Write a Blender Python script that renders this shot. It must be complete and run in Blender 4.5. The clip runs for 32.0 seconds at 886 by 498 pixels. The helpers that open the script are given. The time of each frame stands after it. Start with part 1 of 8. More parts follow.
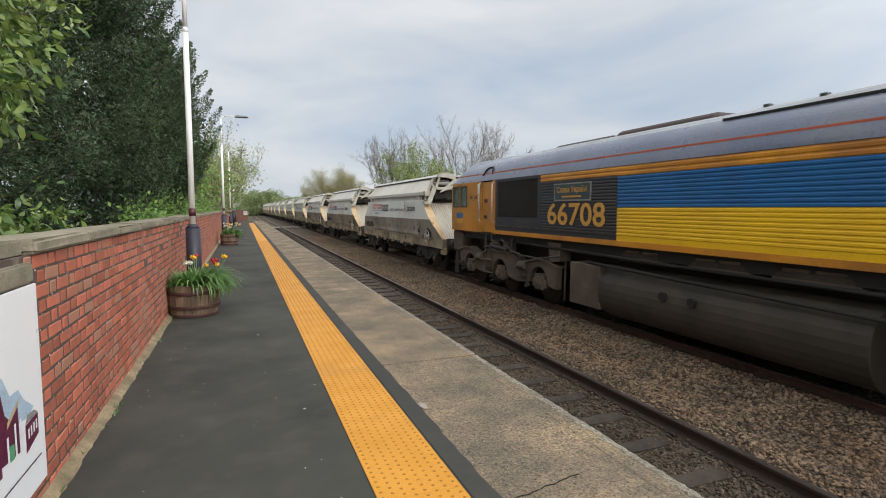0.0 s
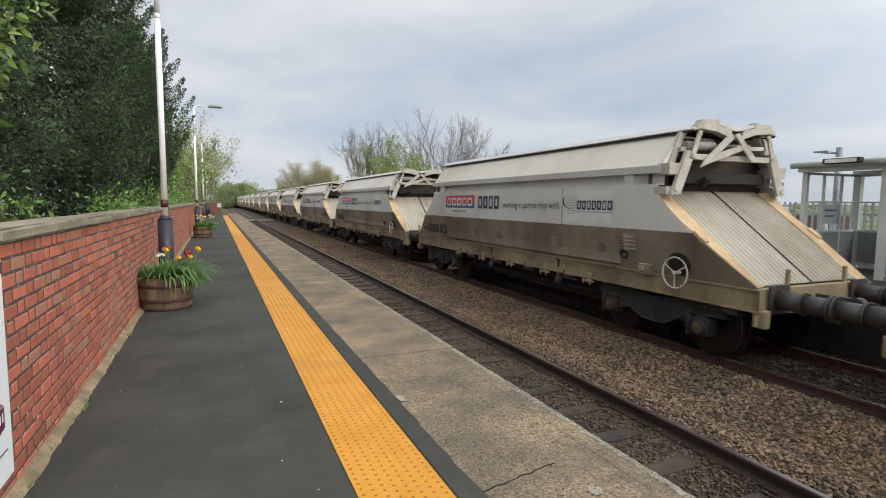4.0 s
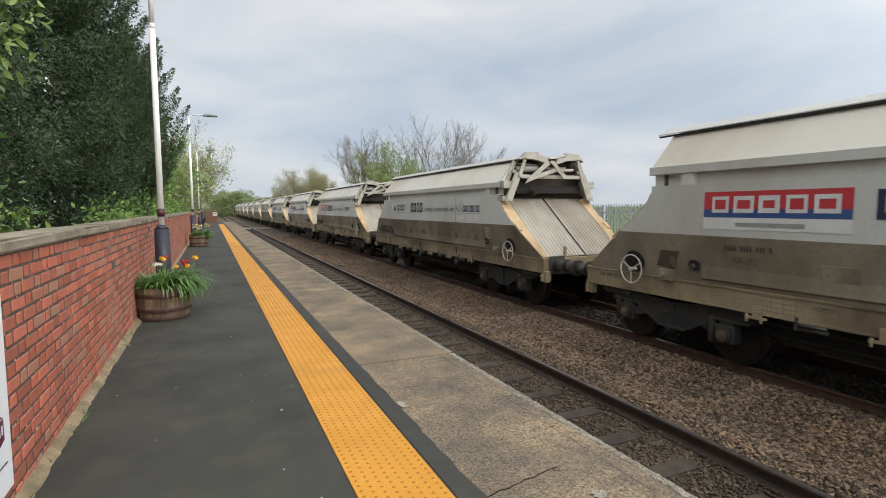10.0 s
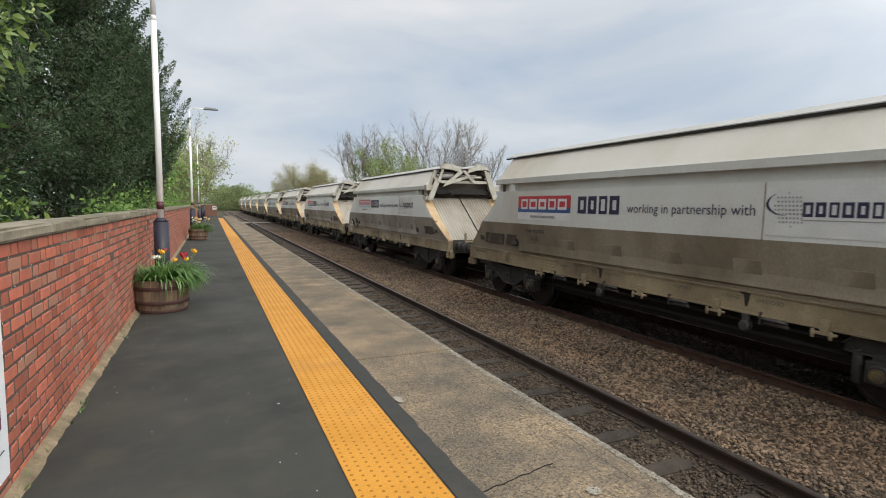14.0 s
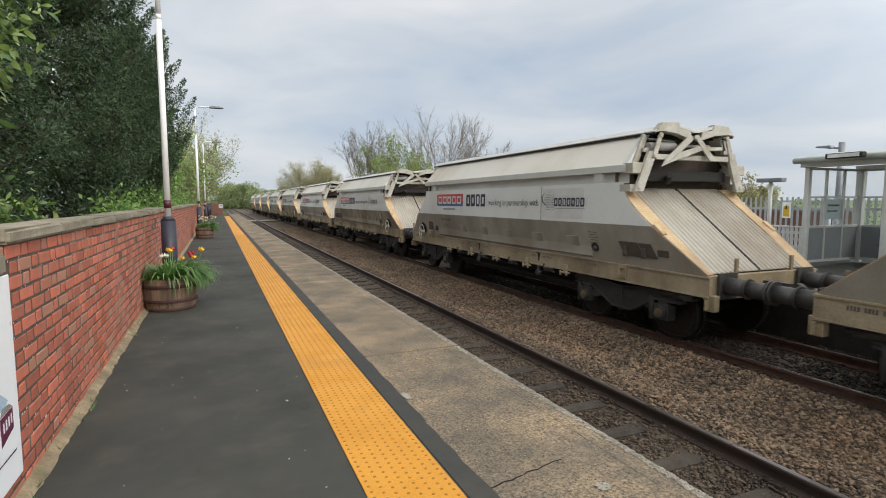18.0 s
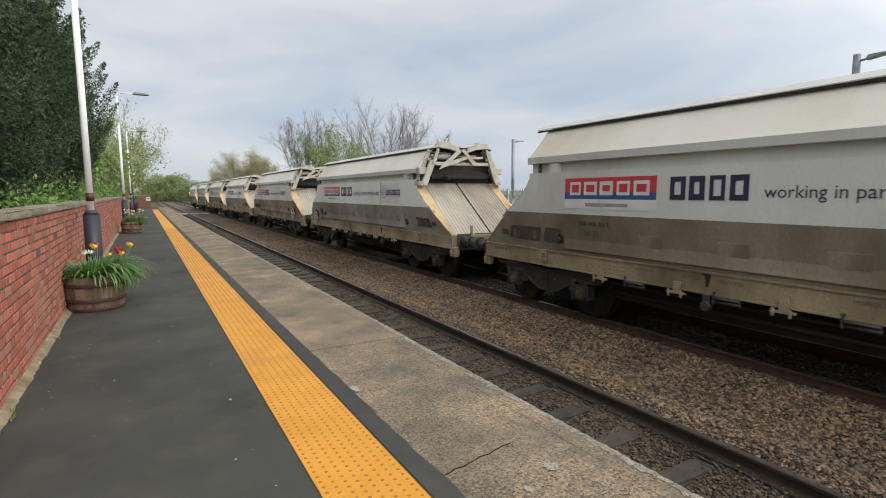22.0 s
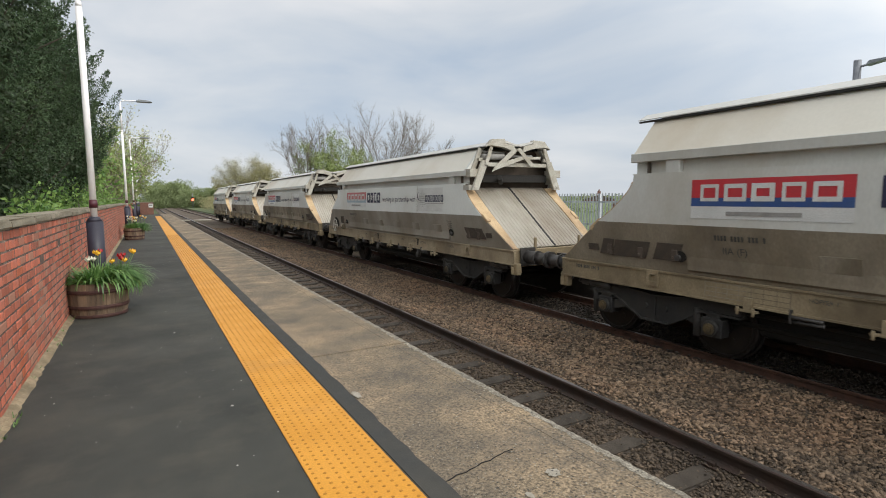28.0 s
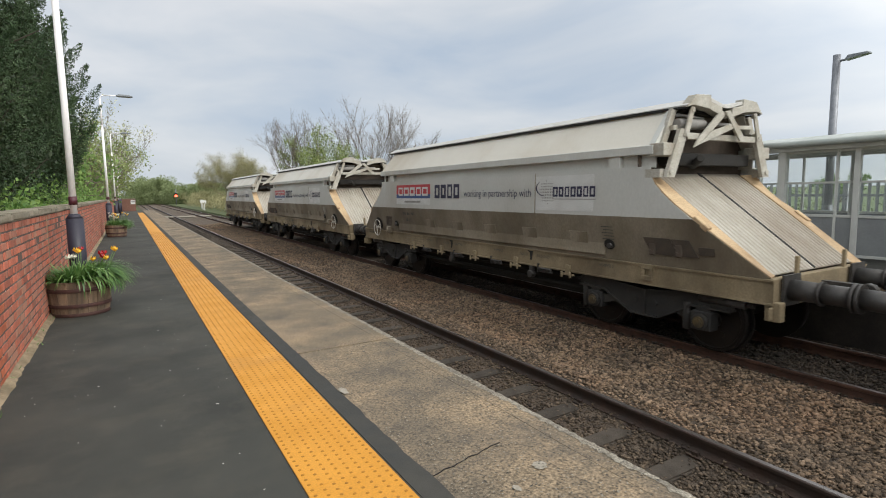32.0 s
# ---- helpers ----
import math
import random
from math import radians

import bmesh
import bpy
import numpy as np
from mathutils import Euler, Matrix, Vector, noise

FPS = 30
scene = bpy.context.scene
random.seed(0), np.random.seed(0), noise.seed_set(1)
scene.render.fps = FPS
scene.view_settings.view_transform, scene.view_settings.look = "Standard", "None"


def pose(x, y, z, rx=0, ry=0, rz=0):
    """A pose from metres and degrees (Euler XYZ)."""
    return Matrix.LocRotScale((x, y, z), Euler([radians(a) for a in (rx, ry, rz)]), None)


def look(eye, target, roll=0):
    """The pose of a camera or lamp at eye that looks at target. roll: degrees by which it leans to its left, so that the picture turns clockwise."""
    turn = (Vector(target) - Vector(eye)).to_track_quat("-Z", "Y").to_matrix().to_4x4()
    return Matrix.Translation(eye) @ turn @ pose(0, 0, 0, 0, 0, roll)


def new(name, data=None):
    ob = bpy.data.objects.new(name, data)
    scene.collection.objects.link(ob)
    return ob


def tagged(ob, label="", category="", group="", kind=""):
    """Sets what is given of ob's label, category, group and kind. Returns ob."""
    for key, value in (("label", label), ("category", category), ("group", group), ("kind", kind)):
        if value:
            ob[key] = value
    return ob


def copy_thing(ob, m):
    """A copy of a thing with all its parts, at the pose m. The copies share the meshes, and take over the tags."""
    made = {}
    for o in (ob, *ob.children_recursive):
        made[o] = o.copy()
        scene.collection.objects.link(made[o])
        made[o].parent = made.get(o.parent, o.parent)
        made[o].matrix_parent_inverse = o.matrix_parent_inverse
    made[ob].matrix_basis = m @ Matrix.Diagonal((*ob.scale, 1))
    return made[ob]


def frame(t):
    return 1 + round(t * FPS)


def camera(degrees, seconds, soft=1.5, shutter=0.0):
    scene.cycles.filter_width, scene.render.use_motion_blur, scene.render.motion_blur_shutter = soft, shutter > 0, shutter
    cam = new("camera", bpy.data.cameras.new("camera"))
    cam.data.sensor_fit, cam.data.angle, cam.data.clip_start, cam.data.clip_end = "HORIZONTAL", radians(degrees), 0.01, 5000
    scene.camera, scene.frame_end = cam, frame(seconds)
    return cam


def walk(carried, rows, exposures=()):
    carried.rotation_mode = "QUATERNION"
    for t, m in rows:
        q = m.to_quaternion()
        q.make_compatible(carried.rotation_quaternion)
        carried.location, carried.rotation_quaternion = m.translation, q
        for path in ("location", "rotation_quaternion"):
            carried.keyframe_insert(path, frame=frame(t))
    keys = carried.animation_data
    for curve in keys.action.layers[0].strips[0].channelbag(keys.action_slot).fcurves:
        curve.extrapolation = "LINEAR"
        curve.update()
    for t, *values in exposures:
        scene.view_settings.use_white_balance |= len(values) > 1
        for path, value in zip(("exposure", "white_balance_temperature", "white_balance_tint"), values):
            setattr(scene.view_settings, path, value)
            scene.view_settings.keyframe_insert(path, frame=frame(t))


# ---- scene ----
cam = camera(80.0, 32.0, soft=1.0, shutter=0.12)
PATH = [
    (0, (-0.041, 0.359, 1.454), (0.667, 2.223, 1.298), -0.1),
    (0.5, (-0.042, 0.364, 1.444), (0.675, 2.225, 1.287), -0.0),
    (1, (-0.053, 0.365, 1.443), (0.677, 2.22, 1.28), 0.2),
    (1.5, (-0.04, 0.375, 1.442), (0.699, 2.225, 1.266), 0.2),
    (2, (-0.048, 0.377, 1.443), (0.708, 2.219, 1.259), 0.3),
    (2.5, (-0.036, 0.37, 1.444), (0.735, 2.205, 1.255), 0.3),
    (3, (-0.037, 0.353, 1.446), (0.745, 2.184, 1.26), 0.4),
    (3.5, (-0.041, 0.351, 1.447), (0.745, 2.181, 1.263), 0.4),
    (5.5, (-0.08, 0.361, 1.44), (0.712, 2.191, 1.287), 0.4),
    (6, (-0.079, 0.354, 1.444), (0.715, 2.183, 1.291), 0.2),
    (6.5, (-0.074, 0.356, 1.443), (0.722, 2.185, 1.29), 0.0),
    (7, (-0.071, 0.359, 1.441), (0.727, 2.187, 1.288), -0.1),
    (7.5, (-0.074, 0.352, 1.443), (0.729, 2.177, 1.289), -0.1),
    (8, (-0.067, 0.356, 1.44), (0.735, 2.181, 1.284), -0.2),
    (8.5, (-0.066, 0.362, 1.442), (0.735, 2.188, 1.281), -0.3),
    (9, (-0.064, 0.366, 1.441), (0.737, 2.191, 1.279), -0.3),
    (9.5, (-0.071, 0.364, 1.439), (0.731, 2.189, 1.28), -0.3),
    (10, (-0.068, 0.357, 1.443), (0.732, 2.183, 1.286), -0.4),
    (10.5, (-0.067, 0.35, 1.444), (0.73, 2.178, 1.288), -0.4),
    (11, (-0.066, 0.353, 1.445), (0.73, 2.181, 1.288), -0.5),
    (11.5, (-0.07, 0.35, 1.444), (0.728, 2.178, 1.286), -0.4),
    (12, (-0.072, 0.354, 1.439), (0.73, 2.179, 1.283), -0.3),
    (12.5, (-0.076, 0.345, 1.443), (0.73, 2.168, 1.287), -0.1),
    (13, (-0.065, 0.346, 1.446), (0.74, 2.169, 1.282), -0.0),
    (13.5, (-0.076, 0.345, 1.442), (0.732, 2.167, 1.278), 0.3),
    (14, (-0.066, 0.353, 1.436), (0.736, 2.177, 1.268), 0.4),
    (14.5, (-0.065, 0.358, 1.434), (0.733, 2.183, 1.259), 0.5),
    (16.5, (-0.066, 0.358, 1.437), (0.702, 2.196, 1.262), 0.1),
    (17, (-0.069, 0.355, 1.437), (0.7, 2.193, 1.262), 0.1),
    (17.5, (-0.075, 0.356, 1.437), (0.699, 2.191, 1.259), 0.1),
    (18, (-0.07, 0.359, 1.436), (0.712, 2.191, 1.254), -0.1),
    (18.5, (-0.068, 0.358, 1.431), (0.725, 2.184, 1.247), -0.2),
    (19, (-0.071, 0.362, 1.437), (0.741, 2.18, 1.248), -0.3),
    (19.5, (-0.077, 0.36, 1.434), (0.762, 2.165, 1.242), -0.3),
    (20, (-0.082, 0.355, 1.434), (0.788, 2.145, 1.236), -0.3),
    (20.5, (-0.087, 0.363, 1.437), (0.816, 2.135, 1.226), -0.5),
    (21, (-0.093, 0.367, 1.435), (0.841, 2.122, 1.218), -0.5),
    (21.5, (-0.101, 0.374, 1.433), (0.859, 2.115, 1.213), -0.5),
    (22, (-0.099, 0.379, 1.433), (0.878, 2.111, 1.215), -0.5),
    (22.5, (-0.108, 0.384, 1.43), (0.881, 2.11, 1.218), -0.4),
    (23, (-0.104, 0.394, 1.433), (0.885, 2.12, 1.223), -0.4),
    (23.5, (-0.1, 0.388, 1.434), (0.881, 2.119, 1.229), -0.4),
    (24, (-0.104, 0.382, 1.435), (0.866, 2.12, 1.232), -0.3),
    (24.5, (-0.106, 0.373, 1.431), (0.852, 2.118, 1.234), -0.2),
    (25, (-0.114, 0.37, 1.432), (0.84, 2.118, 1.241), -0.1),
    (25.5, (-0.113, 0.371, 1.435), (0.841, 2.118, 1.245), -0.2),
    (27.5, (-0.106, 0.371, 1.431), (0.861, 2.111, 1.24), -0.5),
    (28, (-0.102, 0.368, 1.434), (0.87, 2.105, 1.239), -0.6),
    (28.5, (-0.101, 0.367, 1.437), (0.878, 2.099, 1.236), -0.6),
    (29, (-0.096, 0.373, 1.431), (0.884, 2.104, 1.227), -0.7),
    (29.5, (-0.103, 0.372, 1.434), (0.882, 2.1, 1.228), -0.7),
    (30, (-0.094, 0.379, 1.434), (0.89, 2.107, 1.224), -0.8),
    (30.5, (-0.096, 0.382, 1.432), (0.894, 2.107, 1.223), -0.8),
    (31, (-0.09, 0.374, 1.434), (0.904, 2.096, 1.223), -0.8),
    (31.5, (-0.105, 0.367, 1.434), (0.9, 2.083, 1.225), -0.8),
    (32, (-0.093, 0.368, 1.434), (0.92, 2.079, 1.219), -0.9),
]
walk(cam, [(t, look(eye, target, roll)) for t, eye, target, roll in PATH])

scene.view_settings.exposure = 0.0

# ---- sky and sun: bright overcast, a broad veiled sun behind the viewer ----
SUN_ELEV, SUN_TURN = radians(39), radians(155)
world = bpy.data.worlds.new("overcast_sky")
scene.world = world
world.use_nodes = True
wt = world.node_tree
wl = wt.links.new
bg = wt.nodes["Background"]
tc = wt.nodes.new("ShaderNodeTexCoord")
sky = wt.nodes.new("ShaderNodeTexSky")
sky.sky_type, sky.sun_disc = "NISHITA", False
sky.sun_elevation, sky.sun_rotation = SUN_ELEV, SUN_TURN
sky.air_density, sky.dust_density = 1.0, 2.5
dim = wt.nodes.new("ShaderNodeMix")
dim.data_type, dim.blend_type = "RGBA", "MULTIPLY"
dim.inputs[0].default_value = 1.0
dim.inputs[7].default_value = (0.085, 0.085, 0.085, 1)
wl(sky.outputs[0], dim.inputs[6])
mp = wt.nodes.new("ShaderNodeMapping")
mp.inputs["Scale"].default_value = (1.0, 1.0, 3.2)
mp.inputs["Location"].default_value = (0.3, 0.15, 0.2)
wl(tc.outputs["Generated"], mp.inputs[0])
n1 = wt.nodes.new("ShaderNodeTexNoise")
n1.inputs["Scale"].default_value, n1.inputs["Detail"].default_value, n1.inputs["Roughness"].default_value = 2.1, 5.0, 0.5
n1.inputs["Distortion"].default_value = 0.35
wl(mp.outputs[0], n1.inputs["Vector"])
cr = wt.nodes.new("ShaderNodeValToRGB")
cr.color_ramp.elements[0].position, cr.color_ramp.elements[0].color = 0.33, (0.51, 0.60, 0.72, 1)
cr.color_ramp.elements[1].position, cr.color_ramp.elements[1].color = 0.68, (0.86, 0.87, 0.89, 1)
mid = cr.color_ramp.elements.new(0.5)
mid.color = (0.68, 0.73, 0.79, 1)
wl(n1.outputs[0], cr.inputs[0])
mx = wt.nodes.new("ShaderNodeMix")
mx.data_type = "RGBA"
mx.inputs[0].default_value = 0.88
wl(dim.outputs[2], mx.inputs[6])
wl(cr.outputs[0], mx.inputs[7])
# the cloud is brighter and warmer round the veiled sun
sd = wt.nodes.new("ShaderNodeVectorMath")
sd.operation = "DOT_PRODUCT"
sd.inputs[1].default_value = (math.sin(SUN_TURN) * math.cos(SUN_ELEV), math.cos(SUN_TURN) * math.cos(SUN_ELEV), math.sin(SUN_ELEV))
wl(tc.outputs["Generated"], sd.inputs[0])
gl = wt.nodes.new("ShaderNodeMapRange")
gl.interpolation_type = "SMOOTHSTEP"
gl.inputs[1].default_value, gl.inputs[2].default_value = -0.15, 1.0
gl.inputs[3].default_value, gl.inputs[4].default_value = 0.0, 1.0
wl(sd.outputs["Value"], gl.inputs[0])
halo = wt.nodes.new("ShaderNodeMix")
halo.data_type, halo.blend_type = "RGBA", "ADD"
halo.inputs[7].default_value = (1.26, 1.24, 1.17, 1)
wl(gl.outputs[0], halo.inputs[0])
wl(mx.outputs[2], halo.inputs[6])
wl(halo.outputs[2], bg.inputs[0])
bg.inputs[1].default_value = 1.0

sun_data = bpy.data.lights.new("sun", "SUN")
sun_data.energy, sun_data.angle, sun_data.color = 1.45, radians(30), (1.0, 0.975, 0.92)
sun = new("sun", sun_data)
sun_dir = Vector((math.sin(SUN_TURN) * math.cos(SUN_ELEV), math.cos(SUN_TURN) * math.cos(SUN_ELEV), math.sin(SUN_ELEV)))
sun.matrix_world = look(sun_dir * 60, (0, 0, 0))

# ---- materials ----
def mat(name, col, col2=None, dirt=None, scale=6.0, fine=80.0, dirt_amt=0.35, rough=0.7, metal=0.0, bump=0.15,
        stretch=(1, 1, 1), random_tint=0.0, island=False, spec=0.5, dirt_scale=None, rough_var=0.1, bump_dist=0.01, coat=0.0, grain=0.16, odd=None):
    """A worn surface: a base of two tones, stains of a third, fine grain and relief. Scales are in 1/m."""
    m = bpy.data.materials.new(name)
    m.use_nodes = True
    nt = m.node_tree
    ln = nt.links.new
    b = nt.nodes["Principled BSDF"]
    co = nt.nodes.new("ShaderNodeTexCoord")
    mpp = nt.nodes.new("ShaderNodeMapping")
    mpp.inputs["Scale"].default_value = stretch
    ln(co.outputs["Object"], mpp.inputs[0])

    def nz(s, det=4.0, r=0.55):
        n = nt.nodes.new("ShaderNodeTexNoise")
        n.inputs["Scale"].default_value, n.inputs["Detail"].default_value, n.inputs["Roughness"].default_value = s, det, r
        ln(mpp.outputs[0], n.inputs["Vector"])
        return n

    def ramp(src, a, z):
        r = nt.nodes.new("ShaderNodeMapRange")
        r.inputs[1].default_value, r.inputs[2].default_value = a, z
        ln(src, r.inputs[0])
        return r

    def mixc(f, a, c, mode="MIX"):
        x = nt.nodes.new("ShaderNodeMix")
        x.data_type, x.blend_type = "RGBA", mode
        ln(f, x.inputs[0]) if hasattr(f, "links") else setattr(x.inputs[0], "default_value", f)
        for v, i in ((a, 6), (c, 7)):
            if hasattr(v, "links"):
                ln(v, x.inputs[i])
            else:
                x.inputs[i].default_value = (*v, 1)
        return x.outputs[2]

    col2 = col2 or tuple(c * 0.8 for c in col)
    big, small = nz(scale), nz(fine, 3.0)
    out = mixc(ramp(big.outputs[0], 0.35, 0.65).outputs[0], col, col2)
    gr = ramp(small.outputs[0], 0.3, 0.7)
    gr.inputs[3].default_value, gr.inputs[4].default_value = 1 - grain * 1.1, 1 + grain * 0.9
    out = mixc(1.0, out, gr.outputs[0], "MULTIPLY")
    if dirt:
        st = nz(dirt_scale or scale * 0.45, 6.0, 0.65)
        f = ramp(st.outputs[0], 0.62 - dirt_amt * 0.5, 0.75)
        out = mixc(f.outputs[0], out, dirt)
    if random_tint:
        src = nt.nodes.new("ShaderNodeNewGeometry").outputs["Random Per Island"] if island else nt.nodes.new("ShaderNodeObjectInfo").outputs["Random"]
        rr = ramp(src, 0, 1)
        rr.inputs[3].default_value, rr.inputs[4].default_value = 1 - random_tint, 1 + random_tint
        out = mixc(1.0, out, rr.outputs[0], "MULTIPLY")
        if odd:
            # every fifth piece or so is of another tone
            wn = nt.nodes.new("ShaderNodeTexWhiteNoise")
            wn.noise_dimensions = "1D"
            ln(src, wn.inputs["W"])
            out = mixc(ramp(wn.outputs["Value"], 0.74, 0.90).outputs[0], out, odd)
    ln(out, b.inputs["Base Color"])
    ro = ramp(big.outputs[0], 0.3, 0.7)
    ro.inputs[3].default_value, ro.inputs[4].default_value = max(rough - rough_var, 0.03), min(rough + rough_var, 1)
    ln(ro.outputs[0], b.inputs["Roughness"])
    b.inputs["Metallic"].default_value = metal
    b.inputs["Specular IOR Level"].default_value = spec
    b.inputs["Coat Weight"].default_value = coat
    if bump:
        bp = nt.nodes.new("ShaderNodeBump")
        bp.inputs["Strength"].default_value, bp.inputs["Distance"].default_value = bump, bump_dist
        ad = nt.nodes.new("ShaderNodeMath")
        ad.operation = "ADD"
        ln(big.outputs[0], ad.inputs[0])
        ln(small.outputs[0], ad.inputs[1])
        ln(ad.outputs[0], bp.inputs["Height"])
        ln(bp.outputs[0], b.inputs["Normal"])
    return m


def leaf_mat(name, col, col2, rough=0.5, trans=0.25, patches=0.0):
    """Foliage: a tone that varies from leaf to leaf, a little light through it."""
    m = bpy.data.materials.new(name)
    m.use_nodes = True
    nt = m.node_tree
    b = nt.nodes["Principled BSDF"]
    g = nt.nodes.new("ShaderNodeNewGeometry")
    x = nt.nodes.new("ShaderNodeMix")
    x.data_type = "RGBA"
    x.inputs[6].default_value, x.inputs[7].default_value = (*col, 1), (*col2, 1)
    if patches:
        # fresh and old growth in patches, patches per metre
        tc_ = nt.nodes.new("ShaderNodeTexCoord")
        nz_ = nt.nodes.new("ShaderNodeTexNoise")
        nz_.inputs["Scale"].default_value, nz_.inputs["Detail"].default_value = patches, 3.0
        nt.links.new(tc_.outputs["Object"], nz_.inputs["Vector"])
        r1 = nt.nodes.new("ShaderNodeMapRange")
        r1.inputs[1].default_value, r1.inputs[2].default_value, r1.inputs[4].default_value = 0.35, 0.68, 0.65
        nt.links.new(nz_.outputs[0], r1.inputs[0])
        ad = nt.nodes.new("ShaderNodeMath")
        ad.operation = "MULTIPLY_ADD"
        ad.inputs[1].default_value = 0.35
        nt.links.new(g.outputs["Random Per Island"], ad.inputs[0])
        nt.links.new(r1.outputs[0], ad.inputs[2])
        nt.links.new(ad.outputs[0], x.inputs[0])
    else:
        nt.links.new(g.outputs["Random Per Island"], x.inputs[0])
    nt.links.new(x.outputs[2], b.inputs["Base Color"])
    b.inputs["Roughness"].default_value = rough
    tr = nt.nodes.new("ShaderNodeBsdfTranslucent")
    nt.links.new(x.outputs[2], tr.inputs[0])
    ms = nt.nodes.new("ShaderNodeMixShader")
    ms.inputs[0].default_value = trans
    nt.links.new(b.outputs[0], ms.inputs[1])
    nt.links.new(tr.outputs[0], ms.inputs[2])
    nt.links.new(ms.outputs[0], nt.nodes["Material Output"].inputs[0])
    return m


M_TARMAC = mat("tarmac", (0.048, 0.0475, 0.039), (0.028, 0.029, 0.025), (0.064, 0.059, 0.046), scale=0.7, fine=200, grain=0.3, dirt_amt=0.3, dirt_scale=2.2, rough=0.85, bump=0.35, bump_dist=0.004)
M_TARSTRIP = mat("sealed_tarmac", (0.031, 0.031, 0.028), (0.042, 0.041, 0.036), (0.06, 0.055, 0.045), scale=3, fine=180, grain=0.25, dirt_amt=0.3, rough=0.85, bump=0.25, bump_dist=0.003)
M_TACTILE = mat("yellow_tactile", (0.62, 0.275, 0.020), (0.55, 0.24, 0.018), (0.44, 0.21, 0.04), scale=2.5, fine=120, dirt_amt=0.15, rough=0.6, bump=0.1, bump_dist=0.002)
M_BLISTER = mat("worn_blister", (0.30, 0.125, 0.015), (0.40, 0.17, 0.02), scale=9, rough=0.9, bump=0)
M_SLAB = mat("gritty_concrete", (0.345, 0.25, 0.15), (0.175, 0.138, 0.094), (0.085, 0.074, 0.06), scale=1.3, fine=70, grain=0.7, dirt_amt=0.55, rough=0.92, bump=0.7, bump_dist=0.006, dirt_scale=1.7)
M_PATCH = mat("pale_repair", (0.36, 0.33, 0.275), (0.27, 0.24, 0.19), scale=12, fine=80, rough=0.9)
M_CHIP = mat("chipped_concrete", (0.37, 0.335, 0.27), (0.23, 0.20, 0.155), (0.11, 0.095, 0.075), scale=22, fine=120, grain=0.7, dirt_amt=0.5, rough=0.95, bump=0.5)
M_ENDBRICK = mat("brown_brick", (0.20, 0.095, 0.065), (0.15, 0.08, 0.06), scale=8, fine=60, rough=0.9, bump=0.3)
# rust, darkened further for the shade under the hopper cover
M_RUST_SHADED = mat("rusty_end_sheet", (0.085, 0.062, 0.045), (0.055, 0.042, 0.032), (0.13, 0.10, 0.075), scale=2.5, fine=40, dirt_amt=0.3, rough=0.85, bump=0.1)
M_SPECK = mat("white_speck", (0.6, 0.58, 0.52), scale=30, rough=0.9)
M_DARKWALL = mat("sooty_brick_face", (0.045, 0.036, 0.03), (0.028, 0.024, 0.021), scale=3, fine=40, rough=0.95, bump=0.4)
M_FACE = mat("platform_face", (0.16, 0.13, 0.10), (0.10, 0.09, 0.075), scale=3, rough=0.9)
M_BRICK = mat("red_brick", (0.52, 0.15, 0.085), (0.40, 0.115, 0.07), (0.33, 0.19, 0.145), scale=7, fine=140, dirt_amt=0.35, odd=(0.40, 0.19, 0.125), rough=0.85, bump=0.4, bump_dist=0.004, random_tint=0.28)
M_BRICK_FAR = mat("red_brick_joined", (0.52, 0.15, 0.085), (0.40, 0.115, 0.07), (0.33, 0.19, 0.145), scale=7, fine=140, dirt_amt=0.35, odd=(0.40, 0.19, 0.125), rough=0.85, bump=0.4, bump_dist=0.004, random_tint=0.28, island=True)
M_BRICK_PALE = mat("patched_brick", (0.50, 0.14, 0.06), (0.42, 0.11, 0.05), scale=12, fine=120, rough=0.85, bump=0.3, random_tint=0.2)
M_MORTAR = mat("old_mortar", (0.125, 0.085, 0.068), (0.085, 0.06, 0.05), (0.34, 0.28, 0.22), scale=5, fine=120, dirt_amt=0.18, rough=0.95, bump=0.5, bump_dist=0.004)
M_STONE = mat("coping_stone", (0.36, 0.31, 0.235), (0.26, 0.225, 0.165), (0.15, 0.14, 0.095), scale=5, fine=60, dirt_amt=0.5, rough=0.92, bump=0.6, bump_dist=0.008)
M_FILLET = mat("mortar_fillet", (0.37, 0.285, 0.18), (0.25, 0.19, 0.115), (0.11, 0.09, 0.055), scale=7, fine=60, dirt_amt=0.45, rough=0.95, bump=0.8, bump_dist=0.01)
M_BOARD = mat("white_board", (0.93, 0.94, 0.97), (0.90, 0.915, 0.95), scale=2, grain=0.015, rough=0.35, bump=0, random_tint=0)
M_PURPLE = mat("maroon_print", (0.13, 0.012, 0.05), scale=20, rough=0.4, bump=0)
M_SKYPRINT = mat("pale_blue_print", (0.5, 0.66, 0.82), scale=4, rough=0.4, bump=0)
M_GREENPRINT = mat("green_print", (0.12, 0.42, 0.2), scale=20, rough=0.4, bump=0)
M_CREAMPRINT = mat("cream_print", (0.62, 0.5, 0.3), scale=20, rough=0.4, bump=0)
M_INK = mat("dark_print", (0.03, 0.02, 0.05), scale=20, rough=0.5, bump=0)
M_OAK = mat("weathered_oak", (0.26, 0.175, 0.11), (0.17, 0.115, 0.072), (0.09, 0.066, 0.048), scale=4, fine=90, stretch=(6, 6, 0.8), dirt_amt=0.4, rough=0.8, bump=0.5, random_tint=0.25)
M_HOOP = mat("rusty_hoop", (0.085, 0.035, 0.028), (0.06, 0.03, 0.026), scale=14, rough=0.7, metal=0.2)
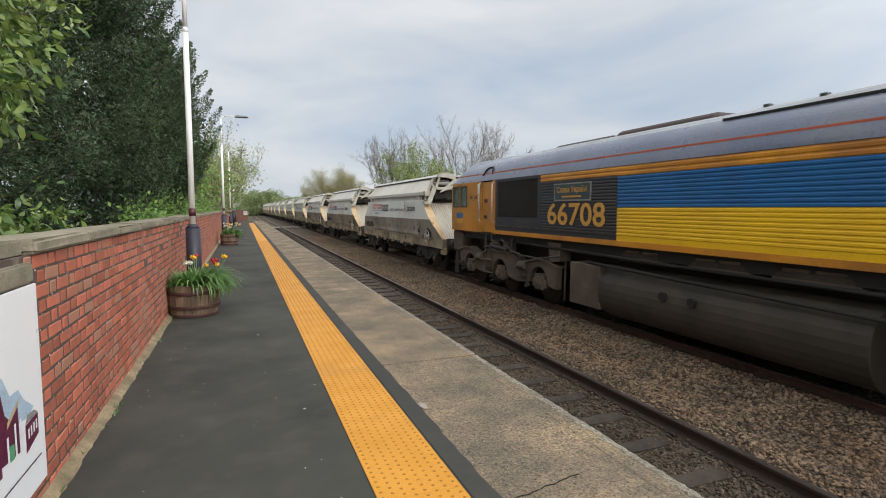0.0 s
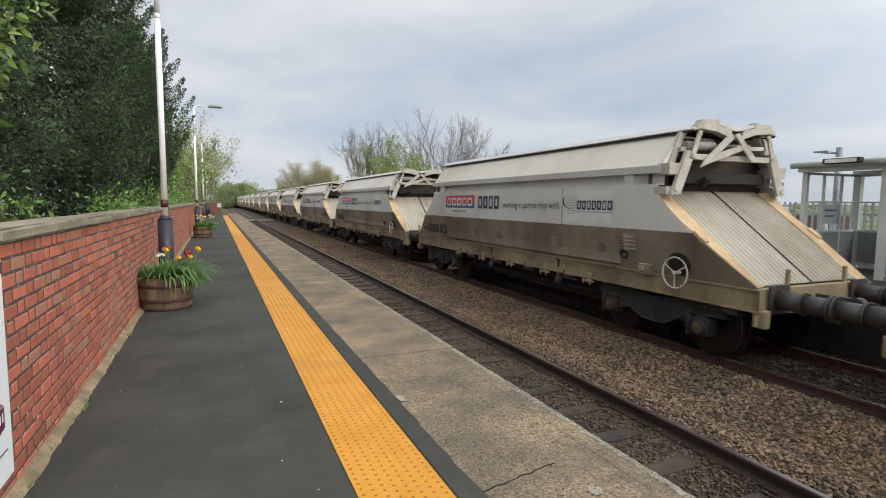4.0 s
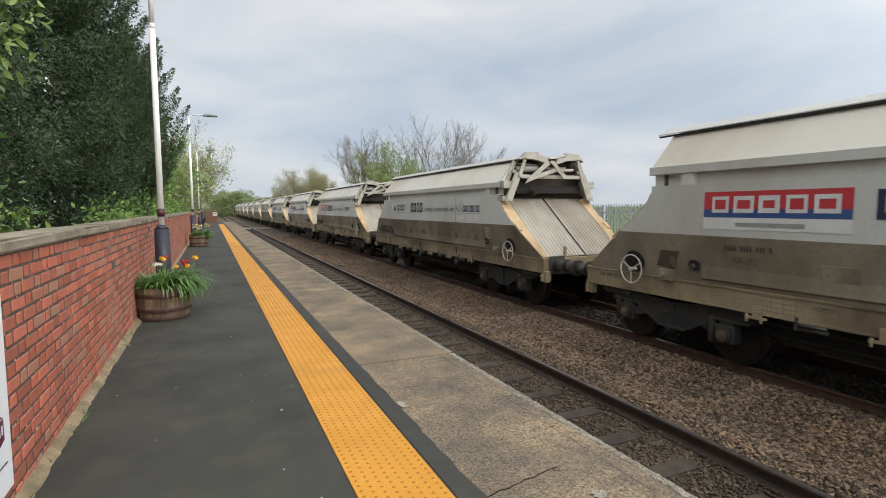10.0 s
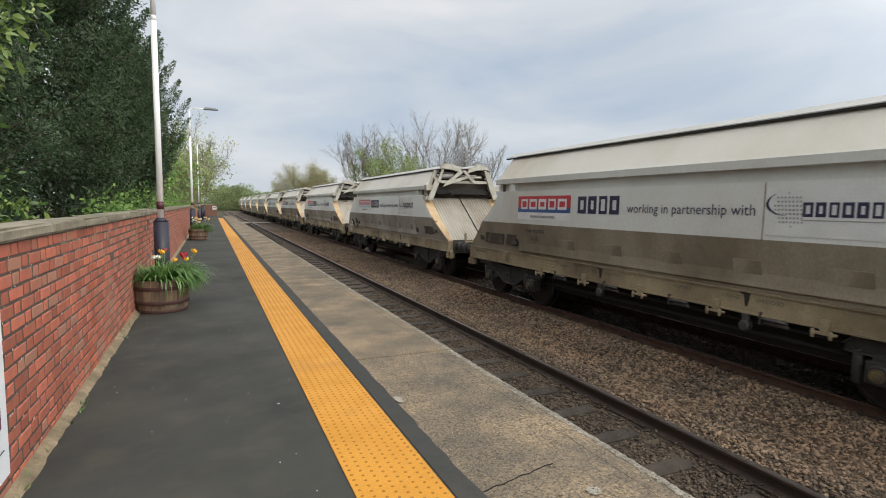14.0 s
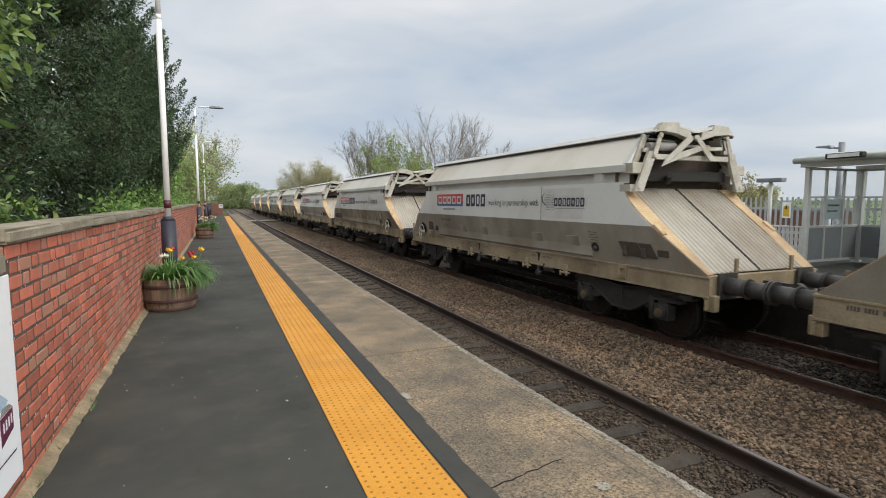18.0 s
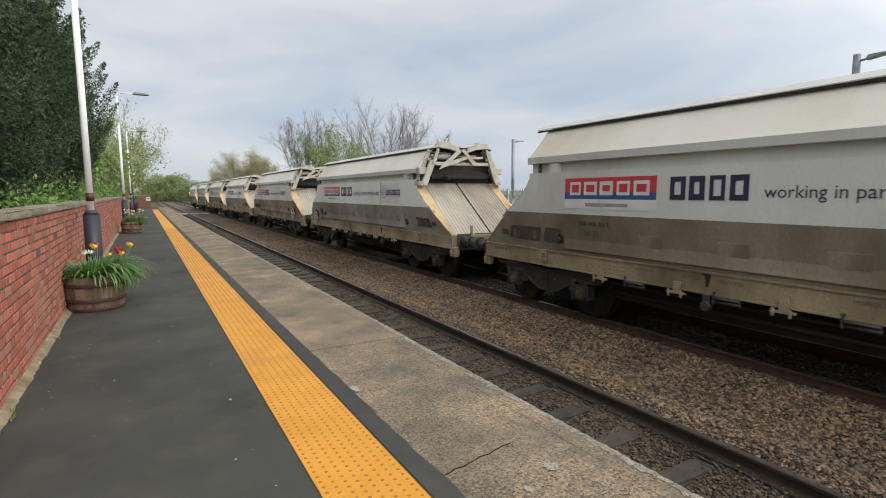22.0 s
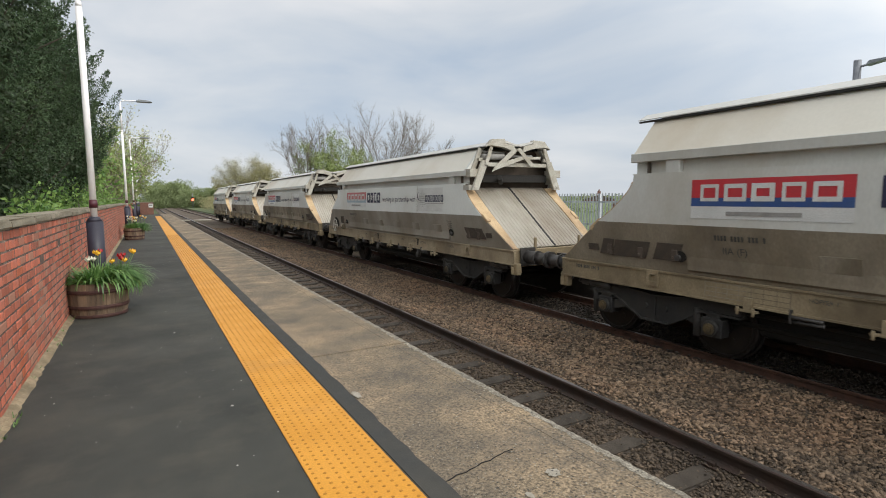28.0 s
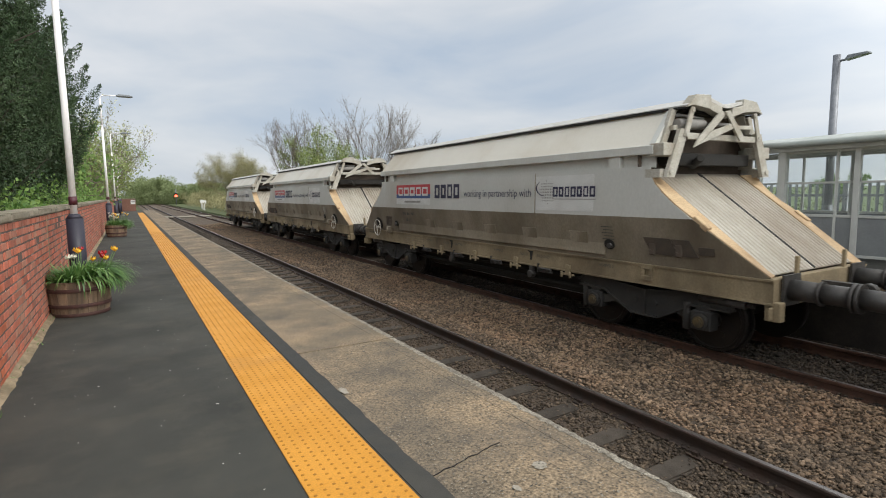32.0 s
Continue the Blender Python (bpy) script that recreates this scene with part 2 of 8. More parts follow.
M_SOIL = mat("dark_soil", (0.04, 0.028, 0.018), scale=20, rough=1, bump=1)
M_BLADE = leaf_mat("strap_leaves", (0.05, 0.145, 0.03), (0.25, 0.40, 0.13), 0.35, 0.3)
M_TULIP_R = mat("red_petals", (0.45, 0.015, 0.02), scale=30, rough=0.5, bump=0)
M_TULIP_Y = mat("yellow_petals", (0.85, 0.55, 0.03), (0.8, 0.38, 0.02), scale=30, rough=0.5, bump=0)
M_TULIP_W = mat("white_petals", (0.8, 0.78, 0.65), scale=30, rough=0.5, bump=0)
M_POLE = mat("white_lamp_post", (0.84, 0.82, 0.82), (0.80, 0.77, 0.77), (0.66, 0.60, 0.60), scale=4, fine=60, grain=0.04, dirt_amt=-0.05, rough=0.45, bump=0.05, stretch=(1, 1, 0.3))
M_SLEEVE = mat("navy_sleeve", (0.022, 0.021, 0.035), (0.03, 0.028, 0.044), scale=5, rough=0.5, bump=0.05)
M_BAND = mat("maroon_band", (0.085, 0.018, 0.028), scale=8, rough=0.5, bump=0)
M_LAMPGREY = mat("lamp_grey", (0.24, 0.26, 0.28), scale=8, rough=0.45, metal=0.3, bump=0)
M_GALV = mat("galvanised", (0.24, 0.25, 0.27), (0.19, 0.20, 0.22), scale=9, rough=0.5, metal=0.5, bump=0.05)
M_RAIL = mat("rail_steel", (0.045, 0.032, 0.026), (0.06, 0.036, 0.026), scale=5, fine=90, rough=0.65, metal=0.3, bump=0.3)
M_RAILRUST = mat("rail_rust", (0.072, 0.031, 0.017), (0.045, 0.022, 0.014), scale=6, fine=90, rough=0.85, bump=0.4)
M_RAILTOP = mat("polished_rail_head", (0.38, 0.35, 0.33), (0.28, 0.25, 0.24), scale=3, fine=60, rough=0.3, metal=0.9, bump=0, stretch=(6, 0.4, 1))
M_SLEEPER = mat("grey_sleeper", (0.066, 0.053, 0.040), (0.045, 0.036, 0.027), (0.04, 0.031, 0.023), scale=6, fine=60, dirt_amt=0.5, rough=0.95, bump=0.7, random_tint=0.2)
# oil stains, plus the train's shadow put into the stone colour
M_STONES_OILY_SHADED = mat("oily_ballast", (0.035, 0.026, 0.019), (0.022, 0.017, 0.013), (0.06, 0.04, 0.026), scale=1.5, fine=60, dirt_amt=0.3, rough=0.85, bump=0.3, random_tint=0.45, island=True)
M_STONES_MUD = mat("muddy_ballast", (0.105, 0.076, 0.05), (0.066, 0.048, 0.034), (0.15, 0.108, 0.07), scale=1.6, fine=60, dirt_amt=0.25, rough=0.95, bump=0.3, random_tint=0.6, island=True)
M_BALLAST = mat("ballast_bed", (0.105, 0.077, 0.053), (0.065, 0.048, 0.036), (0.14, 0.104, 0.072), scale=16, fine=34, dirt_amt=0.4, rough=0.95, bump=1.0, bump_dist=0.05)
M_STONES = mat("ballast_stones", (0.20, 0.138, 0.088), (0.13, 0.094, 0.064), (0.225, 0.138, 0.083), scale=1.3, fine=60, dirt_amt=0.25, rough=0.95, bump=0.3, random_tint=0.75, island=True)
M_GRASS = mat("rough_grass", (0.075, 0.11, 0.03), (0.10, 0.12, 0.045), (0.06, 0.055, 0.03), scale=0.5, fine=20, dirt_amt=0.4, rough=0.95, bump=0.8, bump_dist=0.05)
M_FIELD = mat("green_field", (0.12, 0.16, 0.06), (0.095, 0.13, 0.05), scale=0.05, fine=6, rough=0.95, bump=0.4)
# train
M_WAG_UP = mat("pale_grey_wagon_paint", (0.54, 0.545, 0.51), (0.485, 0.48, 0.44), (0.37, 0.335, 0.27), scale=0.6, fine=30, grain=0.05, dirt_amt=0.2, rough=0.5, bump=0.02, stretch=(1, 1.2, 0.6), random_tint=0.07)
M_WAG_UP_CLEAN = mat("cleaner_wagon_paint", (0.675, 0.69, 0.66), (0.61, 0.62, 0.585), (0.49, 0.455, 0.385), scale=0.6, fine=30, grain=0.04, dirt_amt=0.2, rough=0.5, bump=0.02, stretch=(1, 1.2, 0.6), random_tint=0.04)
# lower sheets: dust, and the shade under the fold mixed into the colour
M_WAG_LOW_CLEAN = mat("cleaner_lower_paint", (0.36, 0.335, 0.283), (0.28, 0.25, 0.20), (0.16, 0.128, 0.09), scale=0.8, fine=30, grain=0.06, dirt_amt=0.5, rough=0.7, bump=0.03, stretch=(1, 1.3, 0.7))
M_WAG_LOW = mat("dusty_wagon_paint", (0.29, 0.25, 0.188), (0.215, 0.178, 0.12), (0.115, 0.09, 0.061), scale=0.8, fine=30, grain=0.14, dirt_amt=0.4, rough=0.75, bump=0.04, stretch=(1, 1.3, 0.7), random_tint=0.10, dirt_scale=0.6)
M_WAG_ROOF = mat("cream_roof_panel", (0.62, 0.59, 0.515), (0.58, 0.545, 0.47), (0.45, 0.375, 0.27), scale=0.5, fine=30, grain=0.03, dirt_amt=0.28, rough=0.55, bump=0.03, stretch=(1, 1, 0.5), random_tint=0.06)
M_WAG_COVER = mat("white_roof_sheet", (0.50, 0.49, 0.46), (0.43, 0.42, 0.385), scale=1.2, fine=30, grain=0.04, rough=0.5, bump=0.02, random_tint=0.05)
M_WAG_SILL = mat("sand_caked_sill", (0.33, 0.262, 0.16), (0.24, 0.187, 0.11), (0.115, 0.087, 0.053), scale=1.5, fine=30, dirt_amt=0.45, rough=0.85, bump=0.1, stretch=(1, 1.4, 1), random_tint=0.12)
M_WAG_SILL_CLEAN = mat("cleaner_sill_paint", (0.36, 0.295, 0.195), (0.28, 0.222, 0.14), (0.14, 0.104, 0.066), scale=1.5, fine=30, dirt_amt=0.35, rough=0.8, bump=0.08, stretch=(1, 1.4, 1))
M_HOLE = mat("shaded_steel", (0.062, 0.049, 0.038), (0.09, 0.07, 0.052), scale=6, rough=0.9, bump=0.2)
M_SLOPE = mat("worn_slope_sheet", (0.40, 0.37, 0.315), (0.31, 0.28, 0.225), (0.17, 0.125, 0.085), scale=1.2, fine=30, grain=0.06, dirt_amt=0.4, rough=0.5, metal=0.15, bump=0.05, stretch=(1.5, 0.6, 0.6), random_tint=0.1)
M_FLANGE = mat("sandy_flange", (0.50, 0.365, 0.215), (0.43, 0.30, 0.17), (0.27, 0.18, 0.105), scale=3, fine=40, dirt_amt=0.3, rough=0.8, bump=0.05)
M_ARM = mat("cream_lever_paint", (0.45, 0.43, 0.375), (0.37, 0.35, 0.295), (0.25, 0.21, 0.15), scale=4, fine=40, dirt_amt=0.3, rough=0.6, bump=0.05)
M_BLACK = mat("grimy_black", (0.011, 0.010, 0.009), (0.019, 0.017, 0.014), scale=4, rough=0.8, bump=0.2)
M_BOGIE = mat("grimy_bogie", (0.020, 0.0195, 0.019), (0.030, 0.028, 0.025), (0.048, 0.042, 0.034), scale=3, fine=40, dirt_amt=0.35, rough=0.75, bump=0.2)
M_STEEL = mat("worn_buffer_steel", (0.085, 0.08, 0.076), (0.06, 0.057, 0.054), (0.05, 0.045, 0.04), scale=5, rough=0.5, metal=0.4, bump=0.1)
M_TUBE = mat("grey_tube", (0.30, 0.29, 0.27), (0.22, 0.21, 0.195), scale=6, rough=0.6, bump=0.05)
M_CAPY = mat("yellow_axle_cap", (0.12, 0.083, 0.032), (0.075, 0.056, 0.03), (0.05, 0.038, 0.025), scale=8, dirt_amt=0.3, rough=0.6, bump=0.05, random_tint=0.3)
M_WHEELW = mat("white_handwheel", (0.60, 0.58, 0.52), (0.48, 0.45, 0.38), scale=10, rough=0.6, bump=0)
M_TYRE = mat("wheel_steel", (0.020, 0.018, 0.017), (0.032, 0.027, 0.023), scale=6, rough=0.5, metal=0.6, bump=0.1)
M_LOGO_W = mat("white_panel", (0.60, 0.60, 0.575), (0.54, 0.54, 0.515), scale=3, rough=0.45, bump=0, random_tint=0.04)
M_LOGO_R = mat("red_panel", (0.52, 0.035, 0.045), (0.44, 0.04, 0.05), scale=5, rough=0.45, bump=0, random_tint=0.15)
M_LOGO_B = mat("blue_panel", (0.03, 0.075, 0.23), (0.04, 0.08, 0.2), scale=5, rough=0.45, bump=0)
M_LOGO_N = mat("navy_letter_blocks", (0.022, 0.022, 0.06), scale=5, rough=0.5, bump=0)
M_STENCIL = mat("dark_stencil", (0.045, 0.045, 0.04), (0.09, 0.085, 0.07), scale=10, rough=0.7, bump=0)
M_YSIGN = mat("yellow_warning", (0.75, 0.48, 0.03), scale=8, rough=0.5, bump=0)
L_ORANGE = mat("loco_orange", (0.62, 0.27, 0.022), (0.53, 0.21, 0.018), (0.25, 0.105, 0.028), scale=0.9, fine=40, dirt_amt=0.4, rough=0.42, bump=0.02, dirt_scale=0.7)
L_ROOF = mat("loco_slate_blue", (0.14, 0.16, 0.225), (0.115, 0.132, 0.19), (0.17, 0.17, 0.18), scale=0.8, fine=30, dirt_amt=0.3, rough=0.3, bump=0.02, coat=0.5)
L_ROOFTOP = mat("loco_grey_roof", (0.40, 0.42, 0.45), (0.33, 0.345, 0.37), (0.22, 0.22, 0.22), scale=1.2, fine=30, dirt_amt=0.35, rough=0.5, bump=0.03)
L_BLUE = mat("loco_flag_blue", (0.012, 0.115, 0.30), (0.012, 0.095, 0.25), scale=1.5, rough=0.42, bump=0.01)
L_YELLOW = mat("loco_flag_yellow", (0.78, 0.47, 0.012), (0.70, 0.41, 0.012), (0.45, 0.27, 0.03), scale=1.2, dirt_amt=0.2, rough=0.42, bump=0.01)
L_DARK = mat("loco_dark_slate", (0.023, 0.026, 0.034), (0.030, 0.032, 0.040), (0.043, 0.037, 0.032), scale=1.2, dirt_amt=0.3, rough=0.55, bump=0.03)
L_LINE = mat("loco_red_line", (0.55, 0.13, 0.07), scale=3, rough=0.5, bump=0)
L_PLATE = mat("dark_teal_plate", (0.025, 0.05, 0.06), (0.03, 0.06, 0.068), scale=4, rough=0.4, bump=0)
L_LINEY = mat("faded_flag_yellow", (0.60, 0.30, 0.03), (0.52, 0.24, 0.03), scale=4, rough=0.5, bump=0)
M_LOGO_RF = mat("faded_red_panel", (0.50, 0.11, 0.12), (0.46, 0.15, 0.15), scale=5, rough=0.5, bump=0)
M_LOGO_BF = mat("faded_blue_panel", (0.30, 0.40, 0.46), (0.36, 0.44, 0.48), scale=5, rough=0.5, bump=0)
L_GOLD = mat("loco_number_gold", (0.62, 0.33, 0.06), (0.5, 0.25, 0.05), scale=12, rough=0.5, bump=0)
L_UNDER = mat("loco_brown_underframe", (0.13, 0.097, 0.066), (0.09, 0.068, 0.047), (0.04, 0.032, 0.024), scale=1.6, fine=40, dirt_amt=0.45, rough=0.8, bump=0.15)
L_SOOT = mat("roof_soot", (0.045, 0.036, 0.032), (0.065, 0.048, 0.042), (0.10, 0.055, 0.05), scale=2, fine=40, dirt_amt=0.3, rough=0.85, bump=0.3)
L_TANK = mat("loco_tank_grime", (0.062, 0.049, 0.034), (0.040, 0.032, 0.023), (0.012, 0.011, 0.010), scale=0.7, fine=40, dirt_scale=0.55, dirt_amt=0.32, rough=0.6, bump=0.08)
L_SILVER = mat("pale_handrail", (0.6, 0.58, 0.52), scale=8, rough=0.5, bump=0)


def glass_mat(name, col, rough=0.03, alpha=0.55):
    m = bpy.data.materials.new(name)
    m.use_nodes = True
    nt = m.node_tree
    b = nt.nodes["Principled BSDF"]
    b.inputs["Base Color"].default_value = (*col, 1)
    b.inputs["Roughness"].default_value = rough
    tr = nt.nodes.new("ShaderNodeBsdfTransparent")
    tr.inputs[0].default_value = (*[min(1, c * 0.35 + 0.72) for c in col], 1)
    ms = nt.nodes.new("ShaderNodeMixShader")
    ms.inputs[0].default_value = alpha
    nt.links.new(b.outputs[0], ms.inputs[1])
    nt.links.new(tr.outputs[0], ms.inputs[2])
    nt.links.new(ms.outputs[0], nt.nodes["Material Output"].inputs[0])
    return m


M_PANE = glass_mat("shelter_glass", (0.7, 0.74, 0.73), 0.05, 0.93)
M_CABGLASS = glass_mat("cab_glass", (0.16, 0.22, 0.2), 0.04, 0.35)
M_NOTICE = mat("pale_notice", (0.66, 0.74, 0.80), (0.60, 0.68, 0.75), scale=3, rough=0.5, bump=0)
M_SHELTER = mat("grey_frame_paint", (0.62, 0.63, 0.60), (0.54, 0.55, 0.52), scale=3, rough=0.5, bump=0.03)
M_SHPANEL = mat("grey_infill_panel", (0.27, 0.285, 0.29), (0.23, 0.24, 0.25), scale=2, rough=0.5, bump=0.03)
M_SHROOF = mat("pale_shelter_roof", (0.42, 0.45, 0.42), (0.36, 0.39, 0.36), (0.26, 0.27, 0.24), scale=2, dirt_amt=0.3, rough=0.5, bump=0.05)
M_DIFF = mat("lamp_diffuser", (0.7, 0.7, 0.66), scale=4, rough=0.4, bump=0)
M_FENCE = mat("galvanised_palisade", (0.50, 0.52, 0.54), (0.42, 0.44, 0.46), scale=5, rough=0.6, metal=0.2, bump=0.03, random_tint=0.1)
M_WHITEP = mat("white_picket_paint", (0.72, 0.72, 0.70), (0.6, 0.6, 0.58), scale=5, rough=0.6, bump=0.02)
M_BARK = mat("bark", (0.10, 0.08, 0.058), (0.07, 0.058, 0.045), scale=6, fine=60, rough=0.95, bump=0.6)
M_TWIG = mat("grey_twig_bark", (0.21, 0.175, 0.14), (0.165, 0.135, 0.107), scale=5, rough=0.95, bump=0)
M_YEW = leaf_mat("dark_conifer_sprays", (0.040, 0.080, 0.036), (0.112, 0.172, 0.075), 0.6, 0.2, 1.3)
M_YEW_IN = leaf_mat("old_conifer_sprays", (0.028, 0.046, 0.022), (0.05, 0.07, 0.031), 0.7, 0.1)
M_LAUREL = leaf_mat("glossy_broad_leaves", (0.055, 0.12, 0.028), (0.27, 0.35, 0.10), 0.25, 0.25)
M_HEDGE = leaf_mat("fresh_hedge_leaves", (0.09, 0.19, 0.04), (0.24, 0.36, 0.09), 0.5, 0.3)
M_SPRING = leaf_mat("spring_leaves", (0.19, 0.25, 0.075), (0.32, 0.37, 0.14), 0.5, 0.3)
M_OLIVE = leaf_mat("olive_buds", (0.26, 0.245, 0.12), (0.35, 0.32, 0.165), 0.7, 0.25)
M_WOODS = leaf_mat("far_woods_leaves", (0.17, 0.215, 0.095), (0.27, 0.32, 0.145), 0.7, 0.2)
M_BLOSSOM = leaf_mat("pale_blossom", (0.42, 0.44, 0.30), (0.55, 0.55, 0.42), 0.6, 0.3)


def glow(name, col, power):
    m = bpy.data.materials.new(name)
    m.use_nodes = True
    b = m.node_tree.nodes["Principled BSDF"]
    b.inputs["Base Color"].default_value = (*col, 1)
    b.inputs["Emission Color"].default_value = (*col, 1)
    b.inputs["Emission Strength"].default_value = power
    return m


M_REDLIGHT = glow("red_signal_light", (1.0, 0.08, 0.04), 6.0)


# ---- mesh helpers ----
def box(bm, lo, hi, m=None):
    """A box between two corners, turned by m if given."""
    vs = [bm.verts.new((x, y, z)) for z in (lo[2], hi[2]) for y in (lo[1], hi[1]) for x in (lo[0], hi[0])]
    if m is not None:
        for v in vs:
            v.co = m @ v.co
    for f in ((0, 2, 3, 1), (4, 5, 7, 6), (0, 1, 5, 4), (2, 6, 7, 3), (0, 4, 6, 2), (1, 3, 7, 5)):
        bm.faces.new([vs[i] for i in f])
    return vs


def bar(bm, a, b, w, h=None, up=(0, 0, 1)):
    """A square bar from a to b."""
    a, b = Vector(a), Vector(b)
    d = (b - a).normalized()
    s = d.cross(Vector(up))
    if s.length < 1e-4:
        s = d.cross(Vector((0, 1, 0)))
    s.normalize()
    u = s.cross(d)
    h = h or w
    vs = [bm.verts.new(p + s * (i * w / 2) + u * (j * h / 2)) for p in (a, b) for i, j in ((-1, -1), (1, -1), (1, 1), (-1, 1))]
    for f in ((3, 2, 1, 0), (4, 5, 6, 7), (0, 1, 5, 4), (1, 2, 6, 5), (2, 3, 7, 6), (3, 0, 4, 7)):
        bm.faces.new([vs[i] for i in f])


def tube(bm, a, b, r, r2=None, n=12, caps=True):
    """A round bar from a to b, tapered from r to r2."""
    a, b = Vector(a), Vector(b)
    d = (b - a).normalized()
    s = d.cross(Vector((0, 0, 1)))
    if s.length < 1e-4:
        s = Vector((1, 0, 0))
    s.normalize()
    u = s.cross(d)
    r2 = r if r2 is None else r2
    rings = [[bm.verts.new(p + (s * math.cos(t) + u * math.sin(t)) * q) for t in (2 * math.pi * i / n for i in range(n))] for p, q in ((a, r), (b, r2))]
    for i in range(n):
        f = bm.faces.new((rings[0][i], rings[0][(i + 1) % n], rings[1][(i + 1) % n], rings[1][i]))
        f.smooth = True
    if caps:
        bm.faces.new(list(reversed(rings[0])))
        bm.faces.new(rings[1])


def prism(bm, pts, lo, hi, axis="x"):
    """A flat outline pushed out along an axis; pts are (y, z), (x, z) or (x, y)."""
    def at(p, d):
        return {"x": (d, p[0], p[1]), "y": (p[0], d, p[1]), "z": (p[0], p[1], d)}[axis]
    a = [bm.verts.new(at(p, lo)) for p in pts]
    b = [bm.verts.new(at(p, hi)) for p in pts]
    n = len(pts)
    bm.faces.new(list(reversed(a)))
    bm.faces.new(b)
    for i in range(n):
        bm.faces.new((a[i], a[(i + 1) % n], b[(i + 1) % n], b[i]))


def path_tube(bm, pts, r, n=8):
    for p, q in zip(pts, pts[1:]):
        tube(bm, p, q, r, n=n)


def ring(bm, c, r, t, axis="x", n=24, k=6):
    """A torus of radius r and thickness t."""
    c = Vector(c)
    rows = []
    for i in range(n):
        a = 2 * math.pi * i / n
        row = []
        for j in range(k):
            q = 2 * math.pi * j / k
            u, w = (r + t * math.cos(q)) * math.cos(a), (r + t * math.cos(q)) * math.sin(a)
            h = t * math.sin(q)
            row.append(bm.verts.new(c + Vector({"x": (h, u, w), "y": (u, h, w), "z": (u, w, h)}[axis])))
        rows.append(row)
    for i in range(n):
        for j in range(k):
            f = bm.faces.new((rows[i][j], rows[(i + 1) % n][j], rows[(i + 1) % n][(j + 1) % k], rows[i][(j + 1) % k]))
            f.smooth = True


def soften(bm, w, seg=1):
    """Round the sharp edges."""
    bmesh.ops.recalc_face_normals(bm, faces=bm.faces)
    es = [e for e in bm.edges if len(e.link_faces) == 2 and e.calc_face_angle(0) > 0.6]
    bmesh.ops.bevel(bm, geom=es, offset=w, segments=seg, affect="EDGES", clamp_overlap=True)


def finish(bm, name, material):
    bmesh.ops.recalc_face_normals(bm, faces=bm.faces)
    me = bpy.data.meshes.new(name)
    bm.to_mesh(me)
    bm.free()
    me.materials.append(material)
    return me


def part(name, bm, material, parent, label=""):
    """Link a bmesh, or a finished mesh, as one object under a thing."""
    me = bm if isinstance(bm, bpy.types.Mesh) else finish(bm, name, material)
    ob = new(name, me)
    if parent is not None:
        ob.parent = parent
    if label:
        ob["label"] = label
    return ob


def thing(name, label, category, group="", kind="", m=None):
    ob = new(name)
    ob.empty_display_size = 0.2
    if m is not None:
        ob.matrix_basis = m
    return tagged(ob, label, category, group, kind)


def built(*steps, bevel=0.0):
    """A bmesh from a list of (function, args...) steps."""
    bm = bmesh.new()
    for fn, *args in steps:
        fn(bm, *args)
    if bevel:
        soften(bm, bevel)
    return bm


def raw(name, verts, faces, material, smooth=False):
    me = bpy.data.meshes.new(name)
    me.from_pydata(verts, [], faces)
    me.update()
    if smooth:
        me.polygons.foreach_set("use_smooth", [True] * len(me.polygons))
    me.materials.append(material)
    return me


def lettering(text, size, material, name="lettering", bold=0.0):
    """Writing as a thin mesh in the y-z plane that reads from the -x side, centred; runs towards -y."""
    cu = bpy.data.curves.new(name, "FONT")
    cu.body, cu.size, cu.extrude = text, size, 0.0
    cu.align_x, cu.align_y = "CENTER", "CENTER"
    cu.resolution_u = 3
    cu.offset = bold
    tmp = new("tmp", cu)
    me = bpy.data.meshes.new_from_object(tmp.evaluated_get(bpy.context.evaluated_depsgraph_get()))
    bpy.data.objects.remove(tmp)
    me.transform(Matrix(((0, 0, -1, 0), (-1, 0, 0, 0), (0, 1, 0, 0), (0, 0, 0, 1))))
    me.materials.clear()
    me.materials.append(material)
    return me

# ---- ground, track beds, platforms ----
TRACK_A, RAIL_A = 3.71, -0.93      # near track: centre and rail level
TRACK_B, RAIL_B = 7.67, -0.85      # far track
EDGE_X = 2.105                     # near platform edge


def strip_mesh(name, cols, y0, y1, material, ny=2):
    """A sheet whose cross-section is the list of (x, z), from y0 to y1."""
    vs = [(x, y0 + (y1 - y0) * j / (ny - 1), z) for j in range(ny) for x, z in cols]
    n = len(cols)
    fs = [(j * n + i, j * n + i + 1, (j + 1) * n + i + 1, (j + 1) * n + i) for j in range(ny - 1) for i in range(n - 1)]
    return raw(name, vs, fs, material)


ground = new("ground", strip_mesh("ground", [(-3000, -0.12), (-60, -0.12), (-1.3, -0.1), (-1.22, -1.3), (1.9, -1.3), (2.0, -1.3), (9.6, -1.3), (9.7, -0.9), (14.6, -0.9), (16, -0.35), (60, -0.3), (3000, -0.3)], -3000, 3000, M_GRASS))
tagged(ground, "rough green grass and weeds beside the railway", "ground", kind="structure")
field = new("field", strip_mesh("field", [(17, -0.33), (60, -0.27), (700, -0.2)], -200, 600, M_FIELD))
tagged(field, "flat green field beyond the station fence", "field", kind="structure")

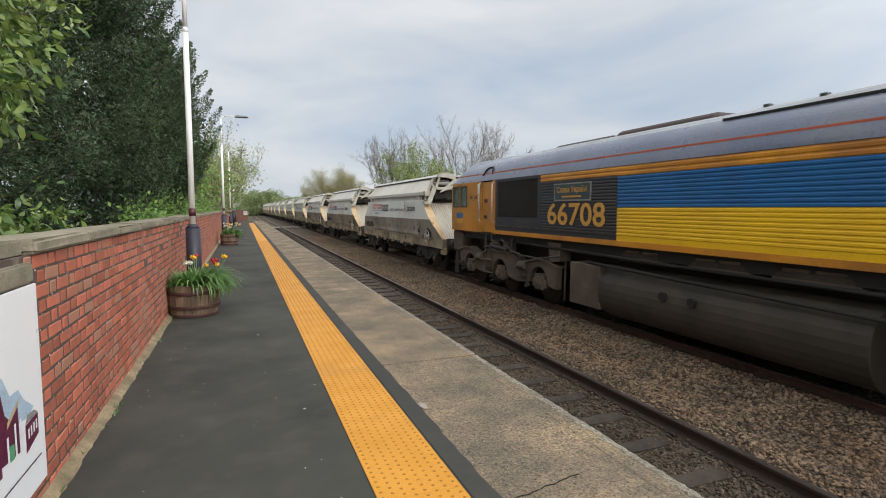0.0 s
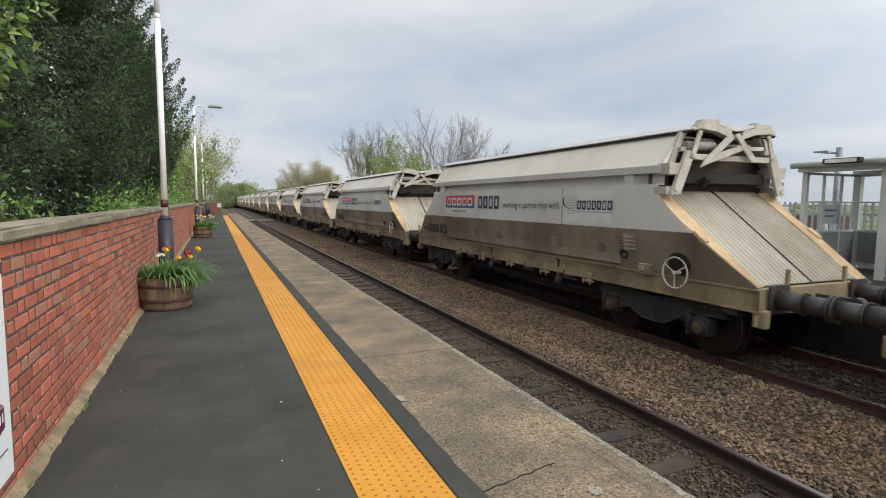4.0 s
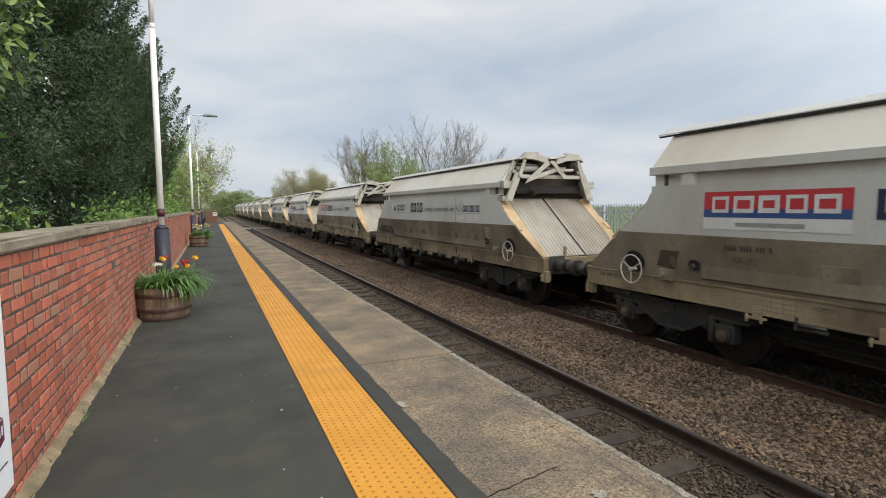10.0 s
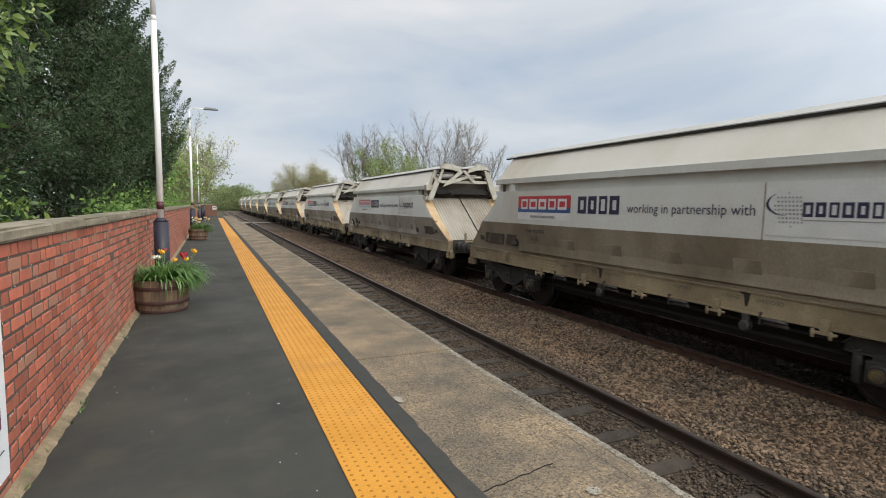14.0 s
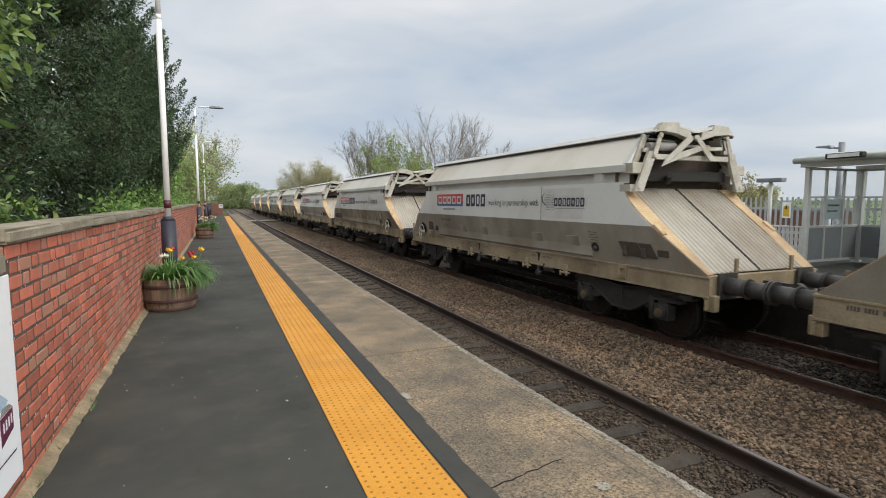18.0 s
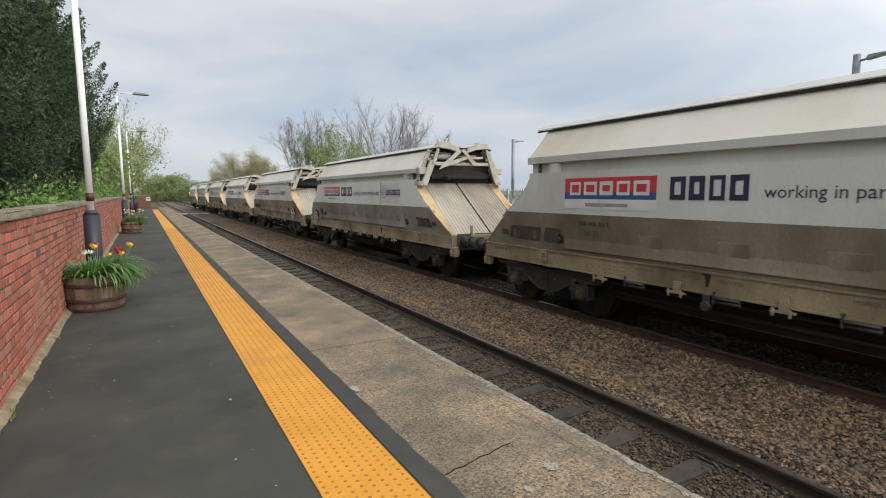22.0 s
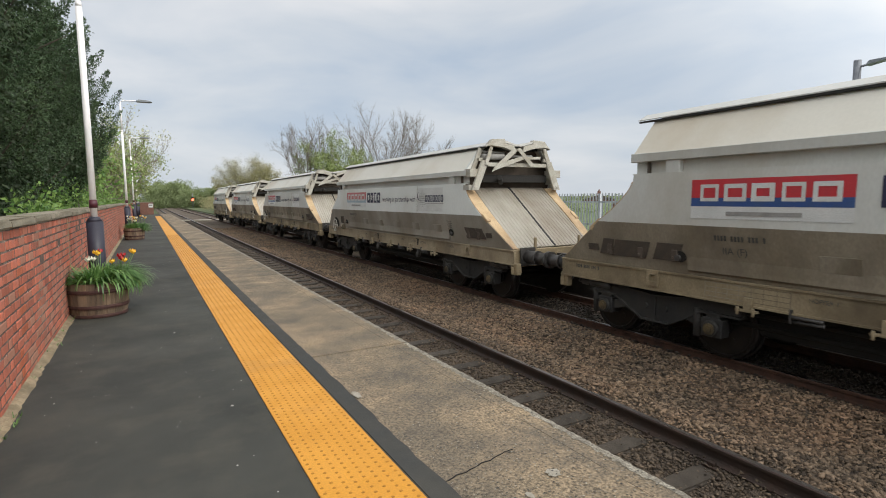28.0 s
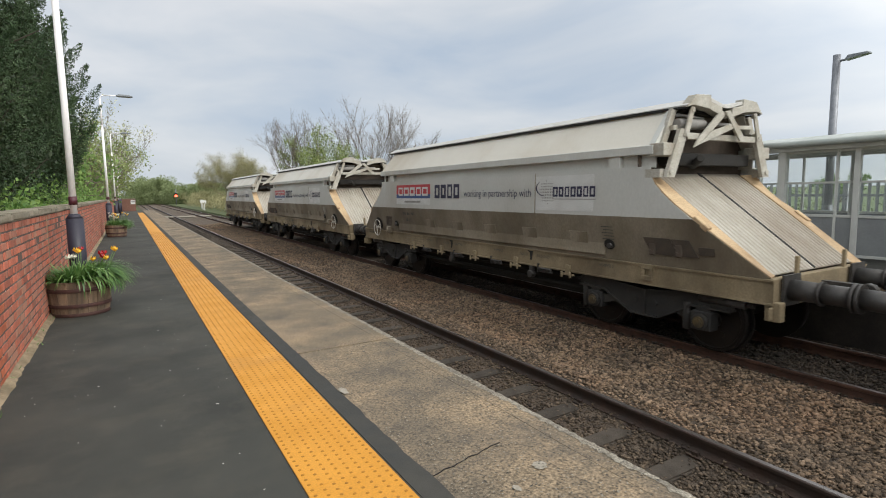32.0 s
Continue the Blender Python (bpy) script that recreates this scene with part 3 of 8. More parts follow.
# ballast bed, slightly uneven, a low shoulder between the tracks
bed_cols = [(2.0, -1.155), (2.5, -1.155), (3.0, -1.15), (3.6, -1.15), (4.2, -1.14), (4.6, -1.06), (4.85, -1.0), (5.2, -1.06), (5.7, -1.08), (6.2, -1.05), (6.55, -0.99), (6.85, -0.99), (7.4, -1.03), (8.2, -1.03), (8.6, -1.0), (9.26, -1.04)]
bv, bf = [], []
ny = 220
for j in range(ny):
    y = -12 + 332 * (j / (ny - 1)) ** 1.7
    for x, z in bed_cols:
        bv.append((x, y, z + (0.012 if x < 4.5 else 0.025) * noise.noise((x * 1.3, y * 0.9, 0.0))))
nb = len(bed_cols)
bf = [(j * nb + i, j * nb + i + 1, (j + 1) * nb + i + 1, (j + 1) * nb + i) for j in range(ny - 1) for i in range(nb - 1)]
bed = new("track_bed", raw("track_bed", bv, bf, M_BALLAST, True))
tagged(bed, "brown stone ballast bed under both tracks", "track bed", kind="structure")

# near platform: tarmac, sealed strip, gritty concrete margin in slabs, worn nosing
PLAT_END = 64.0
plat = thing("platform", "tarmac station platform with concrete edge slabs", "platform", kind="structure")
part("tarmac_surface", built((box, (-1.0, -8, -0.3), (1.005, PLAT_END, 0.0))), M_TARMAC, plat)
part("sealed_strip", built((box, (1.005, -8, -0.3), (1.115, PLAT_END, 0.004))), M_TARSTRIP, plat, "dark sealed tarmac strip")
part("platform_wall", built((box, (1.8, -8, -1.3), (2.02, PLAT_END, -0.12))), M_FACE, plat, "dark brick platform face")
y = -8.0
rs = random.Random(5)
cuts = [-8.0, -5.6, -3.1, -0.35, 5.05, 7.9, 10.7, 13.6, 16.3]
while cuts[-1] < PLAT_END - 2.9:
    cuts.append(cuts[-1] + rs.uniform(2.6, 2.9))
cuts.append(PLAT_END)
for a, b in zip(cuts, cuts[1:]):
    dz = rs.uniform(-0.004, 0.004)
    bm = bmesh.new()
    box(bm, (1.121, a + 0.006, -0.12), (1.94, b - 0.006, -0.004 + dz))
    soften(bm, 0.0015)
    part("concrete_slab", bm, M_SLAB, plat)
    bm = bmesh.new()
    n = max(2, int((b - a) / 0.22))
    top, low, out = [], [], []
    for i in range(n + 1):
        yy = a + 0.004 + (b - a - 0.008) * i / n
        w = rs.uniform(-0.008, 0.008)
        top.append((bm.verts.new((1.941, yy, dz - 0.0035)), bm.verts.new((EDGE_X - 0.03 + w, yy, dz - 0.003)), bm.verts.new((EDGE_X + w, yy, dz - 0.03)), bm.verts.new((EDGE_X - 0.02 + w, yy, -0.16)), bm.verts.new((1.943, yy, -0.16))))
    for p, q in zip(top, top[1:]):
        for i in range(5):
            bm.faces.new((p[i], p[(i + 1) % 5], q[(i + 1) % 5], q[i]))
    bm.faces.new(top[0])
    bm.faces.new(list(reversed(top[-1])))
    part("edge_nosing", bm, M_SLAB, plat, "worn concrete nosing")
    bm = bmesh.new()
    m = max(2, int((b - a) / 0.03))
    rows_ = []
    for i in range(m + 1):
        yy = a + 0.006 + (b - a - 0.012) * i / m
        rows_.append((bm.verts.new((EDGE_X - 0.062 + rs.uniform(-0.014, 0.016), yy, dz - 0.0006)), bm.verts.new((EDGE_X - 0.012 + rs.uniform(-0.008, 0.006), yy, dz - 0.001)), bm.verts.new((EDGE_X + 0.008, yy, dz - 0.03))))
    for p, q in zip(rows_, rows_[1:]):
        for i in range(2):
            bm.faces.new((p[i], p[i + 1], q[i + 1], q[i]))
    part("worn_edge", bm, M_CHIP, plat, "pale chipped edge")
    bm = bmesh.new()
    rows_ = [(bm.verts.new((1.10, a + (b - a) * i / 40, 0.0048)), bm.verts.new((1.132 + rs.uniform(-0.008, 0.009), a + (b - a) * i / 40, 0.0046))) for i in range(41)]
    for p, q in zip(rows_, rows_[1:]):
        bm.faces.new((p[0], p[1], q[1], q[0]))
    part("tar_bleed", bm, M_TARSTRIP, plat, "ragged edge of the sealed strip")

strip = thing("tactile_strip", "orange-yellow tactile warning strip with worn blisters along the platform", "tactile paving", kind="structure")
ys = [-8 + 0.9 * i for i in range(70)]
for i, a in enumerate(ys):
    if a + 0.9 > 57.5:
        break
    part("tactile_panel", built((box, (0.55, a + 0.0006, -0.02), (0.99, a + 0.8994, 0.007))), M_TACTILE, strip)
bvs, bfs = [], []
for j in range(-10, 430):
    yy = 1.2 + j * 0.0545
    for i in range(8):
        xx = 0.55 + 0.0275 + 0.055 * i + (0.0 if j % 2 == 0 else 0.0)
        k = len(bvs)
        for (r, z) in ((0.0105, 0.0068), (0.0075, 0.0092)):
            for q in range(6):
                bvs.append((xx + r * math.cos(q * math.pi / 3), yy + (0.027 if i % 2 else 0) + r * math.sin(q * math.pi / 3), z))
        for q in range(6):
            bfs.append((k + q, k + (q + 1) % 6, k + 6 + (q + 1) % 6, k + 6 + q))
        bfs.append(tuple(k + 6 + q for q in range(6)))
ob = part("blisters", raw("blisters", bvs, bfs, M_BLISTER), M_BLISTER, strip, "rows of low worn blisters")
ob["kind"] = "stuff"

# marks and litter on the surface
marks = thing("surface_marks", "pale repair patches and scattered white specks on the platform", "surface marks", kind="stuff")
bm = bmesh.new()
rs = random.Random(11)
def blot(bm, x, y, rx, ry, z, n=22):
    vs = [bm.verts.new((x + rx * rs.uniform(0.75, 1.15) * math.cos(a), y + ry * rs.uniform(0.75, 1.15) * math.sin(a), z)) for a in (2 * math.pi * i / n for i in range(n))]
    bm.faces.new(vs)
blot(bm, 1.162, 3.948, 0.03, 0.07, 0.0045)
blot(bm, 1.669, 2.385, 0.04, 0.042, 0.0005)
blot(bm, 1.436, 2.28, 0.02, 0.03, 0.0005)
part("repair_patches", bm, M_PATCH, marks)
bm = bmesh.new()
for x, y in ((0.343, 4.2), (0.09, 6.7)):
    blot(bm, x, y, 0.012, 0.012, 0.003, 7)
for _ in range(150):
    x, y = rs.uniform(-0.8, 0.52), 1.6 + 18 * rs.random() ** 1.6
    blot(bm, x, y, rs.uniform(0.002, 0.007), rs.uniform(0.002, 0.008), 0.003, 6)
part("white_specks", bm, M_SPECK, marks)
# pale and dark aggregate showing in the worn concrete
ra = np.random.default_rng(19)
for nm, mm, cnt, r0, r1 in (("pale_aggregate", M_CHIP, 5200, 0.002, 0.0065), ("dark_aggregate", M_TARSTRIP, 2600, 0.002, 0.007)):
    av, af = [], []
    for _ in range(cnt):
        x, yy, r = ra.uniform(1.15, 2.07), 1.4 + 9.5 * ra.random() ** 1.7, ra.uniform(r0, r1)
        k, a0 = len(av), ra.uniform(0, 6.28)
        av += [(x + r * math.cos(a0 + q * 1.257) * ra.uniform(0.7, 1.2), yy + r * math.sin(a0 + q * 1.257) * ra.uniform(0.7, 1.2), 0.0022) for q in range(5)]
        af.append(tuple(range(k, k + 5)))
    part(nm, raw(nm, av, af, mm), None, marks)["kind"] = "stuff"
bm = bmesh.new()
pts = [(1.135 + 0.03 * i, 2.592 + 0.02 * noise.noise((i * 0.5, 2, 0)) + 0.0067 * i) for i in range(18)]
for p, q in zip(pts, pts[1:]):
    bar(bm, (p[0], p[1], -0.001), (q[0], q[1], -0.001), rs.uniform(0.002, 0.005), 0.004)
part("slab_crack", bm, M_BLACK, marks, "dark crack across a slab")

# far platform
plat2 = thing("far_platform", "opposite tarmac platform with a concrete edge", "platform", kind="structure")
part("tarmac_surface", built((box, (9.75, -10, -1.3), (14.5, 40, 0.02))), M_TARMAC, plat2)
part("edge_slab", built((box, (9.27, -10, -0.10), (9.745, 40, 0.02))), M_SLAB, plat2)
part("platform_wall", built((box, (9.34, -10, -1.3), (9.745, 40, -0.104))), M_DARKWALL, plat2, "sooty platform face")

# ---- boundary wall in Flemish bond, stone coping, mortar fillet ----
WALL_X, COURSE, NCOURSE = -1.0, 0.0769, 16
wall = thing("boundary_wall", "weathered red brick platform wall with worn stone coping", "wall", kind="structure")
part("mortar_core", built((box, (-1.235, -8, -0.1), (WALL_X - 0.0035, PLAT_END, COURSE * NCOURSE))), M_MORTAR, wall, "dark weathered mortar")
rs = random.Random(3)


def brick_mesh(l, seed):
    """One worn brick face block; 0.02 deep into the wall, corners chipped."""
    r = random.Random(seed)
    bm = bmesh.new()
    h = COURSE - 0.0145
    vs = box(bm, (-0.022, 0, 0), (0, l, h))
    soften(bm, 0.004)
    for v in bm.verts:
        v.co += Vector((r.uniform(-0.002, 0.002), r.uniform(-0.003, 0.003), r.uniform(-0.002, 0.002)))
    return finish(bm, "brick", M_BRICK)


LONG = [brick_mesh(0.206, i) for i in range(4)]
SHORT = [brick_mesh(0.094, i + 10) for i in range(3)]
PALE = [brick_mesh(0.210, 21), brick_mesh(0.096, 22)]
for me in PALE:
    me.materials[0] = M_BRICK_PALE
far_v, far_f = [], []
count = 0
for c in range(NCOURSE):
    y = -8 + (0.0 if c % 2 == 0 else 0.176)
    z = c * COURSE + 0.007
    i = 0
    while y < PLAT_END - 0.25:
        long = i % 2 == 0
        l = 0.206 if long else 0.094
        x = WALL_X + rs.uniform(-0.0015, 0.0012)
        near = 3.3 < y < 6.3
        if y < 3.3 and z > 1.08:
            pass
        elif near and count < 330:
            pale = abs(y + l / 2 - 5.65) < 0.10 and c in (5, 7, 9, 11) or abs(y + l / 2 - 5.5) < 0.06 and c < 4
            me = PALE[0 if long else 1] if pale else rs.choice(LONG if long else SHORT)
            ob = part("brick", me, None, wall)
            ob.location = (x, y, z)
            count += 1
        elif y > 1.2:
            k = len(far_v)
            h = COURSE - 0.0145
            j = rs.uniform(-0.003, 0.003)
            far_v += [(x - 0.02, y + dy, z + dz) for dz in (0, h) for dy in (0, l)] + [(x + j, y + dy, z + dz) for dz in (0.003, h - 0.003) for dy in (0.003, l - 0.003)]
            far_f += [(k + 4, k + 5, k + 7, k + 6), (k, k + 1, k + 5, k + 4), (k + 1, k + 3, k + 7, k + 5), (k + 3, k + 2, k + 6, k + 7), (k + 2, k, k + 4, k + 6)]
        y += l + 0.021
        i += 1
ob = part("bricks", raw("bricks", far_v, far_f, M_BRICK_FAR), None, wall)
ob["kind"] = "stuff"
# drain line and movement joints down the wall
part("movement_joint", built((box, (WALL_X - 0.004, 8.66, 0.02), (WALL_X + 0.004, 8.70, 1.22))), M_FILLET, wall, "sandy vertical joint")
# coping stones
y = 3.42
while y < PLAT_END:
    l = rs.uniform(0.75, 1.05)
    b = min(y + l, PLAT_END)
    bm = bmesh.new()
    box(bm, (-1.28, y + 0.003, 1.232), (WALL_X + 0.025, b - 0.003, 1.232 + rs.uniform(0.066, 0.078)))
    soften(bm, 0.014, 2)
    for v in bm.verts:
        v.co += Vector((rs.uniform(-0.006, 0.006), 0, rs.uniform(-0.005, 0.005)))
    part("coping_stone", bm, M_STONE, wall)
    y += l
for a, b, x1, z0, z1 in ((-8, 0.6, 0.02, 1.10, 1.20), (0.606, 2.0, 0.02, 1.10, 1.195), (2.006, 3.40, 0.02, 1.10, 1.2), (0.6, 2.2, -0.02, 1.225, 1.30), (2.206, 3.40, -0.02, 1.225, 1.31)):
    bm = bmesh.new()
    box(bm, (-1.28, a, z0), (WALL_X + x1, b, z1))
    soften(bm, 0.012, 2)
    part("coping_stone", bm, M_STONE, wall)
# fillet of mortar at the foot
bm = bmesh.new()
rows = []
n = 900
for i in range(n + 1):
    yy = -2 + (PLAT_END + 2) * (i / n) ** 1.6
    w = 0.060 + 0.014 * noise.noise((yy * 3.1, 0, 0)) + 0.018 * noise.noise((yy * 13, 5, 0)) + 0.012 * noise.noise((yy * 37, 1, 0))
    rows.append((bm.verts.new((WALL_X - 0.01, yy, 0.045 + 0.012 * noise.noise((yy * 4, 3, 1)))), bm.verts.new((WALL_X + w * 0.5, yy, 0.026)), bm.verts.new((WALL_X + w, yy, 0.001))))
for p, q in zip(rows, rows[1:]):
    for i in range(2):
        bm.faces.new((p[i], p[i + 1], q[i + 1], q[i]))
part("mortar_fillet", bm, M_FILLET, wall, "crumbling sandy mortar fillet")
# lime spots along the joints
limes = thing("lime_spots", "small white lime spots in the brick joints", "surface marks", kind="stuff")
rq = random.Random(15)
bm = bmesh.new()
for _ in range(150):
    yy, zz = 3.45 + 5.5 * rq.random() ** 1.5, COURSE * rq.randint(1, 15) + rq.uniform(-0.004, 0.006)
    r = rq.uniform(0.003, 0.009)
    vs = [bm.verts.new((WALL_X + 0.0022, yy + r * rq.uniform(0.7, 1.5) * math.cos(a), zz + r * rq.uniform(0.5, 1.0) * math.sin(a))) for a in (k * math.pi / 3 for k in range(6))]
    bm.faces.new(vs)
part("spots", bm, M_SPECK, limes)["kind"] = "stuff"
# small weeds rooted in the fillet
weeds = thing("wall_foot_weeds", "small green weeds rooted along the wall foot", "weeds", kind="stuff")
rw = np.random.default_rng(77)
wv, wf = [], []
for yy in list(rw.uniform(2.6, 8.0, 26)) + list(rw.uniform(8, 22, 30)):
    x0 = WALL_X + rw.uniform(0.005, 0.10)
    for k in range(int(rw.integers(4, 10))):
        a, l, w = rw.uniform(0, 2 * math.pi), rw.uniform(0.015, 0.06), rw.uniform(0.002, 0.005)
        i = len(wv)
        dx, dy = math.cos(a), math.sin(a)
        wv += [(x0 - dy * w, yy + dx * w, 0.012), (x0 + dy * w, yy - dx * w, 0.012), (x0 + dx * l * 0.7, yy + dy * l * 0.7, 0.02 + l * 0.7)]
        wf.append((i, i + 1, i + 2))
part("weed_blades", raw("weed_blades", wv, wf, M_BLADE), None, weeds)["kind"] = "stuff"
# end wall across the platform with a small notice
bm = bmesh.new()
box(bm, (-1.0, 61.6, 0), (0.55, 61.85, 1.2))
endwall = thing("end_wall", "short red brick wall closing the platform end", "wall", kind="structure")
part("brickwork", bm, M_ENDBRICK, endwall)
part("coping", built((box, (-1.0, 61.57, 1.205), (0.58, 61.88, 1.27))), M_STONE, endwall)
sign = thing("platform_end_notice", "small cream notice on the end wall", "notice")
part("board", built((box, (0.12, 61.56, 0.72), (0.52, 61.59, 1.1))), M_LOGO_W, sign)
part("print_bar", built((box, (0.18, 61.553, 0.9), (0.46, 61.558, 0.97))), M_STENCIL, sign)

# ---- poster board on the wall ----
poster = thing("poster_board", "white wall board with a printed maroon station building", "poster")
PX = WALL_X + 0.004
part("board", built((box, (PX, 1.35, 0.13), (PX + 0.012, 3.43, 1.095)), bevel=0.003), M_BOARD, poster)
PZ = PX + 0.0125


def flat(bm, pts, x):
    vs = [bm.verts.new((x, a, b)) for a, b in pts]
    bm.faces.new(vs)


part("sky_print", built((flat, [(2.4, 0.60), (3.06, 0.52), (3.24, 0.50), (3.30, 0.53), (3.19, 0.60), (3.14, 0.66), (3.05, 0.66), (2.98, 0.76), (2.4, 0.80)], PZ)), M_SKYPRINT, poster, "pale blue printed sky")
part("building_print", built((flat, [(2.2, 0.36), (2.93, 0.36), (2.93, 0.40), (3.12, 0.385), (3.12, 0.60), (3.02, 0.57), (2.985, 0.60), (2.96, 0.69), (2.90, 0.72), (2.2, 0.70)], PZ + 0.001)), M_PURPLE, poster, "maroon printed station building")
part("canopy_print", built((flat, [(3.19, 0.345), (3.345, 0.385), (3.345, 0.485), (3.19, 0.475)], PZ + 0.001)), M_PURPLE, poster)
part("roof_print", built((flat, [(3.19, 0.478), (3.345, 0.488), (3.30, 0.512), (3.22, 0.515)], PZ + 0.001)), M_TUBE, poster)
part("gable_print", built((flat, [(3.0, 0.535), (3.13, 0.60), (3.13, 0.622), (3.0, 0.56)], PZ + 0.002)), M_CREAMPRINT, poster)
for i in range(4):
    bm = bmesh.new()
    a = 3.215 + 0.032 * i
    flat(bm, [(a, 0.40 + i * 0.005), (a + 0.017, 0.403 + i * 0.005), (a + 0.017, 0.45 + i * 0.004), (a, 0.448 + i * 0.004)], PZ + 0.002)
    part("window_print", bm, M_BOARD, poster)
for a, b, z0, z1 in ((2.985, 3.005, 0.37, 0.50), (3.065, 3.085, 0.39, 0.53), (3.125, 3.145, 0.39, 0.53)):
    part("post_print", built((flat, [(a, z0), (b, z0), (b, z1), (a, z1)], PZ + 0.003)), M_BOARD, poster)
part("door_print", built((flat, [(3.01, 0.385), (3.06, 0.385), (3.06, 0.45), (3.01, 0.455)], PZ + 0.002)), M_GREENPRINT, poster)
part("rule_print", built((flat, [(1.5, 0.27), (3.36, 0.27), (3.36, 0.278), (1.5, 0.278)], PZ + 0.002)), M_INK, poster)

# ---- tracks ----
def rail_profile():
    """Flat-bottom rail section, 0.159 high, about its centre line, head at z 0."""
    h = [(-0.07, -0.159), (0.07, -0.159), (0.07, -0.148), (0.016, -0.128), (0.010, -0.115), (0.010, -0.048), (0.035, -0.036), (0.035, -0.008), (0.028, -0.001)]
    return h + [(-x, z) for x, z in reversed(h[2:])]


def rail(parent, x, z, web, top=0.0):
    bm = bmesh.new()
    prism(bm, [(x + a, z + b) for a, b in rail_profile()], -12, 320, "y")
    ob = part("rail", bm, web, parent)
    part("running_surface", built((box, (x - 0.022, -12, z - 0.0009), (x + 0.030, 320, z + 0.0006))), M_RAILTOP, ob, "polished running surface")


def sleeper_mesh():
    bm = bmesh.new()
    box(bm, (-1.25, -0.125, -0.16), (1.25, 0.125, 0.0))
    soften(bm, 0.018, 2)
    return finish(bm, "sleeper", M_SLEEPER)


SLEEP = sleeper_mesh()


def chairs(parent, cx, z, ys):
    bm = bmesh.new()
    for y in ys:
        for s in (-1, 1):
            x = cx + s * 0.7525
            box(bm, (x - 0.13, y - 0.075, z - 0.185), (x + 0.13, y + 0.075, z - 0.159))
            for q in (-1, 1):
                box(bm, (x + q * 0.085 - 0.022, y - 0.03, z - 0.16), (x + q * 0.085 + 0.022, y + 0.03, z - 0.125))
    ob = part("rail_chairs", bm, M_RAIL, parent)
    ob["kind"] = "stuff"


def track(cx, z, name, label, web, first):
    t = thing(name, label, "railway track", group="railway tracks", kind="structure")
    for s in (-1, 1):
        rail(t, cx + s * 0.7525, z, web)
    ys = [first + 0.753 * i for i in range(-4, 90)]
    for y in ys:
        ob = part("sleeper", SLEEP, None, t)
        ob.location = (cx, y, z - 0.18)
        ob.rotation_euler = (0, 0, rs.uniform(-0.01, 0.01))
    chairs(t, cx, z, ys[:60])
    return t


track(TRACK_A, RAIL_A, "railway_track", "dark steel rails on worn grey sleepers", M_RAIL, 4.02)
track(TRACK_B, RAIL_B, "railway_track_far", "rusty steel rails on worn sleepers under the train", M_RAILRUST, 4.3)

# loose ballast stones, one mesh a bay
IC = [(1, 0, 0), (-1, 0, 0), (0, 1, 0), (0, -1, 0), (0, 0, 1), (0, 0, -1)]
IF = [(0, 2, 4), (2, 1, 4), (1, 3, 4), (3, 0, 4), (2, 0, 5), (1, 2, 5), (3, 1, 5), (0, 3, 5)]
rng = np.random.default_rng(8)


def bed_z(x):
    return np.interp(x, [c[0] for c in bed_cols], [c[1] for c in bed_cols])


def stones(name, count, x0, x1, y0, y1, smin, smax, lift=0.0, power=1.0, material=None):
    base, tri = np.array(IC), np.array(IF)
    c = np.stack([rng.uniform(x0, x1, count), y0 + (y1 - y0) * rng.random(count) ** power, np.zeros(count)], 1)
    c[:, 2] = bed_z(c[:, 0]) + lift + rng.uniform(-0.012, 0.012, count)
    size = rng.uniform(smin, smax, (count, 1)) * rng.uniform(0.55, 1.2, (count, 3))
    q = rng.normal(size=(count, 4))
    q /= np.linalg.norm(q, axis=1, keepdims=True)
    w, x, y, z = q.T
    R = np.stack([1 - 2 * (y * y + z * z), 2 * (x * y - z * w), 2 * (x * z + y * w), 2 * (x * y + z * w), 1 - 2 * (x * x + z * z), 2 * (y * z - x * w), 2 * (x * z - y * w), 2 * (y * z + x * w), 1 - 2 * (x * x + y * y)], 1).reshape(-1, 3, 3)
    v = (base[None] * rng.uniform(0.75, 1.35, (count, 6, 1)) + rng.uniform(-0.35, 0.35, (count, 6, 3))) * size[:, None, :]
    v = np.einsum("nij,nkj->nki", R, v) * np.array([1.1, 1.1, 0.68]) + c[:, None, :]
    f = (tri[None] + 6 * np.arange(count)[:, None, None]).reshape(-1, 3)
    me = bpy.data.meshes.new(name)
    v = v.reshape(-1, 3)
    me.vertices.add(len(v))
    me.vertices.foreach_set("co", v.ravel())
    me.loops.add(f.size)
    me.loops.foreach_set("vertex_index", f.ravel().astype(np.int32))
    me.polygons.add(len(f))
    me.polygons.foreach_set("loop_start", np.arange(0, f.size, 3, dtype=np.int32))
    me.update()
    me.materials.append(material or M_STONES)
    return me


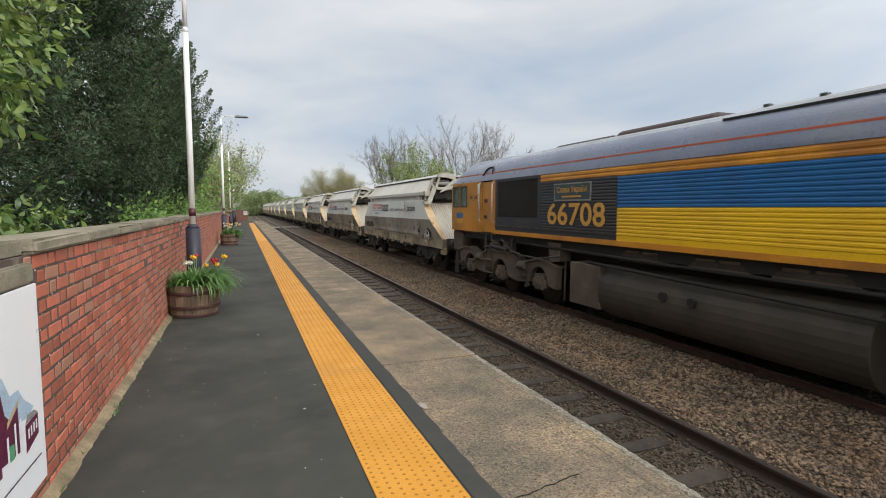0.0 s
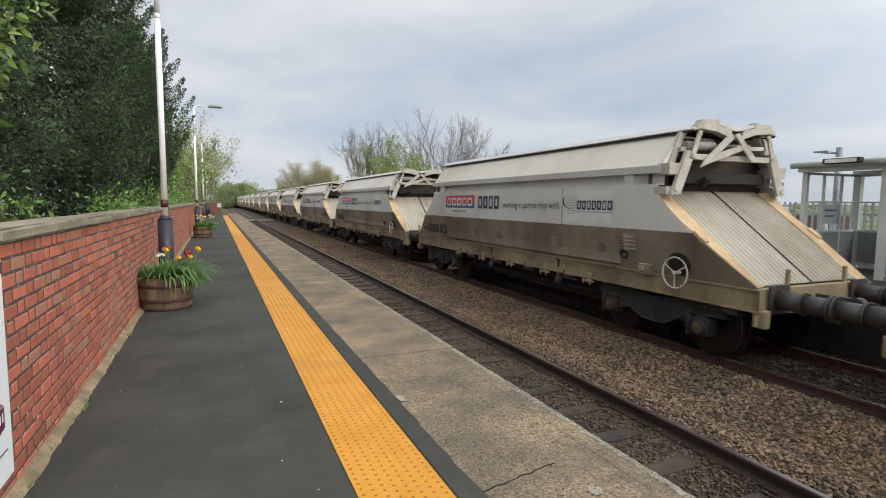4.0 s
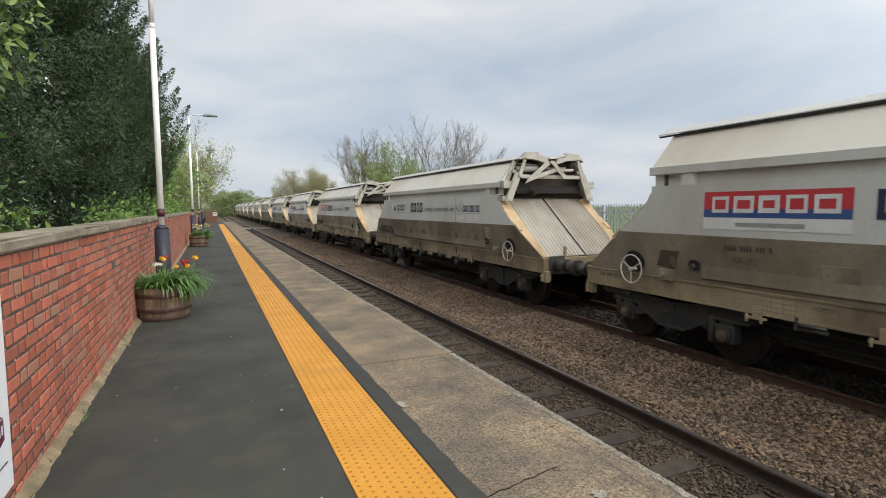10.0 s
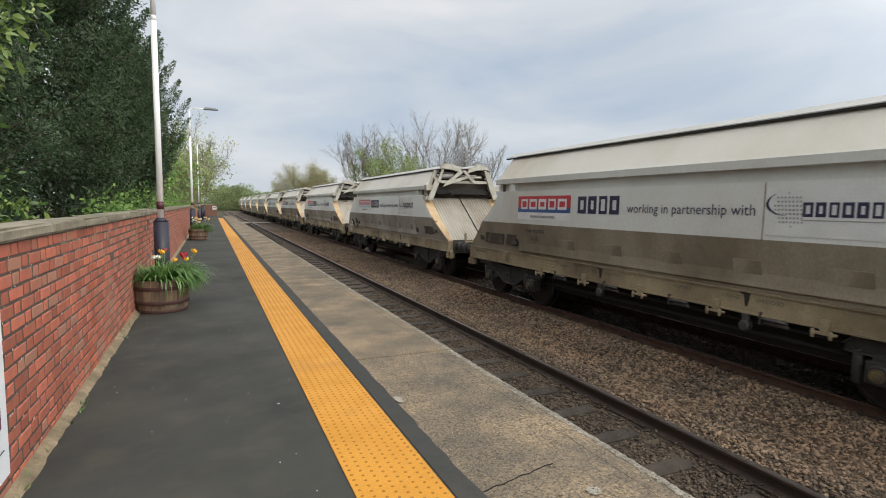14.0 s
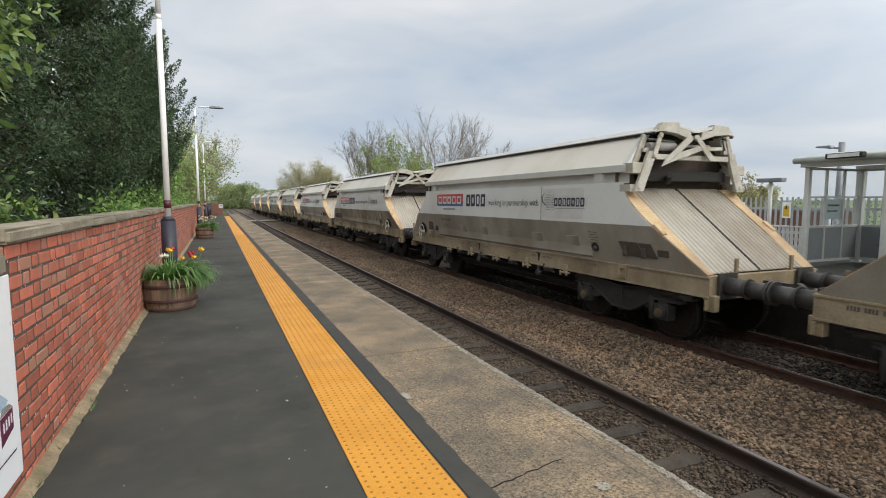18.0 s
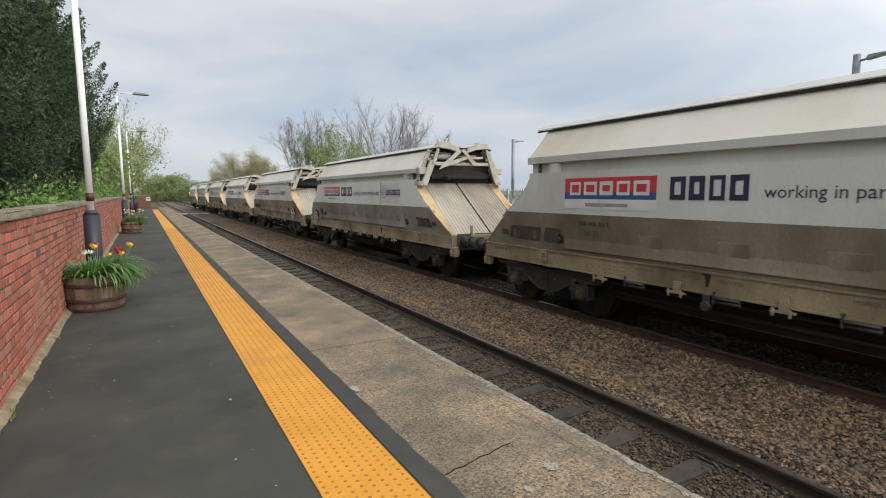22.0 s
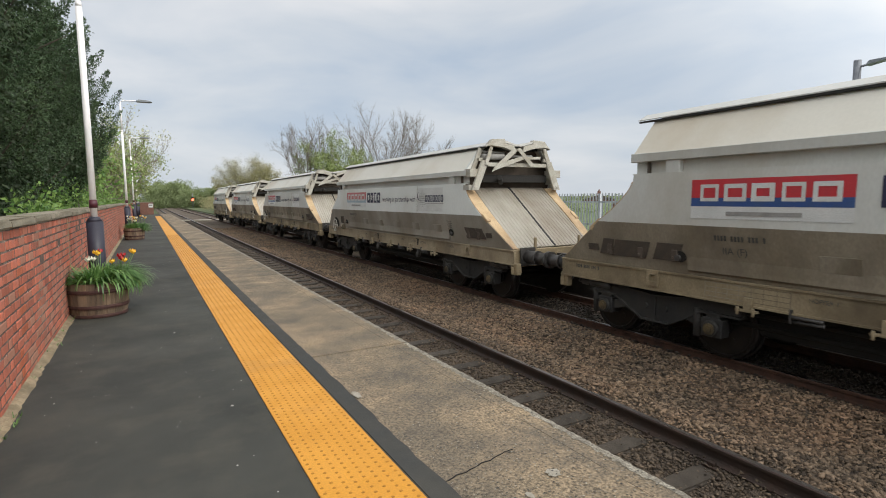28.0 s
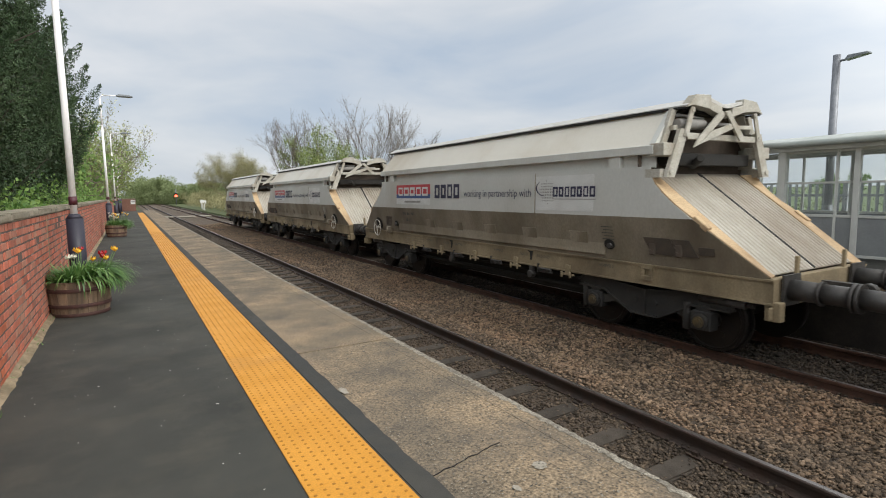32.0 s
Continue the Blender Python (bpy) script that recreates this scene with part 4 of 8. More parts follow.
ballast = thing("ballast", "loose brown and grey ballast stones between the rails", "ballast", kind="stuff")
for nm, args in (("stones_between_tracks", (44000, 4.62, 6.8, 1.2, 17, 0.011, 0.035, 0.008, 1.4)), ("stones_in_near_track", (32000, 2.12, 4.5, 1.0, 15, 0.010, 0.030, 0.006, 1.35, M_STONES_MUD)), ("stones_on_sleepers", (7000, 2.12, 4.45, 1.0, 15, 0.008, 0.022, 0.026, 1.35, M_STONES_MUD)),
                 ("stones_further_on", (20000, 4.62, 6.8, 14, 50, 0.018, 0.036, 0.010, 1.3)), ("stones_under_train", (15000, 6.86, 9.2, 0.6, 18, 0.018, 0.036, 0.012, 1.2, M_STONES_OILY_SHADED)), ("stones_along_near_track", (3500, 2.3, 4.4, 14, 40, 0.02, 0.04, 0.0, 1.3, M_STONES_MUD))):
    part("stones", stones(nm, *args), None, ballast)["kind"] = "stuff"

# ---- the train ----
P_WAGON, FIRST_WAGON, LOCO_REAR = 14.119, 23.87, 16.35


def run(t):
    """How far the train has rolled by t seconds: it slows gently."""
    u = t / 32
    return 226.35 * u - 114.72 * u ** 2 + 217.75 * u ** 3 - 235.95 * u ** 4 + 90.13 * u ** 5


MESH = {}


def shared(name, material, *steps, bevel=0.0, key=None):
    k = key or name
    if k not in MESH:
        MESH[k] = finish(built(*steps, bevel=bevel), name, material)
    return MESH[k]


def quad_plate(bm, pts, t=0.012):
    """A thin plate from a 3D outline, thickened to its back."""
    pts = [Vector(p) for p in pts]
    n = sum((p.cross(q) for p, q in zip(pts, pts[1:] + pts[:1])), Vector()).normalized() * t
    a = [bm.verts.new(p) for p in pts]
    b = [bm.verts.new(p - n) for p in pts]
    bm.faces.new(a)
    bm.faces.new(list(reversed(b)))
    for i in range(len(pts)):
        j = (i + 1) % len(pts)
        bm.faces.new((a[i], b[i], b[j], a[j]))


# wagon section, half lengths at each height
SILL, FOLD, UPPER = 6.33, 5.33, 4.66
ZS, ZF, ZC, ZU, ZB0, ZB1, ZR = 1.17, 1.87, 2.41, 2.60, 2.77, 2.90, 3.44
XS, XF, XU, XR = 1.19, 1.35, 1.33, 0.86
# the curved end of the side, from the fold up to the top rail
SWEEP = [(FOLD, ZF), (5.05, 2.06), (4.85, 2.225), (4.72, 2.36), (4.655, 2.48), (UPPER - 0.02, ZU)]


def wheelset(parent, y, r, gauge_face=0.68):
    key = f"wheelset{r}"
    if key not in MESH:
        bm = bmesh.new()
        tube(bm, (-1.0, 0, 0), (1.0, 0, 0), 0.07, n=12)
        for s in (-1, 1):
            tube(bm, (s * 0.69, 0, 0), (s * 0.83, 0, 0), r, n=28)
            tube(bm, (s * 0.665, 0, 0), (s * 0.695, 0, 0), r + 0.028, n=28)
            ring(bm, (s * 0.83, 0, 0), r - 0.045, 0.02, "x", 24, 5)
            tube(bm, (s * 0.83, 0, 0), (s * 0.87, 0, 0), 0.12, n=14)
            for q in range(4):
                a = q * math.pi / 2
                tube(bm, (s * 0.83, 0.24 * math.cos(a), 0.24 * math.sin(a)), (s * 0.842, 0.24 * math.cos(a), 0.24 * math.sin(a)), 0.045, n=10)
        MESH[key] = finish(bm, "wheelset", M_TYRE)
    ob = part("wheelset", MESH[key], None, parent)
    ob.location = (0, y, r)
    WHEELS.append((ob, y, r))
    return ob


WHEELS = []


AXLE = 0.96


def side_frame(bm):
    """Fish-bellied side frame with proud top and bottom flanges."""
    top = [(-1.36, 0.74), (-1.28, 0.81), (-0.80, 0.845), (-0.42, 0.79), (0, 0.755), (0.42, 0.79), (0.80, 0.845), (1.28, 0.81), (1.36, 0.74)]
    low = [(1.34, 0.66), (0.78, 0.655), (0.50, 0.50), (0.24, 0.37), (-0.24, 0.37), (-0.50, 0.50), (-0.78, 0.655), (-1.34, 0.66)]
    prism(bm, top + low, -0.04, 0.04, "x")
    for row in (top, low):
        for p, q in zip(row, row[1:]):
            prism(bm, [(p[0], p[1] - 0.014), (q[0], q[1] - 0.014), (q[0], q[1] + 0.014), (p[0], p[1] + 0.014)], -0.085, 0.085, "x")
    box(bm, (-0.075, -0.018, 0.38), (0.075, 0.018, 0.76))
    for q in (-0.18, 0.18):
        tube(bm, (-0.07, q, 0.58), (0.07, q, 0.58), 0.045, 0.045, 12)
    for q in (-1, 1):
        prism(bm, [(q * 0.46, 0.52), (q * 0.62, 0.58), (q * 0.90, 0.56), (q * 0.90, 0.40), (q * 0.72, 0.44)], -0.05, 0.05, "x")


def axlebox_shape(bm):
    box(bm, (-0.11, -0.15, 0.34), (0.08, 0.15, 0.60))
    box(bm, (-0.08, -0.10, 0.58), (0.08, 0.10, 0.68))
    tube(bm, (-0.15, 0, 0.46), (-0.10, 0, 0.46), 0.115, 0.12, 18)
    tube(bm, (-0.03, 0.255, 0.30), (-0.03, 0.255, 0.70), 0.055, 0.06, 12)
    box(bm, (-0.07, 0.19, 0.50), (0.05, 0.30, 0.55))


def bogie(parent, y):
    bg_ = new("bogie")
    bg_.parent = parent
    bg_.location = (0, y, 0)
    for s in (-1, 1):
        o = part("side_frame", shared("side_frame", M_BOGIE, (side_frame,)), None, bg_)
        o.location = (s * 1.02, 0, 0)
        for q in (-1, 1):
            o = part("axlebox", shared("axlebox", M_BOGIE, (axlebox_shape,), bevel=0.012), None, bg_)
            o.location = (s * 1.02, q * AXLE, 0)
            if s == 1:
                o.rotation_euler = (0, 0, math.pi)
            o2 = part("axle_cap", shared("axle_cap", M_CAPY, (tube, (-0.02, 0, 0), (0.0, 0, 0), 0.078, 0.078, 18), (tube, (-0.03, 0, 0), (-0.02, 0, 0), 0.045, 0.05, 12)), None, bg_, "dusty yellow axle cap")
            o2.location = (s * 1.17, q * AXLE, 0.46)
            if s == 1:
                o2.rotation_euler = (0, 0, math.pi)
    o = part("bolster", shared("bolster", M_BLACK, (box, (-1.0, -0.2, 0.45), (1.0, 0.2, 0.74))), None, bg_)
    for q in (-1, 1):
        wheelset(bg_, q * AXLE, 0.46)
    return bg_


def globe_mark():
    """A dotted disc with a swoosh: a plain mark."""
    bm = bmesh.new()
    for i in range(-4, 5):
        for j in range(-4, 5):
            a, b = i * 0.045, j * 0.05
            if a * a + b * b < 0.042:
                r = 0.016 * (1 - 3.5 * (a * a + b * b))
                vs = [bm.verts.new((0, a + r * math.cos(q) + 0.02 * j * 0.3, b + r * math.sin(q))) for q in (k * math.pi / 3 for k in range(6))]
                bm.faces.new(vs)
    return bm


def swoosh_mark():
    bm = bmesh.new()
    for k in range(8):
        t0, t1 = math.pi * (0.55 + 0.09 * k), math.pi * (0.55 + 0.09 * (k + 1))
        w0, w1 = 0.035 * math.sin(math.pi * (k) / 8) + 0.004, 0.035 * math.sin(math.pi * (k + 1) / 8) + 0.004
        c = lambda t, r: (0.0, -0.30 * math.cos(t) * 1.0 * (r), 0.17 * (-math.sin(t) * r) + 0.08)
        vs = [bm.verts.new(p) for p in (c(t0, 0.9), c(t1, 0.9), c(t1, 0.9 + w1 * 3), c(t0, 0.9 + w0 * 3))]
        bm.faces.new(vs)
    return bm


def plate_yz(bm, y0, y1, z0, z1, x=0.0):
    vs = [bm.verts.new((x, a, b)) for a, b in ((y0, z0), (y1, z0), (y1, z1), (y0, z1))]
    bm.faces.new(vs)


def frame_block(bm, wd, ht, style=0):
    """A plain hollow rectangle; the styles differ in width and weight."""
    wd *= (1.0, 0.88, 0.96)[style]
    st = ht * (0.24, 0.20, 0.28)[style]
    o = [(-wd / 2, -ht / 2), (wd / 2, -ht / 2), (wd / 2, ht / 2), (-wd / 2, ht / 2)]
    i = [(-wd / 2 + st, -ht / 2 + st), (wd / 2 - st, -ht / 2 + st), (wd / 2 - st, ht / 2 - st), (-wd / 2 + st, ht / 2 - st)]
    if wd < ht:
        st = wd * (0.30, 0.26, 0.34)[style]
        i = [(-wd / 2 + st, -ht / 2 + st), (wd / 2 - st, -ht / 2 + st), (wd / 2 - st, ht / 2 - st), (-wd / 2 + st, ht / 2 - st)]
    a = [bm.verts.new((0, *p)) for p in o]
    b = [bm.verts.new((0, *p)) for p in i]
    for k in range(4):
        bm.faces.new((a[k], a[(k + 1) % 4], b[(k + 1) % 4], b[k]))


def mark_row(w, name, material, y, z, width, ht, n, label, lift=0.006):
    """A row of plain hollow blocks standing for a name that is not lettered."""
    cell = width / n
    for k in range(n):
        o = on_side(part(name, shared(name, material, (frame_block, cell * 0.84, ht, k % 3), key=f"{name}{n}{material.name}{k % 3}"), None, w, label), y - width / 2 + cell * (k + 0.5), z)
        o.location.x -= lift


def on_side(ob, y, z):
    """Lay a flat mark on the upper side panel."""
    f = (z - ZF) / (ZU - ZF)
    ob.location = (-(XF + (XU - XF) * f) - 0.006, y, z)
    ob.rotation_euler = (0, math.atan2(XF - XU, ZU - ZF), 0)
    return ob


FADED = (0, 6, 11)


def wagon(i, wheel_end, logo):
    """Covered bogie hopper; wheel_end: -1 or 1, the end whose platform side carries the handwheel; logo: 0 red and blue, 1 navy mark on white."""
    w = thing("hopper_wagon", "dusty pale grey covered bogie hopper wagon with sloping ends", "railway wagon", group="hopper wagons of the train")
    clean = i in (0, 6, 7, 9, 11)
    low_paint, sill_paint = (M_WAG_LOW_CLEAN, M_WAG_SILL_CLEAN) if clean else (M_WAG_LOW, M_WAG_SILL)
    # underframe
    o = part("underframe", shared("underframe", M_BLACK, (box, (-0.9, -6.2, 0.80), (0.9, 6.2, 1.05)), (box, (-0.75, -3.2, 0.42), (0.75, 3.2, 0.82)), (box, (-0.5, -3.4, 0.34), (0.5, -0.3, 0.5)), (box, (-0.5, 0.3, 0.34), (0.5, 3.4, 0.5)),
             (tube, (-0.85, -3.3, 0.55), (-0.85, 3.3, 0.55), 0.035), (tube, (-0.95, -3.3, 0.72), (-0.95, 3.3, 0.72), 0.03)), None, w)
    for s in (-1, 1):
        o = part("side_sill", shared("side_sill", sill_paint, (prism, [(-0.05, 0.86), (0.07, 0.86), (0.07, 0.885), (0.03, 0.885), (0.03, 1.145), (0.07, 1.145), (0.07, 1.17), (-0.05, 1.17), (-0.05, 1.145), (-0.03, 1.145), (-0.03, 0.885), (-0.05, 0.885)], -SILL, SILL, "y"), key=f"sill{clean}"), None, w)
        o.location = (s * (XS - 0.02), 0, 0)
        # lower and upper side sheets
        lo = [(s * XS, -SILL + 0.02, ZS), (s * XS, SILL - 0.02, ZS), (s * XF, FOLD, ZF), (s * XF, -FOLD, ZF)]
        up = [(s * (XF + (XU - XF) * (z - ZF) / (ZU - ZF)), q, z) for q, z in [(-y_, z_) for y_, z_ in reversed(SWEEP)] + SWEEP]
        if s == 1:
            lo, up = list(reversed(lo)), list(reversed(up))
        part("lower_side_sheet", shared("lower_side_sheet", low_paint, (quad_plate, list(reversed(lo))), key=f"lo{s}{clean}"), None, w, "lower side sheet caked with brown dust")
        part("upper_side_sheet", shared("upper_side_sheet", M_WAG_UP_CLEAN if clean else M_WAG_UP, (quad_plate, list(reversed(up))), key=f"up{s}{clean}"), None, w)
        # recess under the top rail, the rail itself and its posts
        part("recess_sheet", shared("recess_sheet", M_WAG_UP, (box, (s * (XU - 0.10) - 0.01, -UPPER, ZU - 0.02), (s * (XU - 0.10) + 0.01, UPPER, ZB0 + 0.02)), (box, (min(s * XU, s * (XU - 0.1)), -UPPER, ZU - 0.012), (max(s * XU, s * (XU - 0.1)), UPPER, ZU)), key=f"rec{s}"), None, w)
        part("top_rail", shared("top_rail", M_WAG_UP, (box, (min(s * (XU + 0.02), s * (XU - 0.12)), -UPPER - 0.03, ZB0), (max(s * (XU + 0.02), s * (XU - 0.12)), UPPER + 0.03, ZB1)), bevel=0.008, key=f"rail{s}"), None, w)
        for q in (-3.98, 3.98):
            o = part("top_rail_post", shared("top_rail_post", M_WAG_UP, (box, (-0.05, -0.11, ZU - 0.01), (0.05, 0.11, ZB0 + 0.01)), bevel=0.006), None, w)
            o.location = (s * (XU - 0.052), q, 0)
        # inclined roof panel
        rp = [(s * (XU - 0.02), -UPPER, ZB1), (s * (XU - 0.02), UPPER, ZB1), (s * XR, UPPER - 0.02, ZR), (s * XR, -UPPER + 0.02, ZR)]
        if s == 1:
            rp.reverse()
        part("roof_panel", shared("roof_panel", M_WAG_ROOF, (quad_plate, list(reversed(rp))), key=f"rp{s}"), None, w, "cream inclined roof panel")
        for q in (-2.17,):
            o = part("weld_seam", shared("weld_seam", M_WAG_LOW, (box, (-0.005, -0.007, 0), (0.004, 0.007, 0.72))), None, w)
            o.location = (s * (XF + 0.001), q, ZF)
            o.rotation_euler = (0, -s * math.atan2(XF - XU, ZU - ZF), 0)
    # roof sheets
    arc = [(-0.93, 3.436), (-0.93, 3.452), (-0.74, 3.55), (-0.4, 3.585), (-0.06, 3.50), (0.06, 3.50), (0.4, 3.585), (0.74, 3.55), (0.93, 3.452), (0.93, 3.436), (0.7, 3.50), (0.4, 3.535), (0.06, 3.46), (-0.06, 3.46), (-0.4, 3.535), (-0.7, 3.50)]
    part("roof_cover", shared("roof_cover", M_WAG_COVER, (prism, arc, -4.92, 4.92, "y")), None, w, "pale hinged roof cover")
    # black box fills the gap with painted shade
    part("roof_gap", shared("roof_gap", M_BLACK, (box, (-0.86, -4.55, 3.40), (0.86, 4.55, 3.46))), None, w, "dark gap below the cover")
    for s in (-1, 1):
        # black strips along the rim stand for the cover's overhang shadow
        part("cover_seal", shared("cover_seal", M_BLACK, (box, (min(s * 0.90, s * 0.94), -4.90, 3.402), (max(s * 0.90, s * 0.94), 4.90, 3.428)), key=f"seal{s}"), None, w, "black seal under the cover")
        bm_key = f"crease{s}"
        f0 = lambda z: XS + (XF - XS) * (z - ZS) / (ZF - ZS)
        part("side_crease", shared("side_crease", low_paint, (prism, [(s * (f0(1.215) + 0.004), 1.215), (s * (f0(1.245) + 0.034), 1.245), (s * (f0(1.30) + 0.022), 1.30), (s * (f0(1.43) + 0.003), 1.43), (s * (f0(1.36) - 0.02), 1.36)], -3.75, 3.75, "y"), key=f"{bm_key}{clean}"), None, w, "rolled lip along the side")
        for q in (-1, 1):
            # thin black disc paints the shade inside the pocket
            o = part("crease_pocket", shared("crease_pocket", M_BLACK, (prism, [(0.105 * math.cos(k * math.pi / 6), 0.085 * math.sin(k * math.pi / 6)) for k in range(12)], -0.004, 0.004, "x")), None, w, "dark pocket at the end of the crease")
            o.location = (s * (f0(1.42) + 0.014), q * 3.86, 1.42)
            o.rotation_euler = (0, s * math.atan2(XF - XS, ZF - ZS), 0)
            o = part("pocket_stub", shared("pocket_stub", M_STEEL, (tube, (-0.06, 0, 0), (0.06, 0, 0), 0.045, 0.045, 12)), None, w)
            o.location = (s * (f0(1.40) + 0.0), q * 3.88, 1.40)
    # ends
    for e in (-1, 1):
        end = [(-XU + 0.02, ZC - 0.3), (XU - 0.02, ZC - 0.3), (XU - 0.03, ZB1), (XR, ZR - 0.02), (-XR, ZR - 0.02), (-XU + 0.03, ZB1)]
        yy = e * (UPPER - 0.25)
        part("end_sheet", shared("end_sheet", M_RUST_SHADED, (prism, end, yy - 0.01, yy + 0.01, "y"), key=f"end{e}"), None, w)
        # sloping sheet with ribs
        y0, z0, y1, z1 = e * 4.50, 2.50, e * 6.22, 1.20
        ang = math.atan2(z1 - z0, abs(y1 - y0))
        wid = 1.07
        sl = [(-wid, y0, z0), (wid, y0, z0), (wid, y1, z1), (-wid, y1, z1)]
        if e == 1:
            sl = list(reversed(sl))
        part("slope_sheet", shared("slope_sheet", M_SLOPE, (quad_plate, list(reversed(sl))), key=f"slope{e}"), None, w, "ribbed steel slope sheet")
        if f"ribs{e}" not in MESH:
            bm = bmesh.new()
            for k in range(22):
                x = -1.0065 + 0.0958 * k
                prism_pts = [(x - 0.034, 0.0), (x - 0.020, 0.016), (x + 0.020, 0.016), (x + 0.034, 0.0)]
                a = [bm.verts.new((u, y0 + (y1 - y0) * 0.05, z0 + (z1 - z0) * 0.05 + v)) for u, v in prism_pts]
                b = [bm.verts.new((u, y1, z1 + v)) for u, v in prism_pts]
                for p in range(3):
                    bm.faces.new((a[p], a[p + 1], b[p + 1], b[p]))
                bm.faces.new(b)
            MESH[f"ribs{e}"] = finish(bm, "slope_ribs", M_SLOPE)
        part("slope_ribs", MESH[f"ribs{e}"], None, w)
        part("centre_joint", shared("centre_joint", M_BLACK, (bar, (0, y0, z0 + 0.012), (0, y1, z1 + 0.012), 0.045, 0.02), key=f"cj{e}"), None, w, "dark centre joint")
        for s in (-1, 1):
            pts = [(s * (XU + 0.004), e * (y_ + 0.003), z_ - 0.004) for y_, z_ in reversed(SWEEP[:-1])] + [(s * (XS + 0.0), e * (SILL - 0.05), ZS + 0.01)]
            inn = [(s * (wid - 0.005), e * (q_ - 0.06), 2.50 - 1.30 * (q_ - 4.56) / 1.72) for q_ in (4.60, 4.74, 4.92, 5.14, 5.40)] + [(s * (wid - 0.06), e * (SILL - 0.1), ZS + 0.01)]
            bm_key = f"flange{e}{s}"
            if bm_key not in MESH:
                bm = bmesh.new()
                for j in range(len(pts) - 1):
                    q = [pts[j], pts[j + 1], inn[j + 1], inn[j]]
                    if e * s > 0:
                        q.reverse()
                    quad_plate(bm, q, 0.02)
                MESH[bm_key] = finish(bm, "slope_flange", M_FLANGE)
            part("slope_flange", MESH[bm_key], None, w, "sand-coloured edge flange")
            o = part("lifting_lug", shared("lifting_lug", M_FLANGE, (box, (-0.05, -0.13, -0.02), (0.05, 0.13, 0.05)), bevel=0.01), None, w)
            o.location = (s * (XF - 0.07), e * 5.42, 1.80)
            o.rotation_euler = (e * ang, 0, 0)
            # buffers
            o = part("buffer", shared("buffer", M_STEEL, (box, (-0.19, 0, -0.19), (0.19, 0.03, 0.19)), (tube, (0, 0.02, 0), (0, 0.36, 0), 0.132, 0.122, 20), (tube, (0, 0.36, 0), (0, 0.67, 0), 0.118, 0.118, 18), (tube, (0, 0.34, 0), (0, 0.37, 0), 0.148, 0.148, 20), (tube, (0, 0.665, 0), (0, 0.70, 0), 0.168, 0.163, 24)), None, w)
            o.location = (s * 0.87, e * (SILL + 0.02), 1.03)
            if e < 0:
                o.rotation_euler = (0, 0, math.pi)
            o = part("headstock_bracket", shared("headstock_bracket", M_WAG_SILL, (box, (-0.06, -0.10, 0.66), (0.06, 0.08, 0.9)), (box, (-0.14, -0.02, 0.68), (0.14, 0.0, 0.84)), bevel=0.01), None, w)
            o.location = (s * 1.13, e * (SILL - 0.02), 0)
        part("headstock", shared("headstock", M_WAG_SILL, (box, (-1.2, min(e * SILL, e * (SILL - 0.10)), 0.82), (1.2, max(e * SILL, e * (SILL - 0.10)), 1.18)), bevel=0.008, key=f"head{e}"), None, w)
        part("drawhook", shared("drawhook", M_STEEL, (box, (-0.05, min(e * SILL, e * (SILL + 0.55)), 0.94), (0.05, max(e * SILL, e * (SILL + 0.55)), 1.06)), (tube, (-0.06, e * (SILL + 0.5), 0.97), (0.06, e * (SILL + 0.5), 0.97), 0.11), key=f"hook{e}"), None, w)
        for s in (-1, 1):
            o = part("lamp_bracket", shared("lamp_bracket", M_WAG_SILL, (box, (-0.03, -0.02, 1.16), (0.03, 0.02, 1.42)), bevel=0.004), None, w)
            o.location = (s * 0.62, e * (SILL - 0.03), 0)
        bogie(w, e * 4.40)
        for s in (-1, 1):
            o = part("brake_cylinder", shared("brake_cylinder", M_STEEL, (tube, (0, -0.42, 0.0), (0, 0.22, 0.0), 0.06, 0.06, 12), (tube, (0, 0.22, 0), (0, 0.32, 0), 0.03)), None, w)
            o.location = (s * 1.05, e * 5.72, 0.78)
            if e < 0:
                o.rotation_euler = (0, 0, math.pi)
    # hopper cover linkage on the leading end
    y = -4.86
    for s in (-1, 1):
        part("main_arm", shared("main_arm", M_ARM, (prism, [(s * 1.30, 2.44), (s * 1.12, 2.44), (s * 0.88, 3.02), (s * 0.86, 3.12), (s * 1.02, 3.12)], y - 0.03, y + 0.03, "y"), (tube, (s * 1.21, y - 0.05, 2.52), (s * 1.21, y + 0.05, 2.52), 0.045, 0.045, 10), (box, (min(s * 1.34, s * 1.24), y + 0.05, 2.44), (max(s * 1.34, s * 1.24), y + 0.3, 2.56)), key=f"arm{s}"), None, w, "cream lever plate")
        part("upper_link", shared("upper_link", M_ARM, (prism, [(s * 0.97, 3.02), (s * 0.88, 3.0), (s * 0.74, 3.42), (s * 0.82, 3.44)], y - 0.055, y - 0.03, "y"), (tube, (s * 0.92, y - 0.07, 3.06), (s * 0.92, y, 3.06), 0.03), (tube, (s * 0.79, y - 0.07, 3.38), (s * 0.79, y, 3.38), 0.03), key=f"ul{s}"), None, w)
        part("frame_strut", shared("frame_strut", M_ARM, (bar, (s * 1.22, y + 0.16, 2.78), (s * 0.95, y + 0.16, 3.40), 0.06, 0.10), (bar, (s * 1.05, y + 0.1, 3.14), (s * 0.85, y + 0.1, 3.16), 0.07, 0.07), key=f"fs{s}"), None, w)
